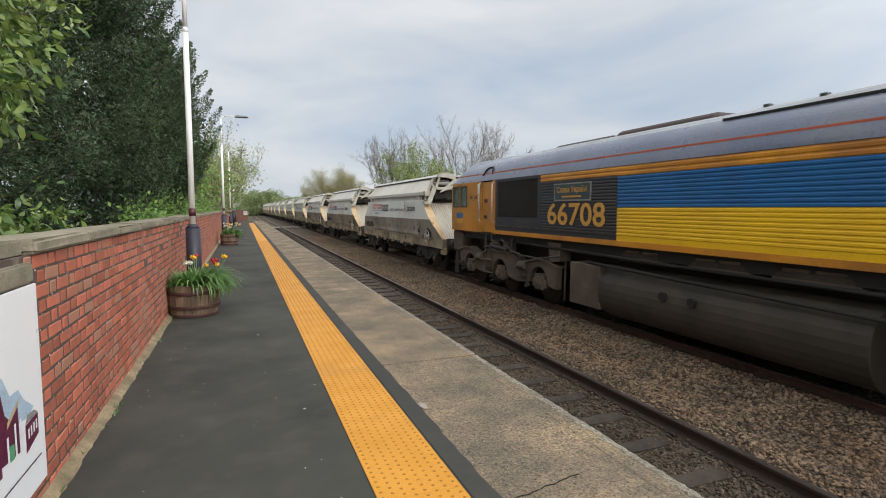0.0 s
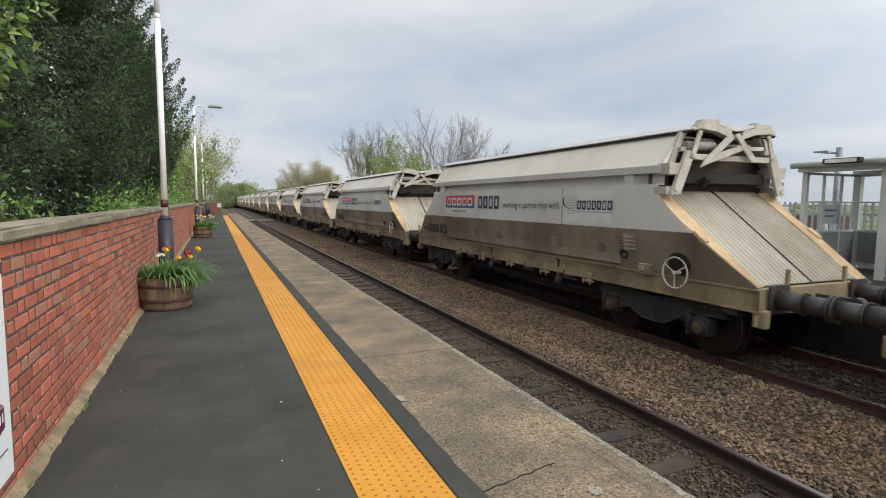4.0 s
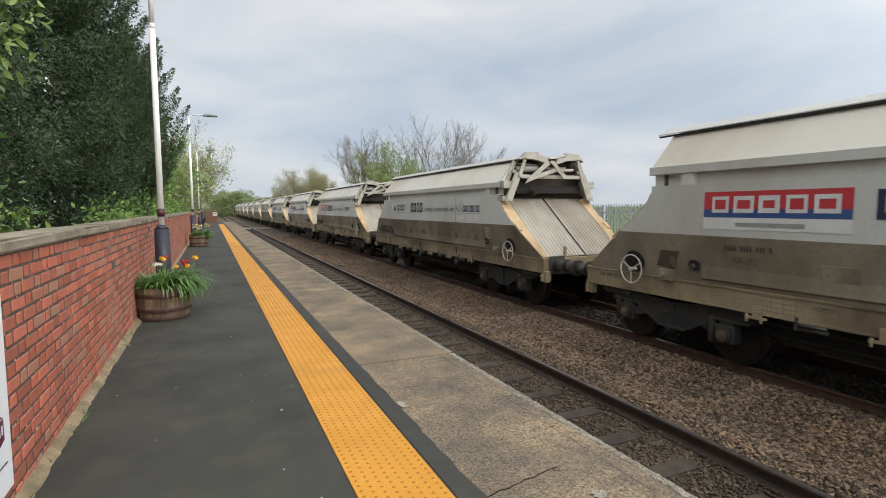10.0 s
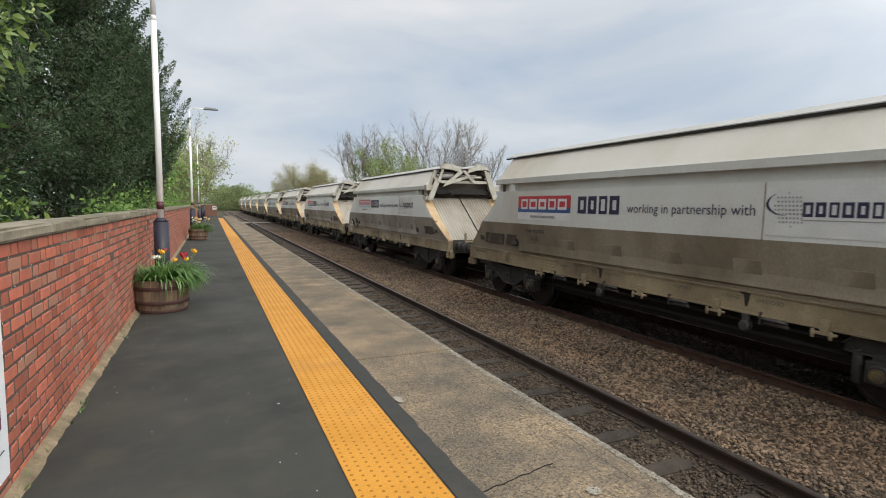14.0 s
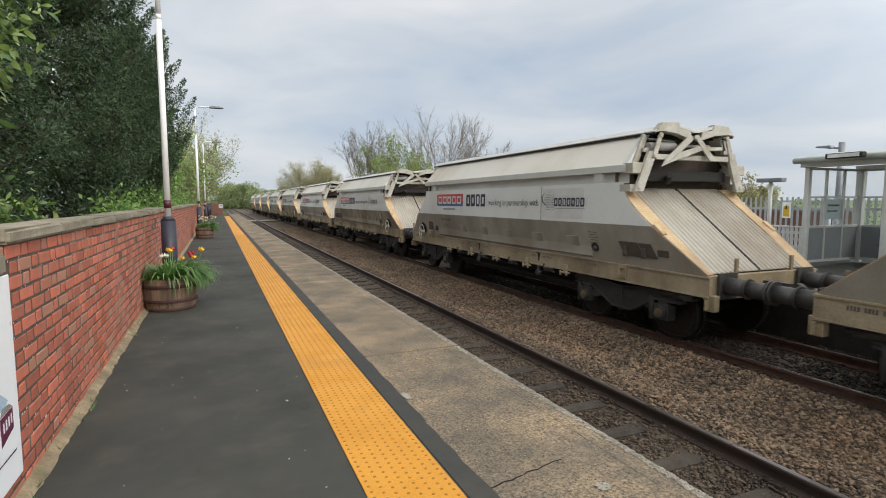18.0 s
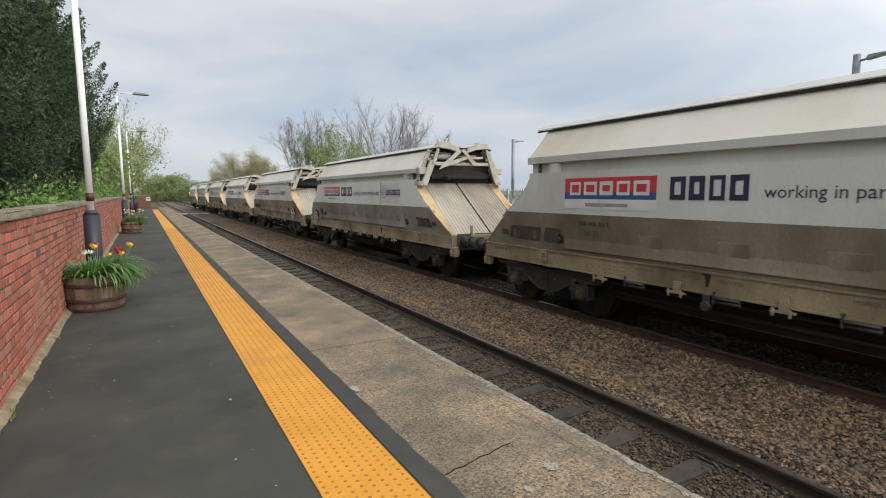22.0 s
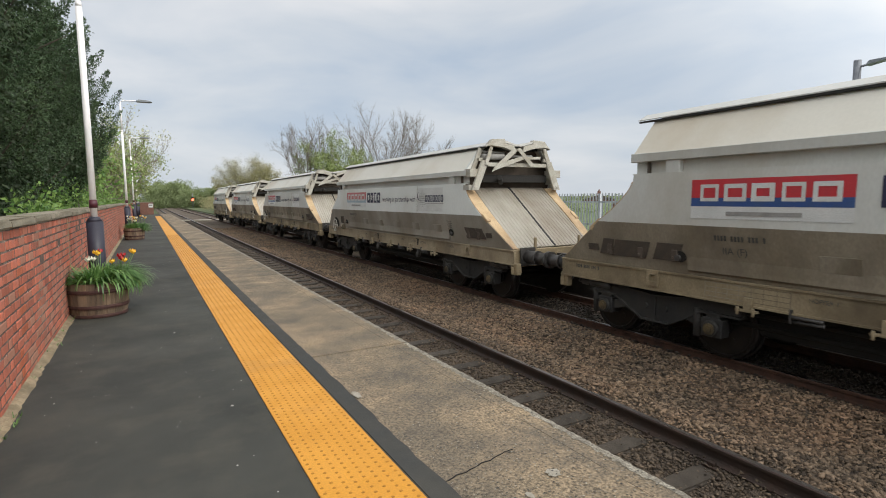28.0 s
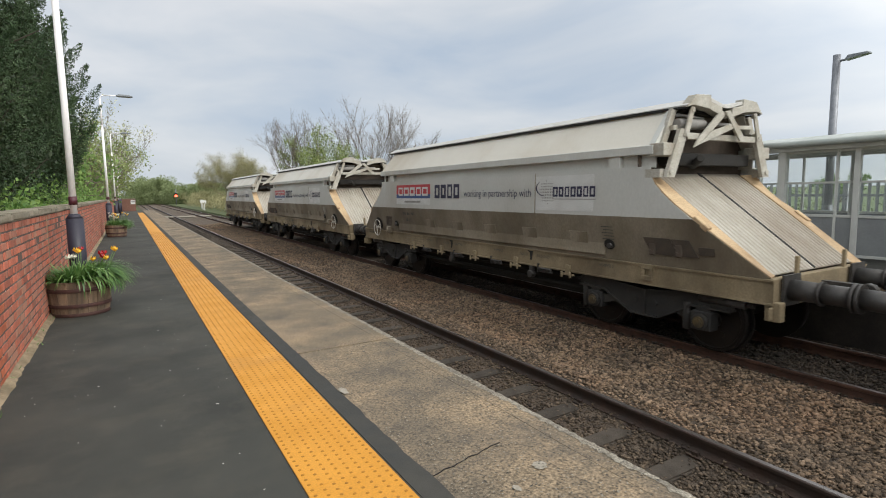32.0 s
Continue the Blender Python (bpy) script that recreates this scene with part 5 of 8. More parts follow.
        part("cover_hood", shared("cover_hood", M_ARM, (prism, [(s * 0.94, 3.42), (s * 0.76, 3.60), (s * 0.42, 3.62), (s * 0.40, 3.52), (s * 0.14, 3.47), (s * 0.10, 3.32), (s * 0.45, 3.42), (s * 0.80, 3.45)], y - 0.08, y + 0.06, "y"), bevel=0.006, key=f"hood{s}"), None, w, "cream cover hood")
        part("corner_box", shared("corner_box", M_ARM, (box, (min(s * 1.34, s * 1.02), -4.86, 2.74), (max(s * 1.34, s * 1.02), -4.62, 2.92)), bevel=0.008, key=f"cb{s}"), None, w)
        part("end_post", shared("end_post", M_WAG_UP, (bar, (s * (XU - 0.06), -UPPER + 0.02, 2.9), (s * (XR + 0.0), -UPPER + 0.02, 3.43), 0.10, 0.08), key=f"ep{s}"), None, w)
    part("cross_link", shared("cross_link", M_ARM, (prism, [(-0.78, 2.86), (-0.62, 2.92), (-0.04, 3.36), (-0.16, 3.42), (-0.70, 2.98)], y - 0.085, y - 0.06, "y"), (prism, [(-0.70, 2.90), (0.12, 3.16), (0.10, 3.24), (-0.42, 3.10)], y - 0.11, y - 0.09, "y")), None, w)
    part("short_link", shared("short_link", M_ARM, (prism, [(-0.10, 3.40), (0.0, 3.42), (0.40, 3.04), (0.30, 2.98)], y - 0.115, y - 0.09, "y"), (tube, (-0.05, y - 0.13, 3.37), (-0.05, y, 3.37), 0.035)), None, w)
    part("cross_beam", shared("cross_beam", M_ARM, (box, (-0.86, y - 0.03, 2.98), (0.86, y + 0.05, 3.07)), (bar, (0.2, y - 0.07, 3.18), (0.62, y - 0.07, 3.20), 0.05, 0.06), bevel=0.006), None, w)
    part("ram_cylinder", shared("ram_cylinder", M_TUBE, (tube, (-0.95, y + 0.09, 3.20), (-0.35, y + 0.09, 3.22), 0.075, 0.075, 14), (tube, (-0.35, y + 0.09, 3.22), (0.5, y + 0.09, 3.25), 0.03), (tube, (-0.9, y + 0.12, 3.33), (-0.3, y + 0.12, 3.31), 0.022)), None, w, "pale hydraulic ram")
    # duct kept black to paint the shadow under the linkage
    part("inner_duct", shared("inner_duct", M_BLACK, (box, (-0.9, -4.72, 2.62), (1.0, -4.45, 2.80)), (tube, (-0.55, -4.9, 2.72), (-0.3, -4.6, 2.62), 0.06), bevel=0.01), None, w)
    # platform-side fittings on both sides, handwheel end and openings end
    for s in (-1, 1):
        we = wheel_end * (1 if s == -1 else -1)
        wy = we * 5.05
        xw = s * (XF - 0.01)
        o = part("handwheel", shared("handwheel", M_WHEELW, (ring, (0, 0, 0), 0.235, 0.012, "x", 28, 6), (tube, (-0.03, 0, 0), (0.2, 0, 0), 0.03), (bar, (0, 0, 0), (0, 0, -0.24), 0.015), (bar, (0, 0, 0), (0, 0.21, 0.12), 0.015), (bar, (0, 0, 0), (0, -0.21, 0.12), 0.015)), None, w, "white three-spoked handwheel")
        o.location = (xw, wy, 1.25)
        if s == 1:
            o.rotation_euler = (0, 0, math.pi)
        f = lambda z: XS + (XF - XS) * (z - ZS) / (ZF - ZS)
        # thin black plate paints the shade behind the handwheel
        o = part("handwheel_opening", shared("handwheel_opening", M_BLACK, (prism, [(0.21 * math.cos(q * math.pi / 8), 0.18 * math.sin(q * math.pi / 8)) for q in range(16)], -0.004, 0.004, "x")), None, w)
        o.location = (s * (f(1.42) + 0.012), wy, 1.38)
        o.rotation_euler = (0, s * math.atan2(XF - XS, ZF - ZS), 0)
        o = part("gear_box", shared("gear_box", M_WAG_LOW, (box, (-0.06, -0.13, -0.09), (0.06, 0.13, 0.09)), (tube, (-0.09, 0.05, 0.0), (0, 0.05, 0), 0.05), bevel=0.012), None, w)
        o.location = (s * (XS + 0.05), wy - we * 0.68, 1.22)
        lead = we == -1
        if lead:
            # wheel at the leading end: louvred vent there, three openings at the trailing end
            holes = [(5.20, 0.22, 0.26, 1.47), (4.73, 0.66, 0.27, 1.46), (4.06, 0.42, 0.26, 1.47)]
            small, socket = 5.50, 4.34
        else:
            holes = [(4.35, 0.34, 0.26, 1.48), (-4.80, 0.44, 0.25, 1.46), (-5.18, 0.28, 0.24, 1.46)]
            small, socket = -5.50, -4.55
        # flat dark sheets stand in for the shade inside the openings
        for yy, wd, ht, z in holes:
            k = f"so{wd}{yy > 0}"
            q = 1 if yy > 0 else -1
            lean = q * 0.06
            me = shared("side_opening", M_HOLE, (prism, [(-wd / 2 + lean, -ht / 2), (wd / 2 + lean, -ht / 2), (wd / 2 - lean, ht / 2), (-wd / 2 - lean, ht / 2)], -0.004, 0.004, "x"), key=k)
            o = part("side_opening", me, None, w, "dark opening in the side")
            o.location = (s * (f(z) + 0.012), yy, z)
            o.rotation_euler = (0, s * math.atan2(XF - XS, ZF - ZS), 0)
            br = part("opening_bracket", shared("opening_bracket", M_RUST_SHADED, (box, (-0.02, -0.05, -0.11), (0.02, 0.05, 0.06)), (tube, (-0.03, 0.02, -0.06), (0.03, 0.02, -0.06), 0.03, 0.03, 10), bevel=0.008), None, w)
            br.location = (s * (f(z) + 0.012), yy - q * wd * 0.30, z - 0.02)
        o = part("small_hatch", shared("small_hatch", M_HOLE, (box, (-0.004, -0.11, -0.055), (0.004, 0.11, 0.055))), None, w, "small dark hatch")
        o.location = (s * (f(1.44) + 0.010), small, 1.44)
        o.rotation_euler = (0, s * math.atan2(XF - XS, ZF - ZS), 0)
        if lead:
            if "louvre" not in MESH:
                bm = bmesh.new()
                box(bm, (-0.004, -0.16, -0.15), (0.004, 0.16, 0.15))
                for q in range(4):
                    z = -0.105 + 0.07 * q
                    prism(bm, [(-0.014, z - 0.014), (0.0, z - 0.014), (0.0, z + 0.016)], -0.12, 0.12, "y")
                MESH["louvre"] = finish(bm, "louvre", M_WAG_LOW_CLEAN)
            o = part("louvre", MESH["louvre"], None, w, "dusty louvred vent")
            o.location = (s * (f(1.64) + 0.012), -4.05, 1.64)
            o.rotation_euler = (0, -math.atan2(XF - XS, ZF - ZS) if s == -1 else math.pi + math.atan2(XF - XS, ZF - ZS), 0)
        o = part("towing_socket", shared("towing_socket", sill_paint, (box, (-0.05, -0.10, -0.12), (0.03, 0.10, -0.05)), (box, (-0.05, -0.10, 0.05), (0.03, 0.10, 0.12)), (box, (-0.05, -0.10, -0.05), (0.03, -0.05, 0.05)), (box, (-0.05, 0.05, -0.05), (0.03, 0.10, 0.05)), (box, (0.02, -0.05, -0.05), (0.03, 0.05, 0.05)), bevel=0.006, key=f"socket{clean}"), None, w, "square towing socket")
        o.location = (s * (XS + 0.0), socket, 1.05)
        if s == 1:
            o.rotation_euler = (0, 0, math.pi)
        for k in range(5):
            o = part("door_latch", shared("door_latch", sill_paint, (box, (-0.04, -0.14, 0.80), (0.02, 0.14, 0.83)), (box, (-0.03, -0.06, 0.80), (0.02, 0.04, 0.98)), (tube, (-0.05, -0.1, 0.76), (-0.05, -0.1, 0.86), 0.02), (tube, (-0.05, 0.1, 0.76), (-0.05, 0.1, 0.86), 0.02), bevel=0.004, key=f"latch{clean}"), None, w)
            o.location = (s * (XS + 0.03), -2.9 + 1.45 * k, 0)
        for k in range(4):
            o = part("foot_step", shared("foot_step", M_STEEL, (tube, (0, -0.17, 0.785), (0, 0.17, 0.785), 0.026, 0.026, 8), (tube, (-0.03, -0.17, 0.835), (-0.03, 0.17, 0.835), 0.022, 0.022, 8), (box, (-0.04, 0.17, 0.76), (0.02, 0.20, 0.92))), None, w)
            o.location = (s * (XS + 0.0), -2.3 + 1.5 * k, 0)
        for k in range(5):
            o = part("inspection_plate", shared("inspection_plate", low_paint, (box, (-0.0055, -0.20, -0.095), (0.0055, 0.20, 0.095)), key=f"plate{clean}"), None, w)
            z = 1.50
            o.location = (s * (f(z) + 0.004), -3.2 + 1.27 * k, z)
            o.rotation_euler = (0, s * math.atan2(XF - XS, ZF - ZS), 0)
    # markings on the platform side
    if logo == 0:
        faded = i in FADED
        ly = 2.60 if faded else 2.70
        on_side(part("logo_panel", shared("logo_panel", M_LOGO_RF if faded else M_LOGO_R, (plate_yz, -0.95, 0.95, -0.06, 0.18), key=f"lr{faded}"), None, w, "red upper part of a logo panel"), ly, 2.30)
        on_side(part("logo_panel", shared("logo_panel", M_LOGO_BF if faded else M_LOGO_B, (plate_yz, -0.95, 0.95, -0.17, -0.06), key=f"lb{faded}"), None, w, "blue lower part of a logo panel"), ly, 2.30)
        on_side(part("logo_strip", shared("logo_strip", M_LOGO_W, (plate_yz, -0.95, 0.95, -0.33, -0.172)), None, w, "white strip under the logo panel"), ly, 2.30)
        mark_row(w, "logo_block", M_LOGO_W, ly, 2.305, 1.72, 0.22, 5, "white plain block")
        o = on_side(part("print_bar", shared("print_bar", M_TUBE, (plate_yz, -0.45, 0.45, -0.035, 0.015)), None, w, "thin grey line of small print"), ly, 2.05)
        o.location.x -= 0.006
    else:
        on_side(part("logo_panel", shared("logo_panel", M_LOGO_W, (plate_yz, -0.86, 0.86, -0.18, 0.18), key="lw"), None, w, "white logo panel"), 2.80, 2.30)
        mark_row(w, "logo_block", M_LOGO_N, 2.56, 2.30, 0.86, 0.21, 3, "navy plain block")
        o = on_side(part("logo_block", shared("logo_triangle", M_LOGO_N, (prism, [(-0.14, -0.11), (0.14, -0.11), (0.0, 0.12)], -0.001, 0.001, "x")), None, w, "navy triangle"), 3.25, 2.30)
        o.location.x -= 0.006
    mark_row(w, "name_block", M_LOGO_N, 0.97, 2.295, 1.16, 0.32, 4, "navy plain block", 0.002)
    if "slogan" not in MESH:
        MESH["slogan"] = lettering("working in partnership with", 0.19, M_LOGO_N, "slogan")
        wide = max(v.co.y for v in MESH["slogan"].vertices) * 2
        MESH["slogan"].transform(Matrix.Diagonal((1, 2.30 / wide, 1.12, 1)))
    on_side(part("slogan", MESH["slogan"], None, w, "dark printed words"), -0.92, 2.235)["kind"] = "stuff"
    on_side(part("white_panel", shared("white_panel", M_LOGO_W, (plate_yz, -0.70, 0.70, -0.31, 0.29)), None, w, "white sticker panel"), -2.90, 2.24)
    if "globe" not in MESH:
        MESH["globe"] = finish(globe_mark(), "globe_mark", M_TUBE)
        MESH["swoosh"] = finish(swoosh_mark(), "swoosh_mark", M_LOGO_N)
    o = on_side(part("globe_mark", MESH["globe"], None, w, "dotted globe mark"), -2.50, 2.25)
    o["kind"] = "stuff"
    o.location.x -= 0.004
    o = on_side(part("swoosh_mark", MESH["swoosh"], None, w, "navy swoosh across the globe"), -2.50, 2.25)
    o.location.x -= 0.006
    mark_row(w, "name_block", M_LOGO_N, -3.14, 2.255, 1.0, 0.17, 7, "small navy plain block", 0.004)
    o = on_side(part("underline", shared("underline", M_TUBE, (plate_yz, -0.50, 0.50, -0.006, 0.006)), None, w), -3.14, 2.13)
    o.location.x -= 0.004
    for k, word in enumerate(("HOPPER 1", "HOPPER 2", "HOPPER 3", "LOCKED", "UNLOCKED")):
        if word not in MESH:
            MESH[word] = lettering(word, 0.07, M_STENCIL, "sill_word")
        for yy in ((2.05 - 2.9 * k,) if k < 3 else (1.24, -1.66) if k == 3 else (0.68, -2.22)):
            o = part("sill_word", MESH[word], None, w, "small stencilled word")
            o.location = (-(XS + 0.016), yy, 1.06)
    for yy in (1.0, -1.9):
        o = part("release_pointer", shared("release_pointer", M_BLACK, (prism, [(-0.014, -0.10), (0.014, -0.10), (0.035, 0.05), (0.10, 0.075), (0.08, 0.10), (-0.05, 0.075)], -0.006, 0.006, "x")), None, w, "black release pointer")
        o.location = (-(XS + 0.016), yy, 1.06)
        o = part("release_gear", shared("release_gear", M_STEEL, (tube, (-0.06, 0, 0), (0.05, 0, 0), 0.07, 0.07, 12), (box, (-0.03, -0.05, -0.02), (0.03, 0.05, 0.16)), bevel=0.006), None, w)
        o.location = (-(XS + 0.0), yy, 0.70)
    if "table" not in MESH:
        bm = bmesh.new()
        for q in range(4):
            plate_yz(bm, -0.55, 0.55, -0.095 + 0.063 * q - 0.004, -0.095 + 0.063 * q + 0.004)
        for q in range(8):
            plate_yz(bm, -0.55 + 0.157 * q - 0.004, -0.55 + 0.157 * q + 0.004, -0.095, 0.094, -0.0006)
        MESH["table"] = finish(bm, "load_table", M_WAG_LOW)
    o = part("load_table", MESH["table"], None, w, "ruled load table")
    o.location = (-(XS + 0.013), 2.95, 1.02)
    f = lambda z: XS + (XF - XS) * (z - ZS) / (ZF - ZS)
    if "number_bars" not in MESH:
        bm = bmesh.new()
        for q in (0, 1, 2, 3, 5, 6, 7, 8, 10, 11, 12, 14):
            plate_yz(bm, -0.045 * q - 0.014, -0.045 * q + 0.014, -0.035, 0.035)
        MESH["number_bars"] = finish(bm, "number_bars", M_STENCIL)
        MESH["type_code"] = lettering("IIA (F)", 0.13, M_STENCIL, "type_code")
        bm = bmesh.new()
        for q in range(5):
            plate_yz(bm, -0.12, 0.12 - 0.04 * (q % 2), -0.05 * q - 0.006, -0.05 * q + 0.006)
        MESH["small_print"] = finish(bm, "small_print", M_STENCIL)
    for nm, yy, z in (("number_bars", 3.30, 1.72), ("type_code", 3.05, 1.55), ("small_print", -3.85, 1.70)):
        o = part(nm, MESH[nm], None, w, "small dark stencil marks")
        o["kind"] = "stuff"
        o.location = (-(f(z) + 0.012), yy, z)
        o.rotation_euler = (0, -math.atan2(XF - XS, ZF - ZS), 0)
    o = part("number_bars", MESH["number_bars"], None, w, "small dark stencil marks")
    o["kind"] = "stuff"
    o.location = (-(XS + 0.016), 5.95, 1.07)
    o.scale = (1, 0.8, 0.8)
    return w


WAGON_ENDS = [-1, -1, -1, 1, -1, -1, 1, 1, -1, 1, -1, 1, 1, -1, -1]
WAGONS = [wagon(k, e, 1 if k == 4 else 0) for k, e in enumerate(WAGON_ENDS)]
WAGONS[4]["label"] = "dusty pale grey covered hopper wagon with a white logo panel"
lamp = part("tail_lamp", built((box, (-0.95, SILL + 0.0, 1.2), (-0.75, SILL + 0.14, 1.5)), bevel=0.02), M_YSIGN, WAGONS[-1], "tail lamp on the last wagon")

# ---- locomotive, rear end at y = 0, running towards -y ----
loco = thing("diesel_locomotive", "orange and slate diesel locomotive with blue and yellow ribbed sides", "locomotive")
LL = 21.4
HX = 1.32


def rounded_section(k=5):
    """The roof section, each span of it cut in k along a smooth curve."""
    p = [(-HX - 0.004, 3.05), (-1.274, 3.20), (-1.145, 3.425), (-0.925, 3.605), (-0.60, 3.725), (0.60, 3.725), (0.925, 3.605), (1.145, 3.425), (1.274, 3.20), (HX + 0.004, 3.05)]
    q = [(-HX - 0.02, 2.9)] + p + [(HX + 0.02, 2.9)]
    out = []
    for i in range(1, len(q) - 2):
        for j in range(k):
            t = j / k
            w = (-0.5 * t + t * t - 0.5 * t ** 3, 1 - 2.5 * t * t + 1.5 * t ** 3, 0.5 * t + 2 * t * t - 1.5 * t ** 3, -0.5 * t * t + 0.5 * t ** 3)
            flat_top = i == 5
            pt = tuple(sum(w[m] * q[i - 1 + m][c] for m in range(4)) for c in (0, 1))
            out.append((pt[0], min(pt[1], 3.745)) if flat_top else pt)
    return out + [p[-1]]


SECTION = rounded_section()


def roof_shell(bm, y0, y1, a, b):
    """A strip of the curved roof between section points a and b."""
    o = SECTION[a * 5:b * 5 + 1]
    i = [(x * 0.96, z - 0.05) for x, z in o]
    prism(bm, o + list(reversed(i)), y0, y1, "y")


for lab, cy, d in (("rear_cab", 0.0, -1), ("front_cab", -LL, 1)):
    # cab: raked end, side windows, door
    bm = bmesh.new()
    prof = [(0.0, 1.60), (0.0, 2.25), (-0.12, 2.3), (-0.20, 3.05), (-3.1, 3.05), (-3.1, 1.60)]
    prof = [(cy + y * (1 if d == -1 else -1), z) for y, z in prof]
    for s in (-1, 1):
        pr = prof if s * d < 0 else list(reversed(prof))
        # side sheet with window openings, built of bands
        g = lambda y: cy + (y if d == -1 else -y)
        for a, b, z0, z1 in ((0.0, -2.24, 1.60, 2.31), (-0.02, -0.10, 2.31, 2.97), (-0.64, -0.70, 2.31, 2.97), (-1.24, -2.24, 2.31, 2.97), (-0.06, -2.24, 2.97, 3.05), (-2.98, -3.14, 1.60, 3.05)):
            box(bm, (min(s * HX, s * (HX - 0.06)), min(g(a), g(b)), z0), (max(s * HX, s * (HX - 0.06)), max(g(a), g(b)), z1))
    g = lambda y: cy + (y if d == -1 else -y)
    box(bm, (-HX + 0.06, min(g(0), g(-0.06)), 1.6), (HX - 0.06, max(g(0), g(-0.06)), 2.31))
    for x0, x1 in ((-1.26, -1.16), (-0.06, 0.06), (1.16, 1.26)):
        box(bm, (x0, min(g(-0.04), g(-0.12)), 2.31), (x1, max(g(-0.04), g(-0.12)), 3.05))
    part(lab, bm, L_ORANGE, loco, "orange cab, stained brown below the windows")
    part("windscreen", built((box, (-1.16, min(g(-0.07), g(-0.08)), 2.31), (1.16, max(g(-0.07), g(-0.08)), 3.04))), M_CABGLASS, loco)
    part("cab_interior", built((box, (-1.0, min(g(-1.3), g(-2.2)), 1.62), (1.0, max(g(-1.3), g(-2.2)), 2.75)), (box, (-0.25, min(g(-0.3), g(-0.7)), 1.62), (0.9, max(g(-0.3), g(-0.7)), 2.4))), L_DARK, loco, "dark seats and desk behind the glass")
    for s in (-1, 1):
        for a, b in ((-0.10, -0.64), (-0.70, -1.24)):
            bm = bmesh.new()
            y0, y1 = min(g(a), g(b)), max(g(a), g(b))
            for lo, hi in (((y0, 2.31), (y0 + 0.05, 2.97)), ((y1 - 0.05, 2.31), (y1, 2.97)), ((y0, 2.31), (y1, 2.36)), ((y0, 2.92), (y1, 2.97))):
                box(bm, (min(s * (HX + 0.008), s * (HX - 0.05)), lo[0], lo[1]), (max(s * (HX + 0.008), s * (HX - 0.05)), hi[0], hi[1]))
            fr = part("window_frame", bm, L_UNDER, loco, "brown window frame")
            part("pane", built((box, (min(s * (HX - 0.03), s * (HX - 0.022)), y0 + 0.04, 2.35), (max(s * (HX - 0.03), s * (HX - 0.022)), y1 - 0.04, 2.93))), M_CABGLASS, fr)
        dr = part("cab_door", built((box, (min(s * (HX - 0.02), s * (HX - 0.07)), min(g(-2.26), g(-2.97)), 1.62), (max(s * (HX - 0.02), s * (HX - 0.07)), max(g(-2.26), g(-2.97)), 3.02)), bevel=0.008), L_ORANGE, loco, "orange recessed cab door")
        for q0, q1, z0, z1 in ((-2.42, -2.62, 2.44, 2.54), (-2.40, -2.60, 2.0, 2.09)):
            part("door_label", built((box, (min(s * (HX - 0.018), s * (HX - 0.012)), min(g(q0), g(q1)), z0), (max(s * (HX - 0.018), s * (HX - 0.012)), max(g(q0), g(q1)), z1))), M_INK, dr)
        for q in (-2.2, -3.04):
            bm = bmesh.new()
            x = s * (HX + 0.05)
            path_tube(bm, [(s * HX, g(q), 3.0), (x, g(q), 2.95), (x, g(q), 1.95), (s * HX, g(q), 1.9)], 0.018, 8)
            part("handrail", bm, L_SILVER, loco, "cream handrail")
        bm = bmesh.new()
        for q in (-2.42, -2.78):
            tube(bm, (s * 1.24, g(q), 1.60), (s * 1.24, g(q), 0.5), 0.014)
        for z in (0.48, 0.84, 1.2):
            box(bm, (min(s * 1.3, s * 1.16), min(g(-2.40), g(-2.80)), z), (max(s * 1.3, s * 1.16), max(g(-2.40), g(-2.80)), z + 0.025))
        part("cab_steps", bm, L_UNDER, loco, "grimy steps below the cab door")
        # winged plain crest, flag and warning stickers
        bm = bmesh.new()
        yc = g(-1.72)
        xs_ = s * (HX + 0.004)
        ringpts = [(0.085 * math.cos(q * math.pi / 9), 0.085 * math.sin(q * math.pi / 9)) for q in range(18)]
        for q in range(18):
            a, b = ringpts[q], ringpts[(q + 1) % 18]
            vs = [bm.verts.new((xs_, yc + u * k, 2.58 + v * k)) for (u, v), k in ((a, 1.0), (b, 1.0), (b, 0.82), (a, 0.82))]
            bm.faces.new(vs)
        for q in (-1, 1):
            for r in range(3):
                vs = [bm.verts.new((xs_, yc + q * u, 2.60 + v)) for u, v in ((0.10, 0.05 - 0.035 * r), (0.26 - 0.02 * r + 0.02, 0.05 - 0.035 * r), (0.27 - 0.01 * r, 0.03 - 0.035 * r), (0.10, 0.03 - 0.035 * r))]
                bm.faces.new(vs)
        part("crest", bm, M_INK, loco, "dark winged crest")
        part("flag_blue", built((box, (min(s * HX, s * (HX + 0.004)), min(g(-0.40), g(-0.92)), 1.98), (max(s * HX, s * (HX + 0.004)), max(g(-0.40), g(-0.92)), 2.14))), L_BLUE, loco, "blue half of a small flag")
        part("flag_yellow", built((box, (min(s * HX, s * (HX + 0.004)), min(g(-0.42), g(-0.92)), 1.82), (max(s * HX, s * (HX + 0.004)), max(g(-0.42), g(-0.92)), 1.975))), L_LINEY, loco, "faded yellow half of a small flag")
        part("warning_sticker", built((box, (min(s * HX, s * (HX + 0.004)), min(g(-1.98), g(-2.12)), 2.7), (max(s * HX, s * (HX + 0.004)), max(g(-1.98), g(-2.12)), 2.98))), L_SILVER, loco)
    # roof of the cab
    bm = bmesh.new()
    ringsv = []
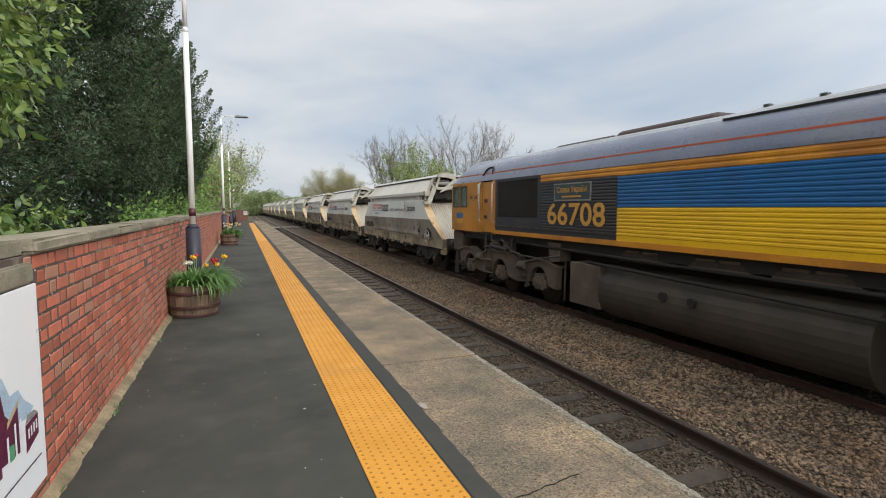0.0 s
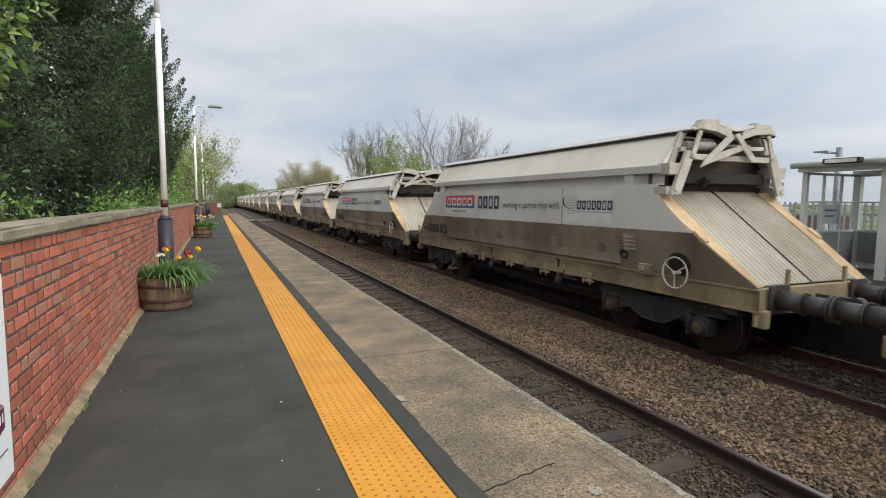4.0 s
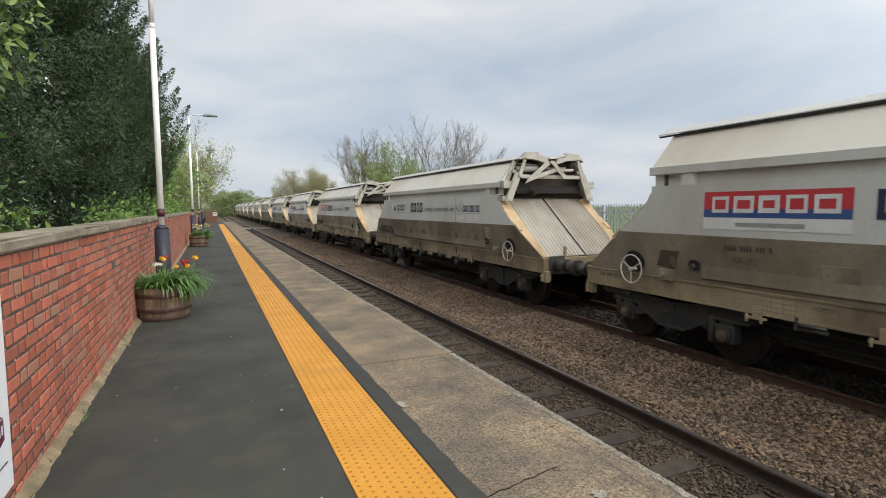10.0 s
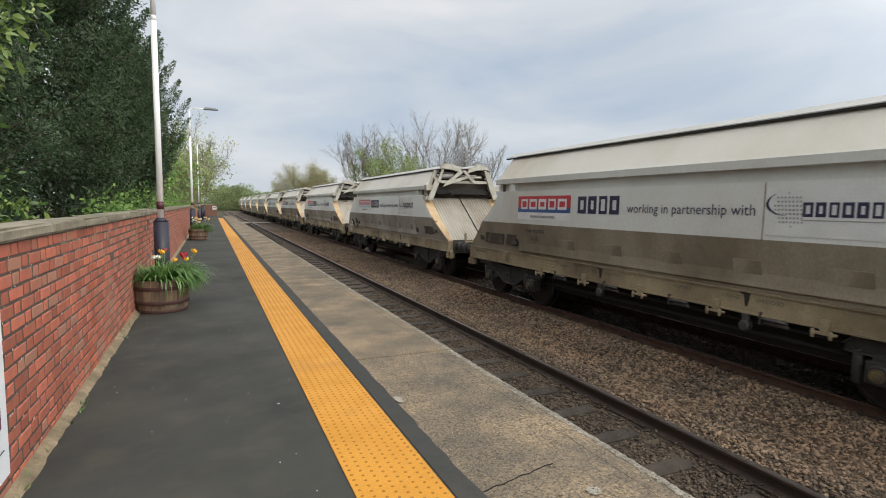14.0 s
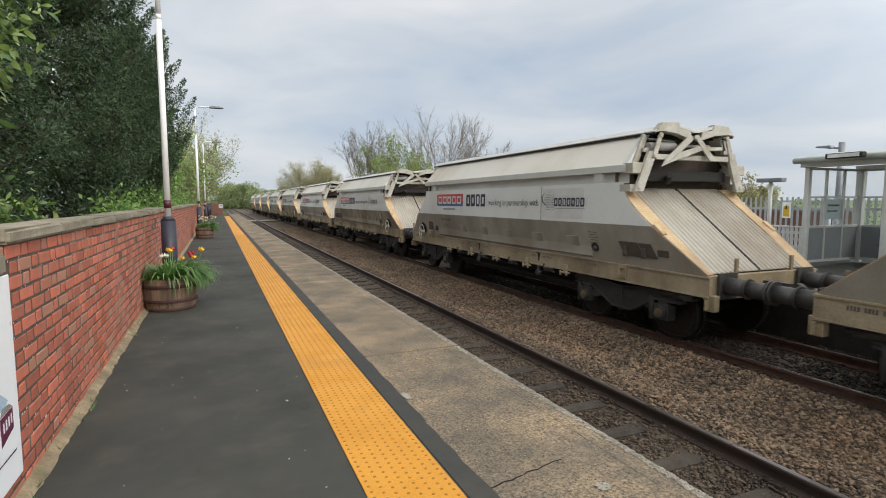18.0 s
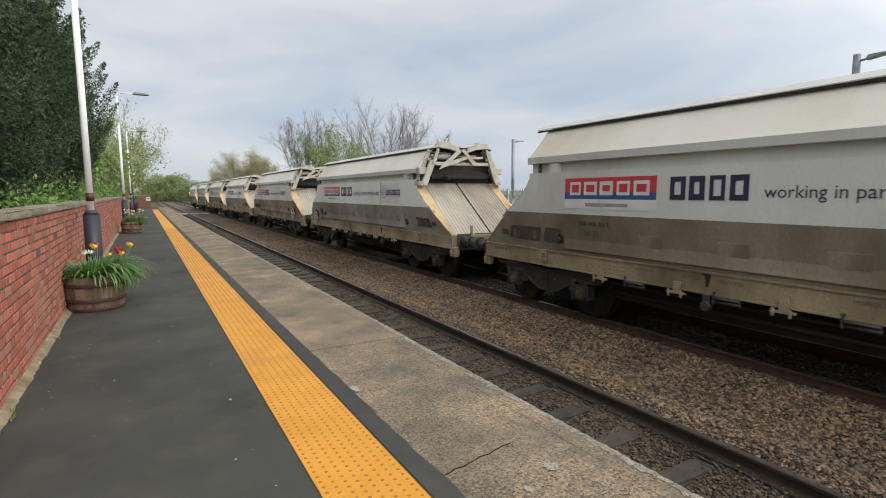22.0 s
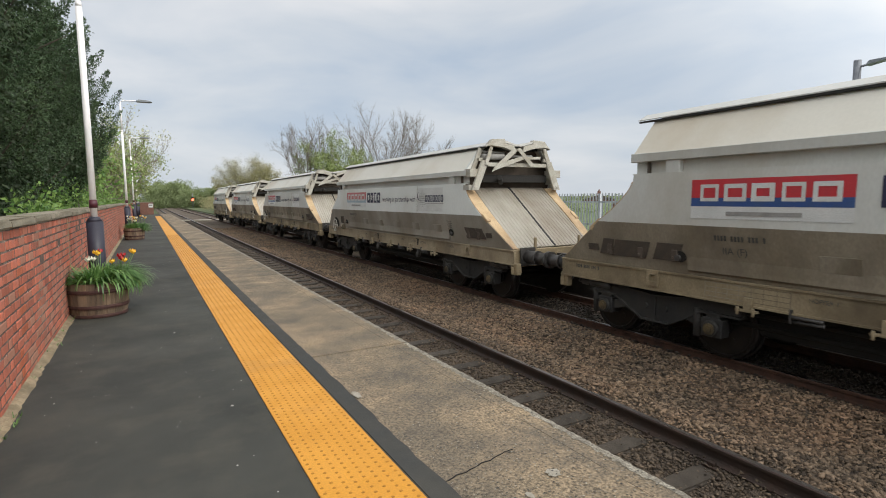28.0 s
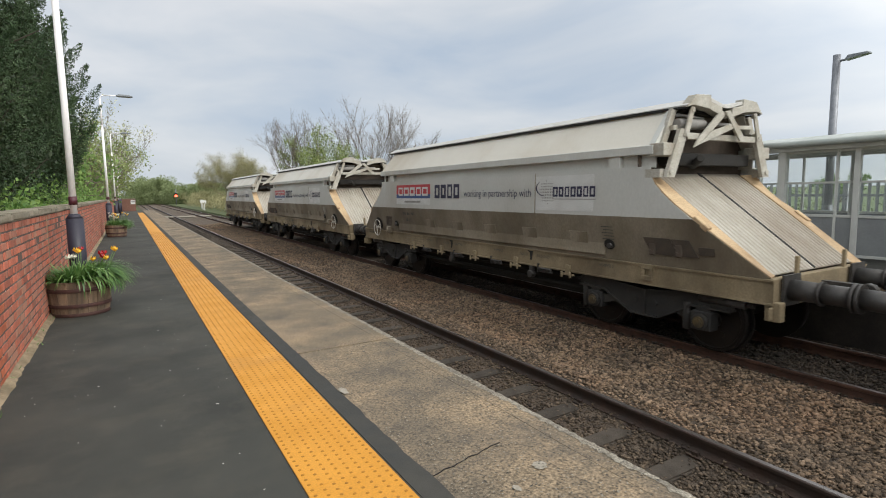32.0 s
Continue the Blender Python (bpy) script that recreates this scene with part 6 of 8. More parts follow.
    for yy, sc, dz in ((0.02, 1.0, 0.0), (-0.12, 1.0, 0.45), (-0.40, 1.0, 0.82), (-0.75, 1.0, 1.0), (-3.14, 1.0, 1.0)):
        ringsv.append([bm.verts.new((x, g(yy), 3.05 + (z - 3.05) * dz)) for x, z in SECTION])
    for p, q in zip(ringsv, ringsv[1:]):
        for k in range(len(SECTION) - 1):
            bm.faces.new((p[k], p[k + 1], q[k + 1], q[k])).smooth = True
    part("cab_roof", bm, L_ROOF, loco, "slate blue curved cab roof")
    part("cab_floor", built((box, (-1.25, min(g(-0.02), g(-3.1)), 1.56), (1.25, max(g(-0.02), g(-3.1)), 1.62))), L_UNDER, loco)
    # buffer beam, buffers, plough
    part("buffer_beam", built((box, (-1.25, min(g(0.02), g(-0.5)), 0.95), (1.25, max(g(0.02), g(-0.5)), 1.56)), bevel=0.02), L_UNDER, loco)
    for s in (-1, 1):
        bm = bmesh.new()
        tube(bm, (s * 0.87, g(0.0), 1.05), (s * 0.87, g(0.38), 1.05), 0.13, 0.12, 18)
        tube(bm, (s * 0.87, g(0.36), 1.05), (s * 0.87, g(0.55), 1.05), 0.1, 0.1, 16)
        tube(bm, (s * 0.87, g(0.53), 1.05), (s * 0.87, g(0.57), 1.05), 0.23, 0.22, 22)
        part("buffer", bm, M_STEEL, loco)
    part("obstacle_deflector", built((prism, [(g(0.05), 0.2), (g(-0.25), 0.2), (g(-0.35), 0.95), (g(-0.05), 0.95)], -1.2, 1.2, "x")), M_BLACK, loco, "grimy obstacle deflector")

# body between the cabs
BY0, BY1 = -LL + 3.14, -3.14
part("body_core", built((box, (-1.24, BY0, 1.62), (1.24, BY1, 3.04))), L_DARK, loco)
part("roof_shoulder", built((roof_shell, BY0, BY1, 0, 3), (roof_shell, BY0, BY1, 6, 9)), L_ROOF, loco, "slate blue roof shoulder")
# pale grey puts the sky's reflection into the roof colour
part("roof_top", built((roof_shell, BY0, BY1, 3, 6)), L_ROOFTOP, loco, "weathered slate roof")
for s in (-1, 1):
    def sb(y0, y1, z0, z1, out=0.0, t=0.05):
        return (box, (min(s * (HX + out), s * (HX - t)), min(y0, y1), z0), (max(s * (HX + out), s * (HX - t)), max(y0, y1), z1))
    # radiator or exhaust bay at the rear, ribbed number panel, flag panel
    part("grille_frame", built(sb(-3.14, -5.45, 1.80, 2.06), sb(-3.14, -3.26, 2.06, 3.0), sb(-5.32, -5.45, 2.06, 3.0), sb(-3.14, -5.45, 2.98, 3.05)), L_DARK, loco, "dark slate frame")
    bm = bmesh.new()
    for k in range(49):
        yy = -3.30 - k * 0.0415
        box(bm, (min(s * (HX - 0.012), s * (HX - 0.04)), yy - 0.026, 2.08), (max(s * (HX - 0.012), s * (HX - 0.04)), yy, 2.97))
    part("grille", bm, M_BLACK, loco, "black mesh grille with fine slats")
    part("footboard_line", built(sb(-3.14, -8.10, 1.80, 1.84, 0.02)), M_STEEL, loco, "grey ledge")
    part("solebar", built(sb(-3.14, -LL + 3.14, 1.60, 1.70, 0.012)), L_ORANGE, loco, "orange solebar edge")
    part("lower_sheet", built(sb(-3.14, -8.10, 1.70, 1.80)), L_DARK, loco)

    def ribs(y0, y1, z0, z1, n, material, name, label=""):
        bm = bmesh.new()
        st = (z1 - z0) / n
        pts = [(HX - 0.03, z0)]
        for k in range(n):
            z = z0 + st * k
            pts += [(HX - 0.006, z + 0.001), (HX + 0.004, z + st * 0.18), (HX + 0.004, z + st * 0.62), (HX - 0.006, z + st * 0.82)]
        pts += [(HX - 0.006, z1), (HX - 0.03, z1)]
        prism(bm, [(s * p, q) for p, q in pts], min(y0, y1), max(y0, y1), "y")
        return part(name, bm, material, loco, label)

    ribs(-5.45, -8.10, 1.84, 2.88, 17, L_DARK, "number_panel", "ribbed dark slate panel")
    ribs(-5.45, -8.10, 2.88, 3.04, 2, L_ORANGE, "orange_band")
    ribs(-8.10, -LL + 3.3, 2.87, 3.04, 2, L_ORANGE, "orange_band")
    ribs(-8.10, -LL + 3.3, 2.30, 2.87, 9, L_BLUE, "blue_panel", "ribbed blue panel")
    ribs(-8.10, -LL + 3.3, 1.79, 2.30, 8, L_YELLOW, "yellow_panel", "ribbed yellow panel")
    part("yellow_sill", built(sb(-8.10, -LL + 3.3, 1.70, 1.79)), L_YELLOW, loco)
    # name plate and running number
    pl = part("name_plate", built(sb(-6.06, -7.30, 2.47, 2.79, 0.014)), L_PLATE, loco, "dark cast plate with gilt words and a gilt bar")
    part("gilt_bar", built((box, (min(s * (HX + 0.014), s * (HX + 0.018)), -7.02, 2.515), (max(s * (HX + 0.014), s * (HX + 0.018)), -6.34, 2.55))), L_GOLD, pl)
    if s == -1:
        nm = part("plate_words", lettering("Слава Україні", 0.165, L_GOLD, "plate_words", 0.003), None, pl)
        nm.location = (-(HX + 0.018), -6.68, 2.67)
    part("plate_border", built(sb(-6.03, -7.33, 2.44, 2.47, 0.012), sb(-6.03, -7.33, 2.79, 2.815, 0.012), sb(-6.03, -6.06, 2.44, 2.815, 0.012), sb(-7.30, -7.33, 2.44, 2.815, 0.012)), M_TUBE, pl)
    part("red_line", built((bar, (s * 1.252, -0.5, 3.255), (s * 1.252, -LL + 0.5, 3.255), 0.012, 0.03)), L_LINE, loco, "thin red line along the roof shoulder")
    if s == -1:
        nm = part("running_number", lettering("66708", 0.64, L_GOLD, "running_number", 0.012), None, loco, "gilt running number")
        nm.location = (-(HX + 0.012), -6.77, 2.14)
        nm.scale = (1, 1.28, 1)
    # underframe gear
    part("tank_box", built((box, (min(s * 1.3, s * 0.7), -7.62, 0.32), (max(s * 1.3, s * 0.7), -6.62, 1.18)), bevel=0.02), L_UNDER, loco, "brown equipment box")
    part("hose", built((path_tube, [(s * 1.2, -3.3, 1.45), (s * 1.25, -3.9, 1.2), (s * 1.22, -4.4, 1.12), (s * 1.2, -5.2, 1.1), (s * 1.25, -6.2, 1.25)], 0.022)), M_STEEL, loco)
    part("air_pipe", built((path_tube, [(s * 1.25, -5.0, 1.42), (s * 1.25, -9.5, 1.36), (s * 1.2, -13, 1.34)], 0.028)), M_BLACK, loco)
    part("conduit", built((path_tube, [(s * 1.28, -7.2, 1.22), (s * 1.3, -9.4, 1.16), (s * 1.3, -12.6, 1.08), (s * 1.2, -13.2, 0.7)], 0.03)), M_BLACK, loco)
    for yy in (-8.6, -10.2, -11.6):
        part("air_reservoir", built((prism, [(yy - 0.6, 1.32), (yy + 0.6, 1.32), (yy + 0.45, 1.5), (yy - 0.45, 1.5)], s * 1.0 - 0.2, s * 1.0 + 0.2, "x"), (box, (s * 1.06 - 0.16, yy - 0.4, 1.48), (s * 1.06 + 0.16, yy - 0.03, 1.53)), (box, (s * 1.06 - 0.16, yy + 0.03, 1.48), (s * 1.06 + 0.16, yy + 0.4, 1.53)), bevel=0.02), L_UNDER, loco)
half = [(0.95, 0.2)] + [(0.95 + 0.39 * math.sin(q), 0.70 - 0.50 * math.cos(q)) for q in (math.radians(14 * k) for k in range(1, 12))] + [(1.0, 1.2)]
tank = half + [(-x, z) for x, z in reversed(half)]
tk = part("fuel_tank", built((prism, tank, -12.35, -7.62, "y")), L_TANK, loco, "grimy rounded fuel tank")
for s in (-1, 1):
    for yy in (-9.3, -9.9):
        part("filler", built((tube, (s * 1.3, yy, 0.85), (s * 1.37, yy, 0.85), 0.07, 0.07, 14), (ring, (s * 1.36, yy, 0.85), 0.07, 0.015, "x", 16, 5)), M_BLACK, tk)
part("underframe", built((box, (-1.2, -LL + 0.5, 1.40), (1.2, -0.5, 1.62)), (box, (-0.8, -LL + 1, 0.9), (0.8, -1, 1.42))), M_BLACK, loco)
# roof furniture
part("exhaust_hood", built((prism, [(-0.62, 3.66), (0.62, 3.66), (0.5, 3.80), (-0.5, 3.80)], -6.9, -4.8, "y"), (prism, [(-0.75, 3.62), (0.75, 3.62), (0.62, 3.82), (-0.62, 3.82)], -9.6, -7.2, "y"), bevel=0.06), L_SOOT, loco, "sooty roof hood")
part("roof_hatch", built((prism, [(-0.96, 3.56), (0.96, 3.56), (0.9, 3.64), (0.55, 3.76), (-0.55, 3.76), (-0.9, 3.64)], -12.4, -10.0, "y"), (prism, [(-0.96, 3.56), (0.96, 3.56), (0.9, 3.64), (0.55, 3.76), (-0.55, 3.76), (-0.9, 3.64)], -15.0, -12.46, "y"), bevel=0.02), L_ROOFTOP, loco, "grey bolted roof hatch")
part("hatch_edge", built((bar, (-0.965, -15.0, 3.60), (-0.965, -10.0, 3.60), 0.02, 0.035)), M_BLACK, loco, "dark edge of the roof hatch")
for yy in (-10.4, -11.2, -12.0, -12.9, -13.7):
    part("hatch_bolt", built((box, (-0.6, yy - 0.05, 3.74), (-0.5, yy + 0.05, 3.79)), bevel=0.01), M_STEEL, loco)
bm = bmesh.new()
path_tube(bm, [(-1.27, -2.28, 3.2), (-1.23, -2.36, 3.34), (-1.17, -2.46, 3.42), (-1.17, -2.72, 3.42), (-1.23, -2.80, 3.34), (-1.265, -2.86, 3.22)], 0.022)
part("gutter_arch", bm, M_BLACK, loco, "black rain gutter above the door")


def loco_frame(bm, s):
    """Cast side frame: a deep beam arched over each axlebox."""
    low = []
    for k in range(56):
        y = 2.75 - 0.1 * k
        q = min((abs(y - a), a) for a in (-2.0, 0.0, 2.0))[0]
        low.append((y, 0.50 + math.sqrt(0.42 ** 2 - q ** 2) if q < 0.42 else 0.50 + 0.05 * math.cos(y * 3.1)))
    top = [(-2.80, 0.98), (-2.5, 1.08), (-2.0, 1.12), (-1.5, 1.0), (-1.1, 0.98), (-0.7, 1.14), (0.7, 1.14), (1.1, 0.98), (1.5, 1.0), (2.0, 1.12), (2.5, 1.08), (2.80, 0.98)]
    prism(bm, top + low, s * 1.13 - 0.07, s * 1.13 + 0.07, "x")
    for a, b in zip(top, top[1:]):
        prism(bm, [(a[0], a[1] - 0.03), (b[0], b[1] - 0.03), (b[0], b[1] + 0.01), (a[0], a[1] + 0.01)], s * 1.13 - 0.12, s * 1.13 + 0.12, "x")


def loco_bogie(cy, d):
    b_ = new("bogie")
    b_.parent = loco
    b_.location = (0, cy, 0)
    for s in (-1, 1):
        part("bogie_frame", built((loco_frame, s)), L_UNDER, b_, "brown dusty cast bogie frame")
        for q in (-2.0, 0.0, 2.0):
            part("axlebox", built((box, (s * 1.08 - 0.12, q - 0.19, 0.36), (s * 1.08 + 0.12, q + 0.19, 0.74)), (tube, (s * 1.08, q, 0.53), (s * 1.08 + s * 0.16, q, 0.53), 0.16, 0.15, 18), (tube, (s * 1.08 + s * 0.15, q, 0.53), (s * 1.08 + s * 0.19, q, 0.53), 0.09, 0.08, 14), (box, (s * 1.13 - 0.06, q - 0.30, 0.42), (s * 1.13 + 0.06, q - 0.2, 0.62)), (box, (s * 1.13 - 0.06, q + 0.2, 0.42), (s * 1.13 + 0.06, q + 0.30, 0.62)), bevel=0.02), L_UNDER, b_)
            part("brake_hanger", built((bar, (s * 1.16, q + 0.50, 0.92), (s * 1.16, q + 0.56, 0.36), 0.06, 0.10), (tube, (s * 1.08, q + 0.54, 0.40), (s * 1.24, q + 0.54, 0.40), 0.05, 0.05, 10), (bar, (s * 1.22, q + 0.48, 0.62), (s * 1.22, q + 0.84, 0.58), 0.05, 0.08)), M_BOGIE, b_)
        for q in (-1.25, 1.25):
            part("brake_cylinder", built((tube, (s * 1.22, q - 0.22, 0.88), (s * 1.22, q + 0.12, 0.86), 0.11, 0.11, 14), (tube, (s * 1.22, q + 0.12, 0.86), (s * 1.22, q + 0.36, 0.80), 0.03, 0.03, 8), (box, (s * 1.14 - 0.05, q - 0.26, 0.74), (s * 1.14 + 0.09, q - 0.20, 1.0)), bevel=0.01), L_UNDER, b_)
        part("damper", built((tube, (s * 1.24, -0.52, 1.20), (s * 1.24, 0.5, 1.26), 0.05), (bar, (s * 1.2, 0.85, 1.1), (s * 1.2, 0.85, 1.5), 0.09), (bar, (s * 1.2, -0.75, 1.1), (s * 1.2, -0.75, 1.5), 0.12)), M_BOGIE, b_)
        part("rubber_spring", built(*[(tube, (s * 1.1, q, 1.14 + 0.055 * j), (s * 1.1, q, 1.18 + 0.055 * j), 0.17, 0.17, 16) for q in (-0.35, 0.35) for j in range(5)]), L_UNDER, b_, "dusty stacked rubber spring")
        for q in (-1, 1):
            part("sand_box", built((prism, [(q * 2.55, 1.08), (q * 2.95, 1.12), (q * 2.95, 1.52), (q * 2.45, 1.52)], s * 1.08 - 0.16, s * 1.08 + 0.16, "x"), (tube, (s * 1.05, q * 2.9, 1.12), (s * 0.95, q * 2.72, 0.2), 0.025, 0.025, 8), bevel=0.02), L_UNDER, b_)
    part("bogie_core", built((box, (-0.95, -2.4, 0.55), (0.95, 2.4, 0.95))), M_BLACK, b_)
    for q in (-2.0, 0.0, 2.0):
        wheelset(b_, q, 0.53)


loco_bogie(-3.2, -1)
loco_bogie(-LL + 3.2, 1)

# ---- foliage helpers ----
def leaf_cloud(name, centres, normals, size, material, rngs, ratio=0.55, fold=0.25, droop=0.0, jitter=0.9, oval=False):
    """Many small folded leaves (two triangles each) joined into one mesh."""
    n = len(centres)
    s = rngs.uniform(size * 0.6, size * 1.3, n)[:, None]
    d = rngs.normal(size=(n, 3)) * jitter + normals
    d[:, 2] -= droop
    d /= np.linalg.norm(d, axis=1, keepdims=True)
    o = rngs.normal(size=(n, 3))
    w = np.cross(d, o)
    w /= np.linalg.norm(w, axis=1, keepdims=True) + 1e-9
    u = np.cross(w, d)
    a = centres
    b = centres + d * s
    mid = centres + d * s * 0.5
    l = mid + w * s * ratio * 0.5 + u * s * fold * 0.3
    r = mid - w * s * ratio * 0.5 + u * s * fold * 0.3
    if oval:
        side, lift = w * s * ratio * 0.5, u * s * fold * 0.3
        cols = [a, centres + d * s * 0.3 + side * 0.9 + lift, centres + d * s * 0.68 + side * 0.85 + lift * 0.7, b - u * s * fold * 0.25, centres + d * s * 0.68 - side * 0.85 + lift * 0.7, centres + d * s * 0.3 - side * 0.9 + lift]
        tri = [(0, 1, 5), (1, 2, 5), (2, 4, 5), (2, 3, 4)]
    else:
        cols = [a, l, b, r]
        tri = [(0, 1, 2), (0, 2, 3)]
    v = np.stack(cols, 1).reshape(-1, 3)
    k = len(cols) * np.arange(n)[:, None]
    f = np.concatenate([k + np.array([t]) for t in tri], 1).reshape(-1, 3)
    me = bpy.data.meshes.new(name)
    me.vertices.add(len(v))
    me.vertices.foreach_set("co", v.ravel())
    me.loops.add(f.size)
    me.loops.foreach_set("vertex_index", f.ravel().astype(np.int32))
    me.polygons.add(len(f))
    me.polygons.foreach_set("loop_start", np.arange(0, f.size, 3, dtype=np.int32))
    me.update()
    me.materials.append(material)
    return me


def clump_points(rngs, blobs, per, shell=0.35, squash=1.0):
    """Points in the outer shell of many small blobs, with outward normals. blobs: rows of x, y, z, r."""
    c, nn = [], []
    for x, y, z, r in blobs:
        k = max(3, int(per * r * r))
        d = rngs.normal(size=(k, 3))
        d /= np.linalg.norm(d, axis=1, keepdims=True)
        rad = r * (1 - shell * rngs.random(k) ** 1.5)[:, None]
        p = d * rad
        p[:, 2] *= squash
        c.append(p + np.array([x, y, z]))
        nn.append(d)
    return np.concatenate(c), np.concatenate(nn)


def tree_thing(name, label, bm, crown, at=None):
    t = thing(name, label, "tree")
    part("trunk", bm, M_BARK, t)
    for nm, me in crown:
        part(nm, me, None, t)
    return t


# ---- dark conifers behind the wall ----
rngs = np.random.default_rng(21)


def envelope(z, h, top=1.9, foot=0.62):
    """Share of the full radius that the crown keeps at height z."""
    return max(0.10, 1 - (z / h) ** top) ** 0.62 * min(1.0, foot + (1 - foot) * z / 2.8)


def conifer(cx, cy, rx, ry, h, seed, boughs=150, lean=0.0, label="tall dark evergreen tree overhanging the brick wall", per=1350, foot=0.5, size=0.055, sweep=1.0, plumes=0):
    """A dense evergreen: boughs that sag and sweep up again, each a pointed mass of fine sprays, with dark gaps between."""
    r_ = np.random.default_rng(seed)
    cs, ns, hearts = [], [], []
    bm = bmesh.new()
    tube(bm, (cx, cy, -0.2), (cx + lean, cy, h * 0.9), 0.28, 0.04, 10)
    for i in range(boughs):
        z = 1.5 + (h - 1.6) * r_.random() ** 0.85
        # fuller towards the open side over the platform
        a = r_.normal() * 1.0 - 0.55 if i % 6 else r_.uniform(0, 2 * math.pi)
        f = envelope(z, h, 1.9, foot) * (0.78 + 0.32 * r_.random() ** 1.8)
        out = np.array([rx * math.cos(a), ry * math.sin(a), 0.0]) * f
        side = np.array([-math.sin(a), math.cos(a), 0.0])
        base = np.array([cx + lean * z / h, cy, z - 0.25])
        sag, lift = r_.uniform(0.15, 0.45), r_.uniform(0.35, 1.15) * sweep
        wide, thick = r_.uniform(0.36, 0.62), r_.uniform(0.20, 0.36)
        nb_ = 15
        s_ = np.sort(0.40 + 0.62 * r_.random(nb_) ** 0.8)
        taper = np.clip((1.04 - s_) / 0.42, 0.0, 1.0) ** 0.7
        c_ = base + np.outer(s_, out) + np.outer(r_.normal(size=nb_) * 0.55 * wide * taper, side)
        c_[:, 2] += -sag * np.sin(np.pi * s_) + lift * s_ ** 3 + r_.normal(size=nb_) * 0.5 * thick * taper
        rad = 0.08 + 0.26 / sweep ** 0.5 * taper * r_.uniform(0.7, 1.25, nb_)
        hearts += [(*q, w_ * 0.58) for q, w_ in zip(c_, rad)]
        m = int(per * (0.7 + 0.6 * r_.random()))
        k_ = r_.choice(nb_, m, p=rad ** 2 / (rad ** 2).sum())
        o_ = r_.normal(size=(m, 3))
        o_ /= np.linalg.norm(o_, axis=1, keepdims=True)
        d = out / (np.linalg.norm(out) + 1e-6)
        # each bunch is drawn out to a point along its bough
        p = c_[k_] + o_ * (rad[k_] * (0.80 + 0.26 * r_.random(m)))[:, None] * np.array([1, 1, 0.85]) + np.outer((r_.random(m) ** 3) * 0.16, d + np.array([0, 0, 0.5]))
        cs.append(p)
        ns.append(o_ * 1.0 + d * 0.45 + np.array([0, 0, 0.15]))
        tip = base + out * 0.95
        tube(bm, tuple(base + out * 0.05), tuple(base + out * 0.5 + np.array([0, 0, -sag])), 0.045, 0.025, 5, False)
        tube(bm, tuple(base + out * 0.5 + np.array([0, 0, -sag])), (tip[0], tip[1], tip[2] + lift * 0.8), 0.025, 0.008, 4, False)
    for i in range(plumes):
        # upright pointed leaders that stand out of the crown
        z = 2.2 + (h - 3.0) * (i + 0.5) / plumes
        a = r_.normal() * 0.65 - 0.25
        f = envelope(z, h, 1.9, foot) * 0.80
        d = np.array([math.cos(a) * 0.55, math.sin(a) * 0.45, 0.9])
        d /= np.linalg.norm(d)
        base = np.array([cx + lean * z / h + rx * f * math.cos(a), cy + ry * f * math.sin(a), z - 0.3])
        ln_, r0, m = r_.uniform(0.9, 1.7), r_.uniform(0.17, 0.27), int(per * 0.75)
        s_ = r_.random(m) ** 1.2
        o_ = r_.normal(size=(m, 3))
        o_ /= np.linalg.norm(o_, axis=1, keepdims=True)
        lump = 0.75 + 0.35 * np.sin(s_ * 17 + i + 2.0 * np.arctan2(o_[:, 1], o_[:, 0]))
        cs.append(base + np.outer(s_ * ln_, d) + o_ * (r0 * (1 - s_) ** 0.7 * lump + 0.012)[:, None])
        ns.append(o_ * 0.7 + d * 0.8)
        hearts += [(*(base + d * ln_ * q), r0 * (1 - q) * 0.7 + 0.02) for q in (0.05, 0.2, 0.35, 0.5, 0.65)]
    me = leaf_cloud("crown", np.concatenate(cs), np.concatenate(ns), size, M_YEW, r_, 0.42, 0.5, 0.1, 0.5)
    # dark leaves inside the crown paint the shade between the boughs
    core = []
    for i in range(165):
        z = 0.5 + 2.4 * r_.random() if i >= 120 else 0.9 + (h - 1.6) * r_.random()
        f = envelope(z, h, 1.9, foot) * 0.58 * r_.random() ** 0.4
        a = r_.uniform(0, 2 * math.pi)
        core.append((cx + lean * z / h + rx * f * math.cos(a), cy + ry * f * math.sin(a), z, 0.8))
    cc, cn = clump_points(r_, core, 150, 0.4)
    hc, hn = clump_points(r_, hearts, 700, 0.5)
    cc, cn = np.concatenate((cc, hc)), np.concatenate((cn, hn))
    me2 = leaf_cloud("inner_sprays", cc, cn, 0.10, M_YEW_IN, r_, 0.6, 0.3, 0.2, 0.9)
    return tree_thing("conifer", label, bm, (("crown", me), ("inner_sprays", me2)))


conifer(-4.5, 8.6, 3.0, 3.2, 10.5, 31, 140, per=2100, size=0.045, plumes=6)
conifer(-3.75, 13.4, 3.0, 3.4, 10.0, 32, 130, per=1450, size=0.055, sweep=1.1, plumes=12)
conifer(-3.2, 18.6, 2.30, 2.6, 6.4, 33, 100, 0.6, per=1200, foot=0.08, size=0.055, sweep=1.3, plumes=18)

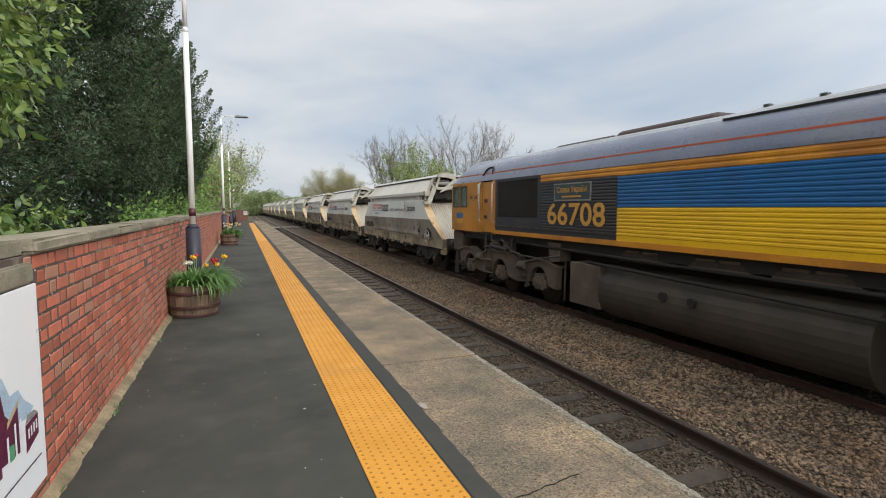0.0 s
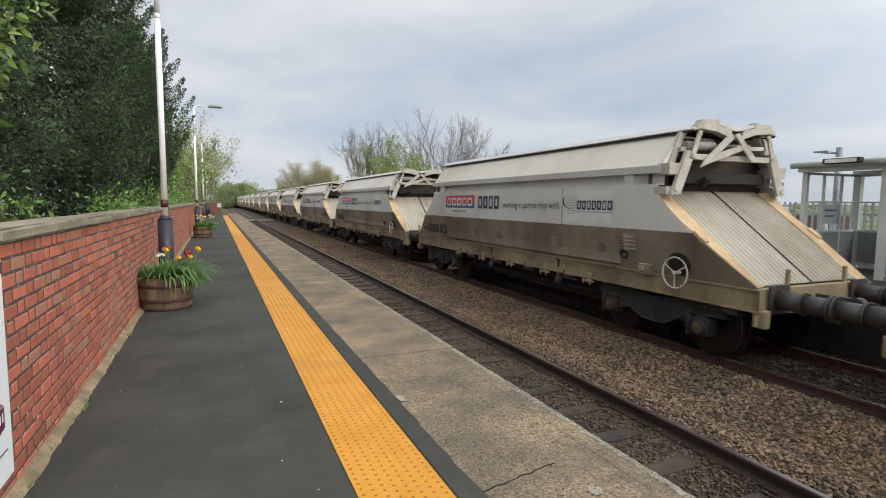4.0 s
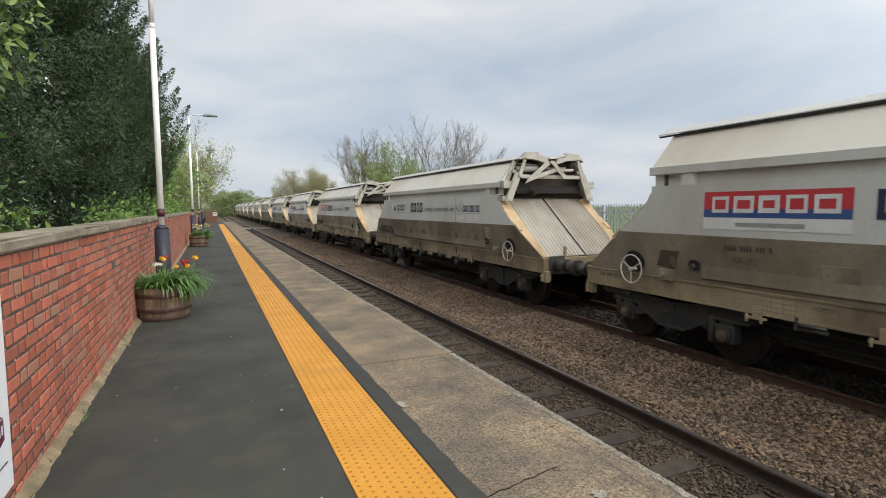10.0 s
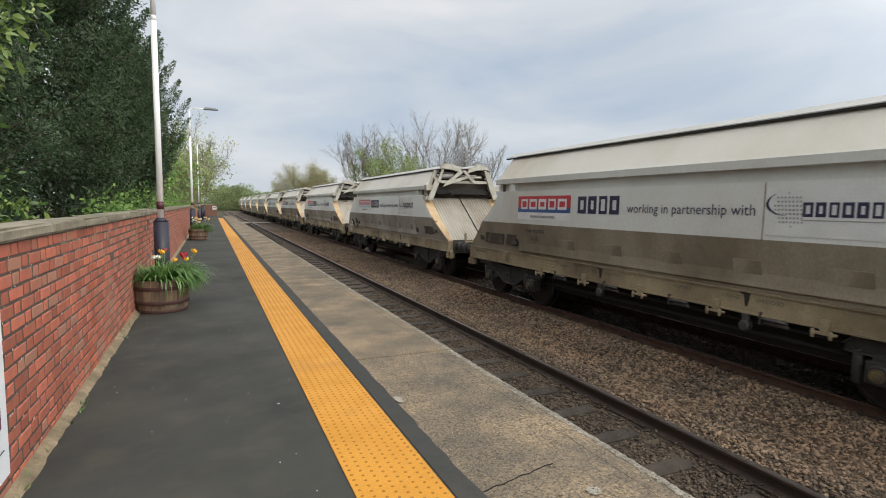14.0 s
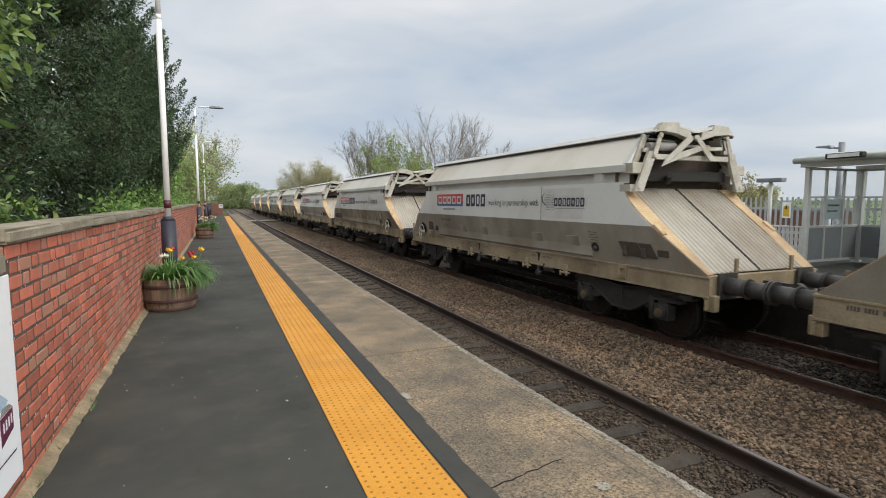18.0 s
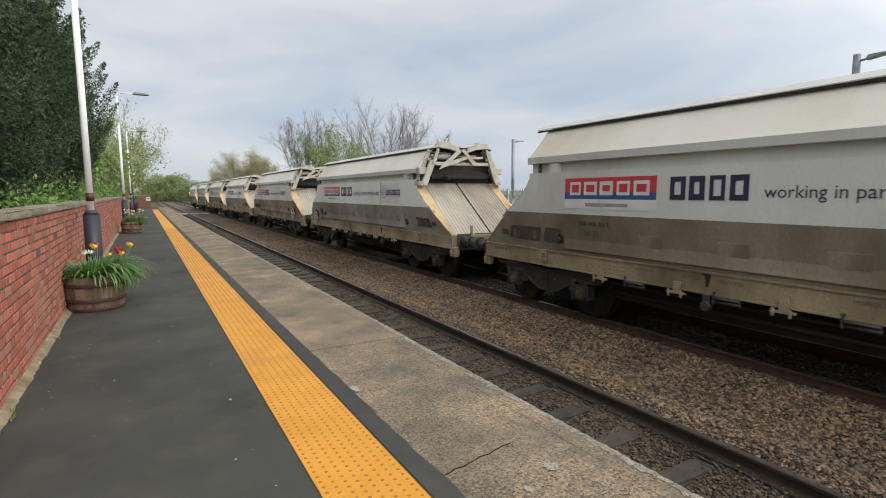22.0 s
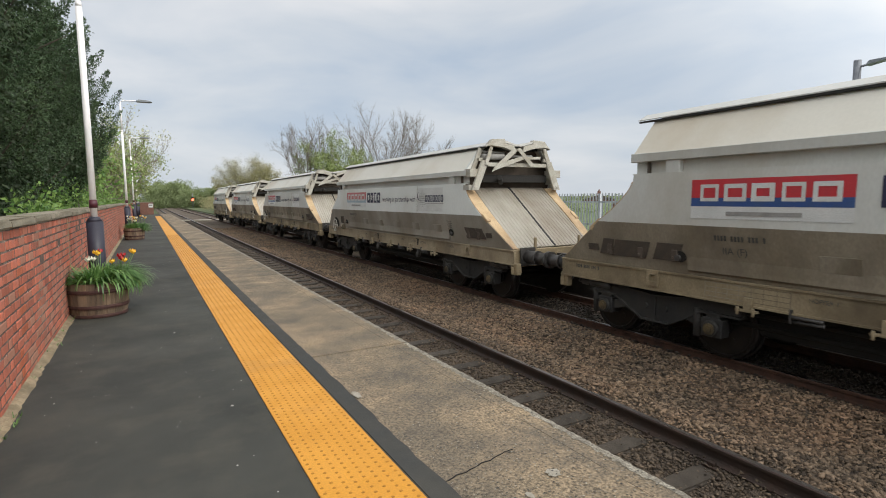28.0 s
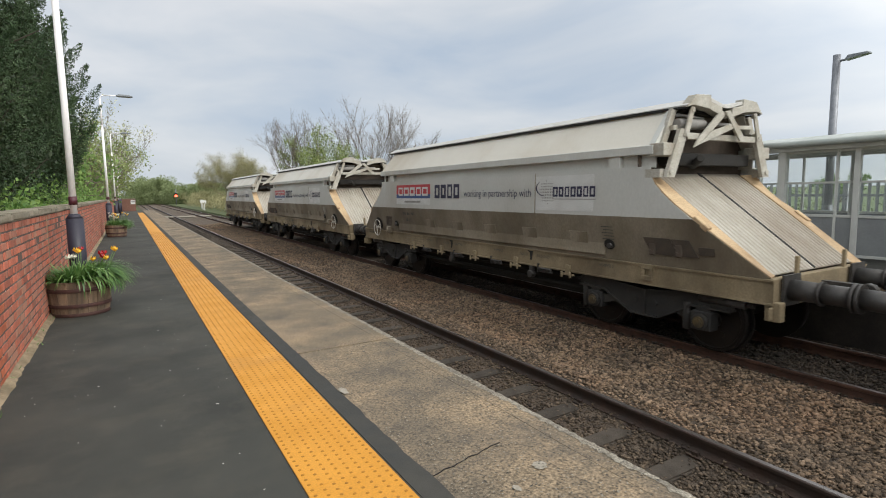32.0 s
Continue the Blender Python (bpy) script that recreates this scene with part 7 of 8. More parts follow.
# broad-leaved laurel close to the wall, with a branch hanging over
rl = np.random.default_rng(41)
laurel = thing("laurel_bush", "glossy green broad-leaved laurel hanging over the brick wall", "shrub")
bm = bmesh.new()
blobs = []
for i in range(75):
    a = rl.random()
    z = 2.75 + 2.2 * rl.random()
    blobs.append((-1.75 - 1.3 * rl.random() + 0.05 * (z - 2.1), 3.6 + 2.2 * rl.random(), z, 0.28 + 0.2 * rl.random()))
for x, y, z in ((-1.50, 4.5, 2.62), (-1.40, 4.8, 2.5), (-1.34, 5.0, 2.72), (-1.32, 5.2, 2.95), (-1.45, 4.9, 3.1), (-1.3, 5.1, 3.3)):
    blobs.append((x, y, z, 0.26))
for i in range(30):
    blobs.append((-1.5 - 0.6 * rl.random(), 4.4 + 1.2 * rl.random(), 2.2 + 0.85 * rl.random(), 0.16 + 0.10 * rl.random()))
for x, y, z in ((-1.42, 4.45, 2.02), (-1.5, 4.6, 2.12), (-1.6, 5.1, 2.16), (-1.45, 4.7, 2.25), (-1.7, 6.5, 3.1), (-1.75, 7.4, 3.55)):
    blobs.append((x, y, z, 0.16))
for i in range(34):
    z = 1.95 + 0.95 * rl.random()
    blobs.append((-1.42 - 0.35 * rl.random(), 4.15 + 0.35 * (z - 1.95) + 0.5 * rl.random(), z, 0.15 + 0.10 * rl.random()))
for i in range(60):
    blobs.append((-1.50 - 1.0 * rl.random(), 3.0 + 2.7 * rl.random(), 0.95 + 0.58 * rl.random(), 0.24 + 0.12 * rl.random()))
tube(bm, (-2.6, 4.6, -0.2), (-2.4, 4.6, 3.4), 0.10, 0.04, 8)
for x, y, z, r in blobs[::6]:
    tube(bm, (-2.5, 4.6, max(0.2, z - 0.7)), (x, y, z), 0.022, 0.006, 5)
part("stems", bm, M_BARK, laurel)
c, n = clump_points(rl, blobs, 640, 0.9, 0.9)
part("leaves", leaf_cloud("leaves", c, n, 0.088, M_LAUREL, rl, 0.40, 0.35, 0.7, 0.7, True), None, laurel)["kind"] = "stuff"

# hedge and brambles along the back of the wall
rh = np.random.default_rng(51)
hedge = thing("hedge", "fresh green hedge and brambles behind the brick wall", "hedge")
blobs = []
for i in range(420):
    y = 10.0 + 48.5 * rh.random() ** 1.25
    blobs.append((-1.45 - (0.3 if y < 15 else 1.1) * rh.random(), y, 0.75 + ((0.62 if y < 15 else 0.95) + 0.45 * noise.noise((y * 0.5, 0, 0))) * rh.random(), 0.2 + 0.24 * rh.random()))
c, n = clump_points(rh, blobs, 300, 0.7)
part("leaves", leaf_cloud("hedge_leaves", c, n, 0.085, M_HEDGE, rh, 0.6, 0.3, 0.15, 0.8), None, hedge)["kind"] = "stuff"
bm = bmesh.new()
for i in range(120):
    x, y, z, r = blobs[i * 3]
    tube(bm, (x - 0.1, y, -0.12), (x, y + 0.1, z), 0.012, 0.004, 4)
part("stems", bm, M_BARK, hedge)["kind"] = "stuff"

# spring trees further along
def fan_tree(x, y, h, wide, seed, label, leaves=0, material=None, stems=13, size=0.3, trunk=0.16, z0=-0.6, dense=2, loose=0.03):
    """A round-headed tree: limbs that fan out of a short trunk and curve up, each with side branches and fine twigs."""
    r_ = np.random.default_rng(seed)
    bm = bmesh.new()
    tips = []
    top = Vector((x, y, z0 + h * 0.16))
    tube(bm, (x, y, z0), top, 0.016 * h, 0.012 * h, 8)
    deepest = 3 if dense > 2 else 2

    def shoot(p, d, l, r, lev, up):
        n = (5, 4, 3, 1)[lev]
        for k in range(n):
            d = (d + Vector(r_.normal(size=3) * (0.06, 0.08, 0.10, 0.08)[lev]) + Vector((0, 0, up))).normalized()
            q = p + d * l / n
            tube(bm, p, q, r * (1 - 0.75 * k / n), r * (1 - 0.75 * (k + 1) / n), n=4 if lev == 0 else 3, caps=False)
            if lev < deepest and (k or lev):
                for _ in range(dense if lev < 2 else 1):
                    side = Vector(r_.normal(size=3)) * (0.42, 0.42, 0.48)[lev]
                    shoot(q, (d + side).normalized(), l * (0.46 - 0.05 * k) * (0.65 + 0.6 * r_.random()), max(r * 0.42, 0.010), lev + 1, 0.05)
            p = q
        tips.append(p)

    for i in range(stems):
        a = 2 * math.pi * (i * 0.381966)
        t = math.sqrt((i + 0.5) / stems)
        d = Vector((math.cos(a) * wide * 1.0 * t, math.sin(a) * wide * 0.8 * t, h * 0.62)).normalized()
        shoot(top - Vector((0, 0, h * 0.06 * r_.random())), d, h * (0.90 - 0.10 * t * t) * (0.88 + 0.16 * r_.random()), trunk * 0.42, 0, 0.018)
    t = thing("bare_tree" if not leaves else "deciduous_tree", label, "tree")
    part("branchwork", bm, M_TWIG, t)
    if leaves:
        tp = np.array([tuple(p) for p in tips])
        c = tp[r_.integers(0, len(tp), leaves)] + r_.normal(size=(leaves, 3)) * h * loose
        part("crown", leaf_cloud("crown", c, r_.normal(size=(leaves, 3)), size, material, r_, 0.7, 0.2), None, t)
    return t


fan_tree(-4.0, 30, 4.6, 3.0, 64, "leafy green bush-like tree behind the wall", 4200, M_HEDGE, 11, 0.17)
fan_tree(-2.9, 38, 4.4, 2.6, 61, "young tree with fresh yellow-green leaves behind the wall", 3600, M_SPRING, 11, 0.17)
fan_tree(-3.0, 48, 6.6, 3.6, 62, "thin spring tree with sparse pale leaves", 2600, M_SPRING, 11, 0.17)
fan_tree(-2.6, 60, 8.4, 4.4, 63, "thin tree in pale blossom behind the wall", 2600, M_BLOSSOM, 11, 0.19)
fan_tree(-2.4, 72, 8.0, 5.0, 65, "sparse spring tree near the platform end", 3000, M_SPRING, 11, 0.22)
fan_tree(-4.5, 86, 8.6, 6.0, 66, "pale green spring tree beyond the platform end", 4200, M_SPRING, 11, 0.26)

# ---- lamp posts along the wall ----
def lamp_post(x, y, arm=1.05):
    p = thing("lamp_post", "white platform lamp post with a navy base sleeve and maroon band", "lamp post", group="platform lamp posts", m=pose(x, y, 0))
    part("sleeve", built((tube, (0, 0, 0), (0, 0, 1.16), 0.102, 0.100, 24), (tube, (0, 0, 1.16), (0, 0, 1.22), 0.100, 0.056, 24), (tube, (0, 0, 0), (0, 0, 0.03), 0.15, 0.15, 24)), M_SLEEVE, p, "navy blue sleeve")
    part("pole", built((tube, (0, 0, 1.2), (0, 0, 3.95), 0.041, 0.039, 20), (tube, (0, 0, 3.95), (0, 0, 4.02), 0.039, 0.033, 20), (tube, (0, 0, 4.02), (0, 0, 4.98), 0.033, 0.029, 20)), M_POLE, p)
    part("band", built((tube, (0, 0, 1.34), (0, 0, 1.45), 0.050, 0.050, 20)), M_BAND, p, "maroon band")
    part("arm", built((path_tube, [(0, 0, 4.95), (0.03, 0, 5.05), (0.12, 0, 5.09), (arm - 0.5, 0, 5.11)], 0.022, 10)), M_POLE, p)
    part("lamp_head", built((prism, [(arm - 0.55, 5.10), (arm - 0.45, 5.16), (arm - 0.1, 5.14), (arm, 5.09), (arm - 0.1, 5.07), (arm - 0.5, 5.07)], -0.11, 0.11, "y"), bevel=0.015), M_LAMPGREY, p, "flat grey lamp head")
    return p


first_post = lamp_post(-0.72, 8.9)
for yy in (23.4, 36.6, 49.8, 60.4):
    copy_thing(first_post, pose(-0.72, yy, 0))

# ---- half-barrel planters ----
def planter(x, y, seed, flowers, lush):
    r_ = np.random.default_rng(seed)
    rr = random.Random(seed)
    p = thing("barrel_planter", "half-barrel planter with rusty hoops full of spring flowers", "planter", group="barrel planters", m=pose(x, y, 0))
    R0, R1, H, N = 0.300, 0.333, 0.425, 20
    for i in range(N):
        a0, a1 = 2 * math.pi * (i + 0.02) / N, 2 * math.pi * (i + 0.98) / N
        bm = bmesh.new()
        rows = []
        for k in range(4):
            f = k / 3
            r = R0 + (R1 - R0) * f + 0.018 * math.sin(math.pi * f)
            rows.append([bm.verts.new((q * math.cos(a), q * math.sin(a), 0.003 + H * f)) for a in (a0, a1) for q in (r, r - 0.024)])
        for u, v in zip(rows, rows[1:]):
            for m_, n_ in ((0, 2), (2, 3), (3, 1), (1, 0)):
                bm.faces.new((u[m_], u[n_], v[n_], v[m_]))
        bm.faces.new([rows[0][k] for k in (0, 1, 3, 2)])
        bm.faces.new([rows[-1][k] for k in (0, 2, 3, 1)])
        part("stave", bm, M_OAK, p)
    for z0, z1, r in ((0.006, 0.045, 0.309), (0.115, 0.16, 0.332), (0.305, 0.35, 0.3495)):
        bm = bmesh.new()
        n = 40
        v = [[bm.verts.new((q * math.cos(2 * math.pi * i / n), q * math.sin(2 * math.pi * i / n), z)) for q, z in ((r, z0), (r + 0.004, (z0 + z1) / 2), (r, z1), (r - 0.012, z1), (r - 0.012, z0))] for i in range(n)]
        for i in range(n):
            for k in range(5):
                bm.faces.new((v[i][k], v[(i + 1) % n][k], v[(i + 1) % n][(k + 1) % 5], v[i][(k + 1) % 5]))
        part("hoop", bm, M_HOOP, p, "rusty iron hoop")
    part("soil", built((tube, (0, 0, 0.34), (0, 0, 0.395), 0.29, 0.305, 24)), M_SOIL, p)
    # arching strap leaves
    vs, fs = [], []
    for i in range(lush):
        a = rr.uniform(0, 2 * math.pi)
        r0 = rr.uniform(0.0, 0.28)
        b = a + rr.uniform(-0.7, 0.7)
        l = rr.uniform(0.16, 0.31)
        out = rr.uniform(0.2, 0.85)
        if i % 3 == 0:
            # a thick tuft that hangs over the open side
            a = rr.gauss(0.0, 0.55)
            r0, b, l, out = rr.uniform(0.10, 0.29), a + rr.uniform(-0.4, 0.4), rr.uniform(0.34, 0.54), rr.uniform(0.9, 1.6)
        px, py, pz = r0 * math.cos(a), r0 * math.sin(a), 0.385
        w = rr.uniform(0.008, 0.017)
        k = len(vs)
        el = math.radians(rr.uniform(38, 86))
        bend = out * 2.1
        for j in range(6):
            f = j / 5
            ww = w * (1 - f ** 2 * 0.85)
            sx, sy = -math.sin(b) * ww, math.cos(b) * ww
            vs.append((px + sx, py + sy, pz))
            vs.append((px - sx, py - sy, pz))
            st = l / 5
            px += math.cos(b) * math.cos(el) * st
            py += math.sin(b) * math.cos(el) * st
            pz += math.sin(el) * st
            el -= bend / 5
        for j in range(5):
            q = k + 2 * j
            fs.append((q, q + 1, q + 3, q + 2))
    part("strap_leaves", raw("strap_leaves", vs, fs, M_BLADE), None, p, "arching green strap leaves")["kind"] = "stuff"
    for fx, fy, fz, col in flowers:
        fx, fz = fx + 0.05, fz + 0.10
        part("flower_stem", built((tube, (fx * 0.6, fy * 0.6, 0.38), (fx, fy, fz), 0.004, 0.004, 5)), M_BLADE, p)
        bm = bmesh.new()
        for k in range(6):
            a = k * math.pi / 3
            o = 0.022 if k % 2 else 0.032
            t_ = [(fx, fy, fz), (fx + 0.036 * math.cos(a - 0.5), fy + 0.036 * math.sin(a - 0.5), fz + 0.03), (fx + o * math.cos(a), fy + o * math.sin(a), fz + 0.065), (fx + 0.036 * math.cos(a + 0.5), fy + 0.036 * math.sin(a + 0.5), fz + 0.03)]
            bm.faces.new([bm.verts.new(v) for v in t_])
        part("flower", bm, {"r": M_TULIP_R, "y": M_TULIP_Y, "w": M_TULIP_W}[col], p, {"r": "red tulip", "y": "yellow tulip", "w": "white daffodil"}[col])
    return p


planter(-0.69, 8.28, 71, [(-0.06, 0.10, 0.65, "y"), (-0.01, 0.12, 0.66, "r"), (-0.03, 0.02, 0.64, "y"), (0.20, 0.05, 0.60, "r"), (0.24, 0.10, 0.60, "r"), (0.22, -0.02, 0.57, "r"), (0.34, 0.06, 0.65, "y"), (0.36, 0.02, 0.64, "y"), (0.12, -0.05, 0.54, "y"), (0.26, -0.08, 0.55, "y"), (-0.14, 0.0, 0.57, "w"), (-0.11, 0.03, 0.58, "w"), (-0.08, 0.05, 0.57, "w")], 1500)
rr = random.Random(9)
planter(-0.53, 22.9, 72, [(rr.uniform(-0.25, 0.35), rr.uniform(-0.25, 0.25), rr.uniform(0.55, 0.75), rr.choice("wwy")) for _ in range(26)], 1000)

# ---- opposite platform: shelter, fence, lamps ----
shelter = thing("waiting_shelter", "grey glazed waiting shelter with a pale curved roof", "shelter")
SX0, SX1, SY0, SY1 = 11.5, 13.35, 1.6, 7.7
posts = [(SX0, SY1), (SX0, 6.2), (SX0, 4.9), (SX0, 3.6), (SX0, 1.6), (SX1, SY1), (SX1, 5.7), (SX1, 3.6), (SX1, 1.6)]
for x, y in posts:
    w = 0.075 if (x, y) in ((SX0, 6.2), (SX1, SY1)) else 0.05
    part("post", built((box, (x - w, y - w, 0.02), (x + w, y + w, 2.2)), bevel=0.01), M_SHELTER, shelter)


def screen(a, b, n, glazed=True):
    """A glazed screen between two points: rails, mullions, panes and solid lower panels."""
    a, b = Vector((*a, 0)), Vector((*b, 0))
    for k in range(n):
        p, q = a.lerp(b, k / n), a.lerp(b, (k + 1) / n)
        d = (q - p).normalized()
        fr = part("screen_frame", built((bar, p + Vector((0, 0, 0.86)), q + Vector((0, 0, 0.86)), 0.05), (bar, p + Vector((0, 0, 1.5)), q + Vector((0, 0, 1.5)), 0.035), (bar, p + Vector((0, 0, 2.1)), q + Vector((0, 0, 2.1)), 0.05), (bar, p + Vector((0, 0, 0.12)), q + Vector((0, 0, 0.12)), 0.05), (bar, q + Vector((0, 0, 0.1)), q + Vector((0, 0, 2.12)), 0.045)), M_SHELTER, shelter)
        u, v = p + d * 0.02, q - d * 0.02
        for z0, z1, mm, nm in ((0.88, 1.48, M_PANE, "pane"), (1.52, 2.08, M_PANE, "pane"), (0.14, 0.84, M_SHPANEL, "infill_panel")):
            bm = bmesh.new()
            bar(bm, (u + v) / 2 + Vector((0, 0, z0)), (u + v) / 2 + Vector((0, 0, z1)), (v - u).length if abs(d.y) > 0.5 else 0.012, 0.012 if abs(d.y) > 0.5 else (v - u).length, up=(1, 0, 0) if abs(d.y) > 0.5 else (1, 0, 0))
            ob = part(nm, bm, mm, fr)
            if mm is M_PANE:
                ob.visible_shadow = False


screen((SX0, 6.14), (SX0, 1.6), 5)
screen((SX0, SY1), (SX1, SY1), 3)
screen((SX1, SY1), (SX1, 1.6), 6)
screen((SX0, 1.6), (SX1, 1.6), 3)
bm = bmesh.new()
arc = [(11.15 + 2.55 * k / 12, 2.22 + 0.24 * math.sin(math.pi * (0.12 + 0.76 * k / 12))) for k in range(13)]
prism(bm, arc + [(x, z - 0.05) for x, z in reversed(arc)], 1.2, 7.8, "y")
part("roof", bm, M_SHROOF, shelter, "pale curved roof sheet")
part("gutter", built((tube, (11.16, 1.2, 2.25), (11.16, 7.8, 2.25), 0.06, 0.06, 12)), M_SHROOF, shelter)
part("soffit_beam", built((box, (11.3, 1.3, 2.12), (11.6, 7.75, 2.2)), (box, (13.2, 1.3, 2.12), (13.45, 7.75, 2.2))), M_SHELTER, shelter)
for yy in (6.75, 3.4):
    lt = part("strip_light", built((box, (10.98, yy - 0.33, 2.24), (11.12, yy + 0.33, 2.34)), bevel=0.01), M_BLACK, shelter, "black strip light on the gutter")
    part("diffuser", built((box, (10.972, yy - 0.28, 2.255), (10.981, yy + 0.28, 2.325))), M_DIFF, lt)
bench = thing("shelter_bench", "metal bench inside the waiting shelter", "bench")
part("seat", built((box, (12.75, 2.2, 0.46), (13.2, 7.0, 0.50)), bevel=0.01), M_OAK, bench, "brown bench seat")
for yy in (2.4, 4.6, 6.8):
    part("leg", built((box, (12.9, yy - 0.03, 0.02), (13.05, yy + 0.03, 0.458))), M_LAMPGREY, bench)
notice = thing("shelter_notice", "pale blue notice behind the end glazing", "notice")
part("board", built((box, (12.15, SY1 + 0.03, 1.02), (12.75, SY1 + 0.045, 1.45))), M_NOTICE, notice)
part("print_bar", built((box, (12.25, SY1 + 0.022, 1.3), (12.65, SY1 + 0.028, 1.34)), (box, (12.25, SY1 + 0.022, 1.18), (12.6, SY1 + 0.028, 1.21))), M_STENCIL, notice)

# palisade fence behind the platform
fence = thing("palisade_fence", "galvanised steel palisade fence behind the opposite platform", "fence")
bm = bmesh.new()
pale = [(-0.034, 0.0), (-0.02, 0.012), (0.02, 0.012), (0.034, 0.0), (0.02, 0.004), (-0.02, 0.004)]
me_pale = None
bm = bmesh.new()
prism(bm, [(y_, x_) for x_, y_ in pale], 0.08, 1.46, "z")
prism(bm, [(0.0, -0.03), (0.012, -0.01), (0.012, 0.01), (0.0, 0.03)], 1.46, 1.52, "z")
me_pale = finish(bm, "pale", M_FENCE)
y = -2.0
while y < 34:
    ob = part("pale", me_pale, None, fence)
    ob.location = (14.3, y, 0)
    y += 0.152
part("fence_rail", built((box, (14.32, -2, 0.35), (14.36, 34, 0.41)), (box, (14.32, -2, 1.18), (14.36, 34, 1.24))), M_FENCE, fence)
for k in range(14):
    part("fence_post", built((box, (14.36, -2 + 2.75 * k - 0.05, -0.1), (14.46, -2 + 2.75 * k + 0.05, 1.5))), M_FENCE, fence)

# low brick garden wall and a far house beyond the fence
gwall = thing("garden_wall", "low red brick garden wall beyond the fence", "wall", kind="structure")
part("brickwork", built((box, (19.9, 11.5, -0.4), (20.12, 19.0, 1.02))), M_ENDBRICK, gwall)
part("coping", built((box, (19.86, 11.5, 1.024), (20.16, 19.0, 1.09))), M_STONE, gwall)
house = thing("house", "distant red brick house with a tiled roof and chimneys", "house", m=pose(107, 105, -1.35, 0, 0, 45))
part("wall", built((box, (-6, -4, 0), (6, 4, 1.7))), M_ENDBRICK, house)
part("roof", built((prism, [(-4.4, 1.7), (4.4, 1.7), (0, 3.0)], -6.3, 6.3, "x")), M_RUST_SHADED, house, "brown tiled roof")
for k in (-3.2, 3.0):
    part("chimney", built((box, (k - 0.5, -0.4, 2.6), (k + 0.5, 0.4, 4.0)), (tube, (k, 0, 4.0), (k, 0, 4.4), 0.18, 0.15, 8)), M_ENDBRICK, house)

# white picket railing on the ramp
picket = thing("picket_railing", "low white picket railing beside the ramp", "railing")
me_p = finish(built((box, (-0.012, -0.035, 0.03), (0.012, 0.035, 0.72))), "picket", M_WHITEP)
for k in range(30):
    ob = part("picket", me_p, None, picket)
    ob.location = (13.9, 8.3 + 0.115 * k, 0)
part("picket_rail", built((box, (13.915, 8.2, 0.18), (13.95, 11.8, 0.25)), (box, (13.915, 8.2, 0.55), (13.95, 11.8, 0.62)), (box, (13.87, 8.2, 0.725), (13.96, 11.8, 0.76))), M_WHITEP, picket)

for x, y, s in ((14.27, 10.0, 0.24), (14.27, 11.35, 0.20)):
    sg = thing("warning_sign", "white fence sign with a yellow warning triangle", "sign", group="fence warning signs")
    part("board", built((box, (x, y - s / 2, 0.95), (x + 0.012, y + s / 2, 1.38)), bevel=0.003), M_BOARD, sg)
    bm = bmesh.new()
    prism(bm, [(y - s * 0.38, 0.99), (y + s * 0.38, 0.99), (y + s * 0.3, 1.28), (y - s * 0.3, 1.28)], x - 0.004, x - 0.001, "x")
    part("warning_panel", bm, M_YSIGN, sg)
    part("mark", built((prism, [(y - 0.03, 1.2), (y + 0.03, 1.2), (y, 1.33)], x - 0.008, x - 0.005, "x")), M_INK, sg)

# low ramp light, tall lamp columns
ramp = thing("ramp_light", "grey low lighting column with a box lantern", "lamp post", m=pose(12.6, 9.3, 0.02))
part("column", built((tube, (0, 0, 0), (0, 0, 1.86), 0.045, 0.045, 14)), M_SHELTER, ramp)
part("lantern", built((box, (-0.1, -0.33, 1.86), (0.1, 0.33, 1.96)), bevel=0.015), M_LAMPGREY, ramp, "dark box lantern")


def column(x, y, h, side):
    c = thing("lamp_column", "tall grey galvanised lamp column with a flat lantern", "lamp post", group="lamp columns of the opposite platform", m=pose(x, y, 0.0))
    part("column", built((tube, (0, 0, 0), (0, 0, h), 0.085, 0.075, 18), (tube, (0, 0, 0), (0, 0, 1.0), 0.1, 0.1, 18)), M_GALV, c)
    part("bracket", built((tube, (0, 0, h - 0.15), (0, side * 0.35, h - 0.12), 0.025)), M_GALV, c)
    part("lantern", built((prism, [(side * 0.18, h - 0.16), (side * 0.62, h - 0.10), (side * 0.62, h - 0.06), (side * 0.25, h - 0.06)], -0.11, 0.11, "x"), bevel=0.01), M_LAMPGREY, c)
    return c


column(13.8, 6.35, 4.35, -1)
column(15.4, 9.35, 2.98, 1)
far_column = column(16.7, 22.7, 4.06, 1)
far_column.matrix_basis = pose(16.7, 22.7, 0, 0, 0, -90)

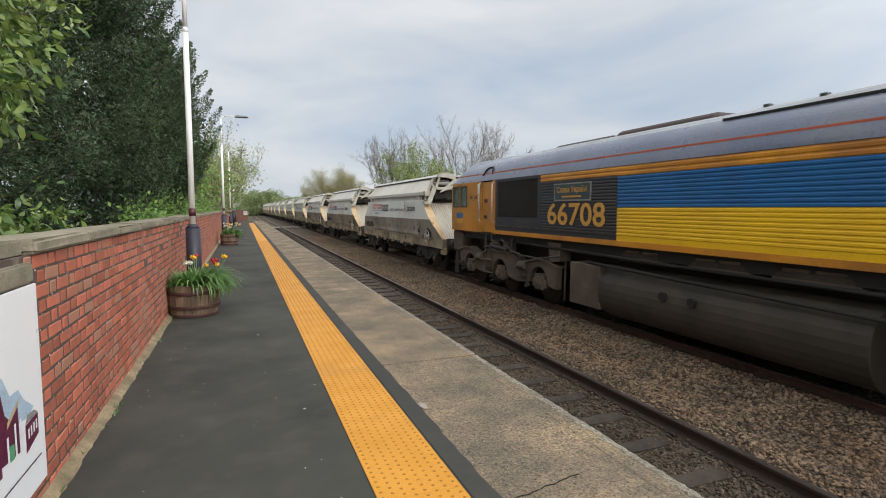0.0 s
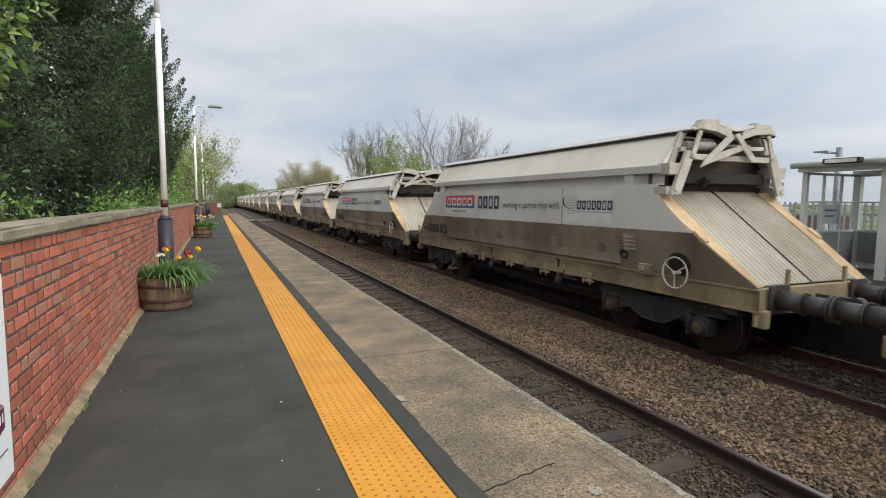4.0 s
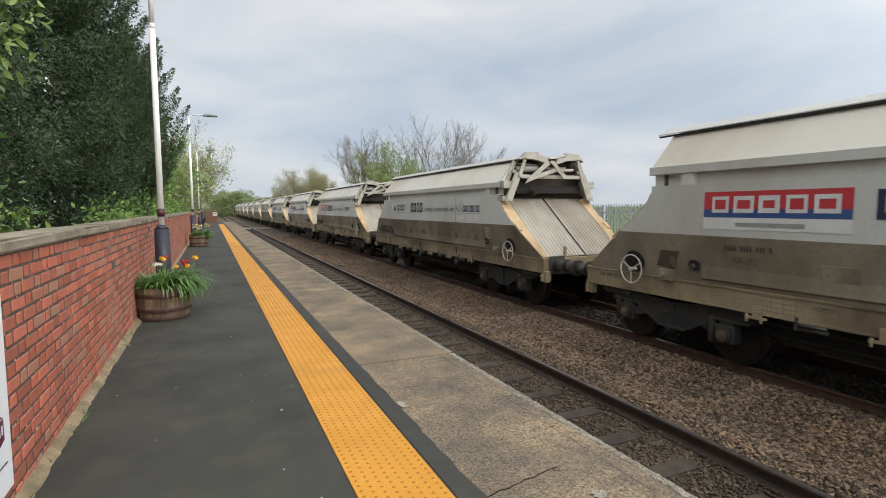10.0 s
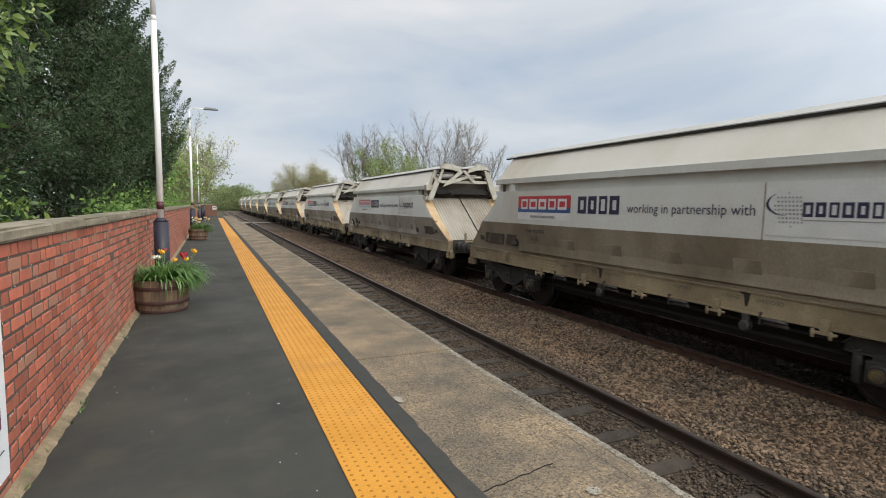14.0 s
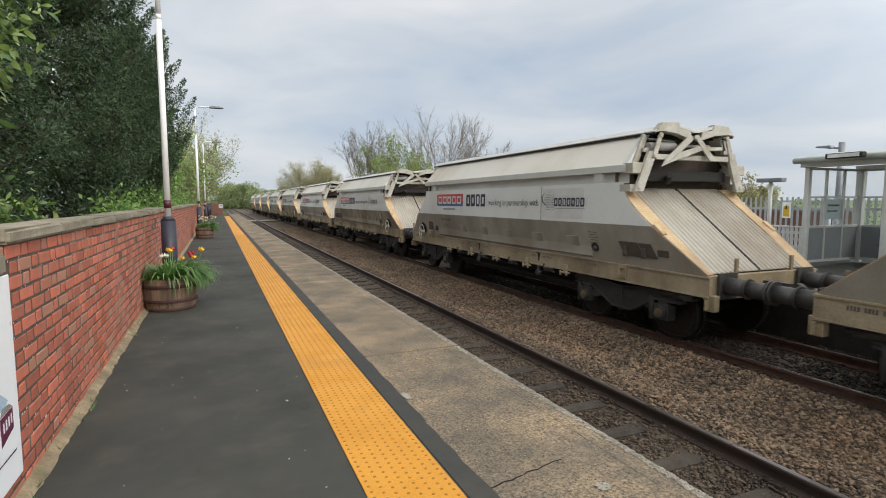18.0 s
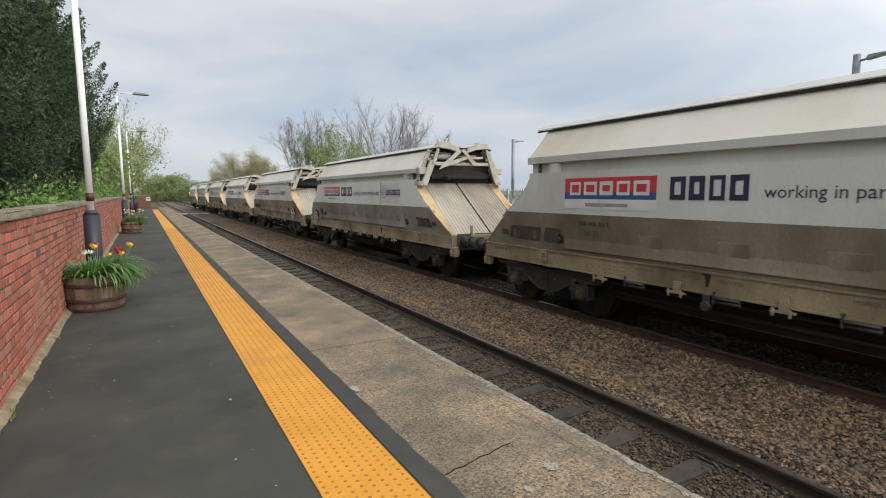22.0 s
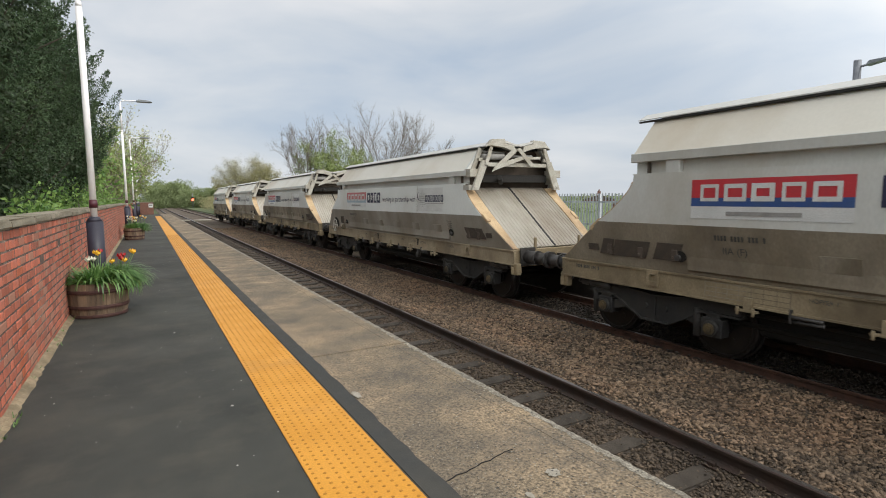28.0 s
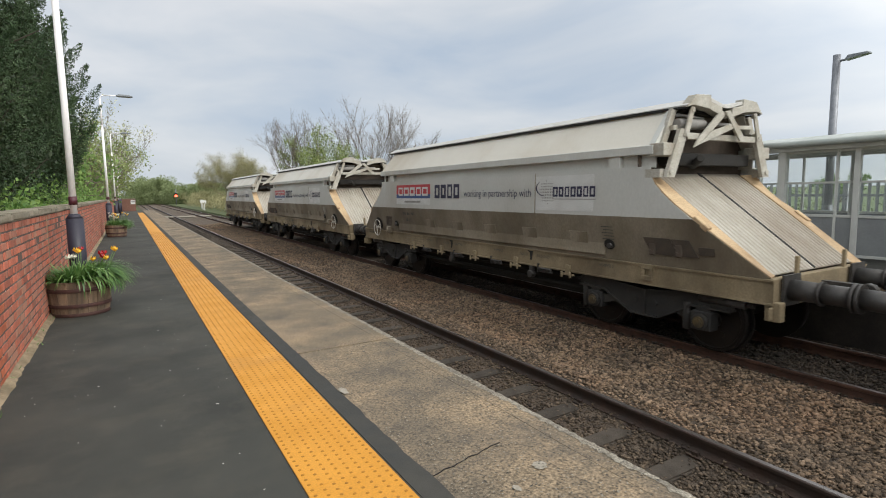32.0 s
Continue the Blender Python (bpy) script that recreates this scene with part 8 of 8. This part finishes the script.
# ---- far things by the line ----
sig = thing("railway_signal", "distant railway signal showing a red light", "signal", m=pose(10.4, 150, -1.0))
part("post", built((tube, (0, 0, 0), (0, 0, 4.2), 0.08, 0.08, 10)), M_GALV, sig)
part("signal_head", built((box, (-0.28, -0.12, 2.1), (0.28, 0.1, 3.2)), bevel=0.03), M_BLACK, sig)
part("red_lens", built((tube, (0, -0.13, 2.5), (0, -0.16, 2.5), 0.30, 0.30, 16)), M_REDLIGHT, sig, "glowing red lens")
for x, y, w, h in ((12.4, 82, 0.9, 1.2), (12.8, 86, 0.7, 1.1)):
    cb = thing("trackside_cabinet", "grey trackside equipment cabinet", "cabinet", group="trackside cabinets", m=pose(x, y, -0.95))
    part("body", built((box, (-w / 2, -0.3, 0), (w / 2, 0.3, h)), bevel=0.02), M_GALV, cb)
    part("door", built((box, (-w / 2 + 0.04, -0.318, 0.08), (w / 2 - 0.04, -0.302, h - 0.06))), M_SHELTER, cb)
crossing = thing("foot_crossing", "pale timber boards of a foot crossing between the rails", "crossing")
for x0, x1 in ((3.1, 4.3), (4.65, 6.6), (7.1, 8.3)):
    part("board", built((box, (x0, 68, -1.0), (x1, 69.6, -0.9)), bevel=0.01), M_PATCH, crossing)
for x, y in ((10.3, 92), (10.6, 97), (11.2, 104)):
    mk = thing("trackside_marker", "small white trackside marker post", "marker", group="trackside markers", m=pose(x, y, -1.0))
    part("post", built((box, (-0.05, -0.05, 0), (0.05, 0.05, 1.2))), M_WHITEP, mk)
    part("plate", built((box, (-0.25, -0.08, 1.2), (0.25, -0.05, 1.7))), M_WHITEP, mk)


# ---- trees beyond the far track ----
fan_tree(22.0, 82, 11.6, 4.9, 81, "bare winter tree with fine upright twigs", stems=10, dense=3)
fan_tree(35.0, 82, 13.6, 9.0, 82, "tall bare winter tree with a spreading crown", stems=13, trunk=0.2, dense=3)
fan_tree(44.8, 84, 11.0, 7.6, 83, "bare winter tree with a low wide crown", stems=10, dense=3)
fan_tree(24.8, 80, 9.2, 5.2, 85, "round tree in fresh green leaf among bare trees", 7000, M_SPRING, 11, 0.24)
fan_tree(27.2, 80, 7.9, 4.4, 86, "smaller round tree in fresh green leaf", 5000, M_SPRING, 9, 0.24)
fan_tree(16.2, 105, 7.6, 6.0, 87, "rounded olive-budded tree beyond the tracks", 30000, M_OLIVE, 13, 0.13, loose=0.055)
fan_tree(19.4, 108, 6.9, 5.0, 88, "smaller rounded olive-budded tree beyond the tracks", 18000, M_OLIVE, 13, 0.13, loose=0.055)


def woods(name, label, rows_, seed, material, size, per=26):
    """A far belt of trees as one uneven mass of leaves. rows_: x0, y0, x1, y1, count, height."""
    r_ = np.random.default_rng(seed)
    blobs = []
    for x0, y0, x1, y1, cnt, h in rows_:
        for i in range(cnt):
            f = r_.random()
            hh = h * (0.55 + 0.6 * abs(noise.noise((f * 9 + seed, 0, 0))) + 0.25 * r_.random())
            for k in range(5):
                blobs.append((x0 + (x1 - x0) * f + r_.normal() * 1.3, y0 + (y1 - y0) * f + r_.normal() * 2.0, -0.6 + hh * (0.12 + 0.2 * k), h * 0.16 + 0.35 * r_.random()))
    c, n = clump_points(r_, blobs, per, 0.6)
    t = thing(name, label, "woods", kind="stuff")
    part("leaves", leaf_cloud(name, c, n, size, material, r_, 0.8, 0.3), None, t)["kind"] = "stuff"
    return t


woods("far_woods", "distant line of spring woodland beyond the station", [(-30, 190, 6, 215, 60, 8.5), (2, 185, 12, 190, 26, 8.5), (10, 175, 24, 165, 40, 6.5), (24, 165, 60, 130, 60, 5.0), (-16, 120, -5, 180, 40, 7.5)], 91, M_WOODS, 0.30, 120)
woods("lineside_bushes", "lineside bushes and scrub beyond the far track", [(11.5, 60, 14, 100, 40, 2.2), (12.5, 100, 14.5, 150, 30, 3.2), (16, 40, 22, 70, 34, 2.4)], 92, M_OLIVE, 0.2, 90)
woods("field_hedge", "hedges and trees along the far field edge", [(110, -60, 120, 150, 90, 2.6), (60, 40, 90, 70, 20, 2.2)], 93, M_WOODS, 0.42, 34)
woods("garden_hedge", "low hedge beyond the fence", [(38, 12, 42, 60, 60, 1.3)], 97, M_WOODS, 0.14, 130)
fan_tree(30, 23.2, 2.6, 1.8, 94, "leafy garden tree beyond the fence", 5000, M_OLIVE, 9, 0.12, 0.1, -0.4)
fan_tree(38, 28.5, 2.6, 2.4, 95, "pale-leaved garden tree beyond the fence", 2600, M_BLOSSOM, 9, 0.18, 0.1, -0.4)
fan_tree(52, 22, 2.6, 2.4, 96, "small green tree at the field edge", 2200, M_HEDGE, 9, 0.22, 0.1, -0.4)

# ---- the train rolls past, surging a little as it slows ----
SURGE = [(0, 0), (1, 0.05), (2, -0.05), (3, 0.33), (6, -0.05), (7, 0.13), (8, -0.1), (9, 0), (10, 0.05), (11, -0.05), (12, 0.16), (13, 0.3), (14, 0.65), (17, 0.6), (18, 0.68), (19, 0.62), (20, 0.41), (21, 0.08), (22, 0.22), (23, 0.05), (24, 0.13), (25, 0.19), (28, 0.28), (30, 0.33), (32, 0.3)]


def rolled(t):
    return run(t) - float(np.interp(t, [a for a, b in SURGE], [b for a, b in SURGE]))


def motions():
    rows = [k * 0.5 for k in range(65)]
    walk(loco, [(t, pose(TRACK_B, LOCO_REAR - rolled(t), RAIL_B)) for t in rows])
    for k, w in enumerate(WAGONS):
        walk(w, [(t, pose(TRACK_B, FIRST_WAGON + P_WAGON * k - rolled(t), RAIL_B)) for t in rows])
    step = 0.1
    ts = [k * step for k in range(321)]
    turn = [degrees_of(rolled(t)) for t in ts]
    for ob, y, r in WHEELS:
        walk(ob, [(t, pose(0, y, r, -a / r)) for t, a in zip(ts, turn)])


def degrees_of(d):
    """Turn of a wheel of one metre radius over d metres; forward is -y."""
    return -math.degrees(d)


motions()
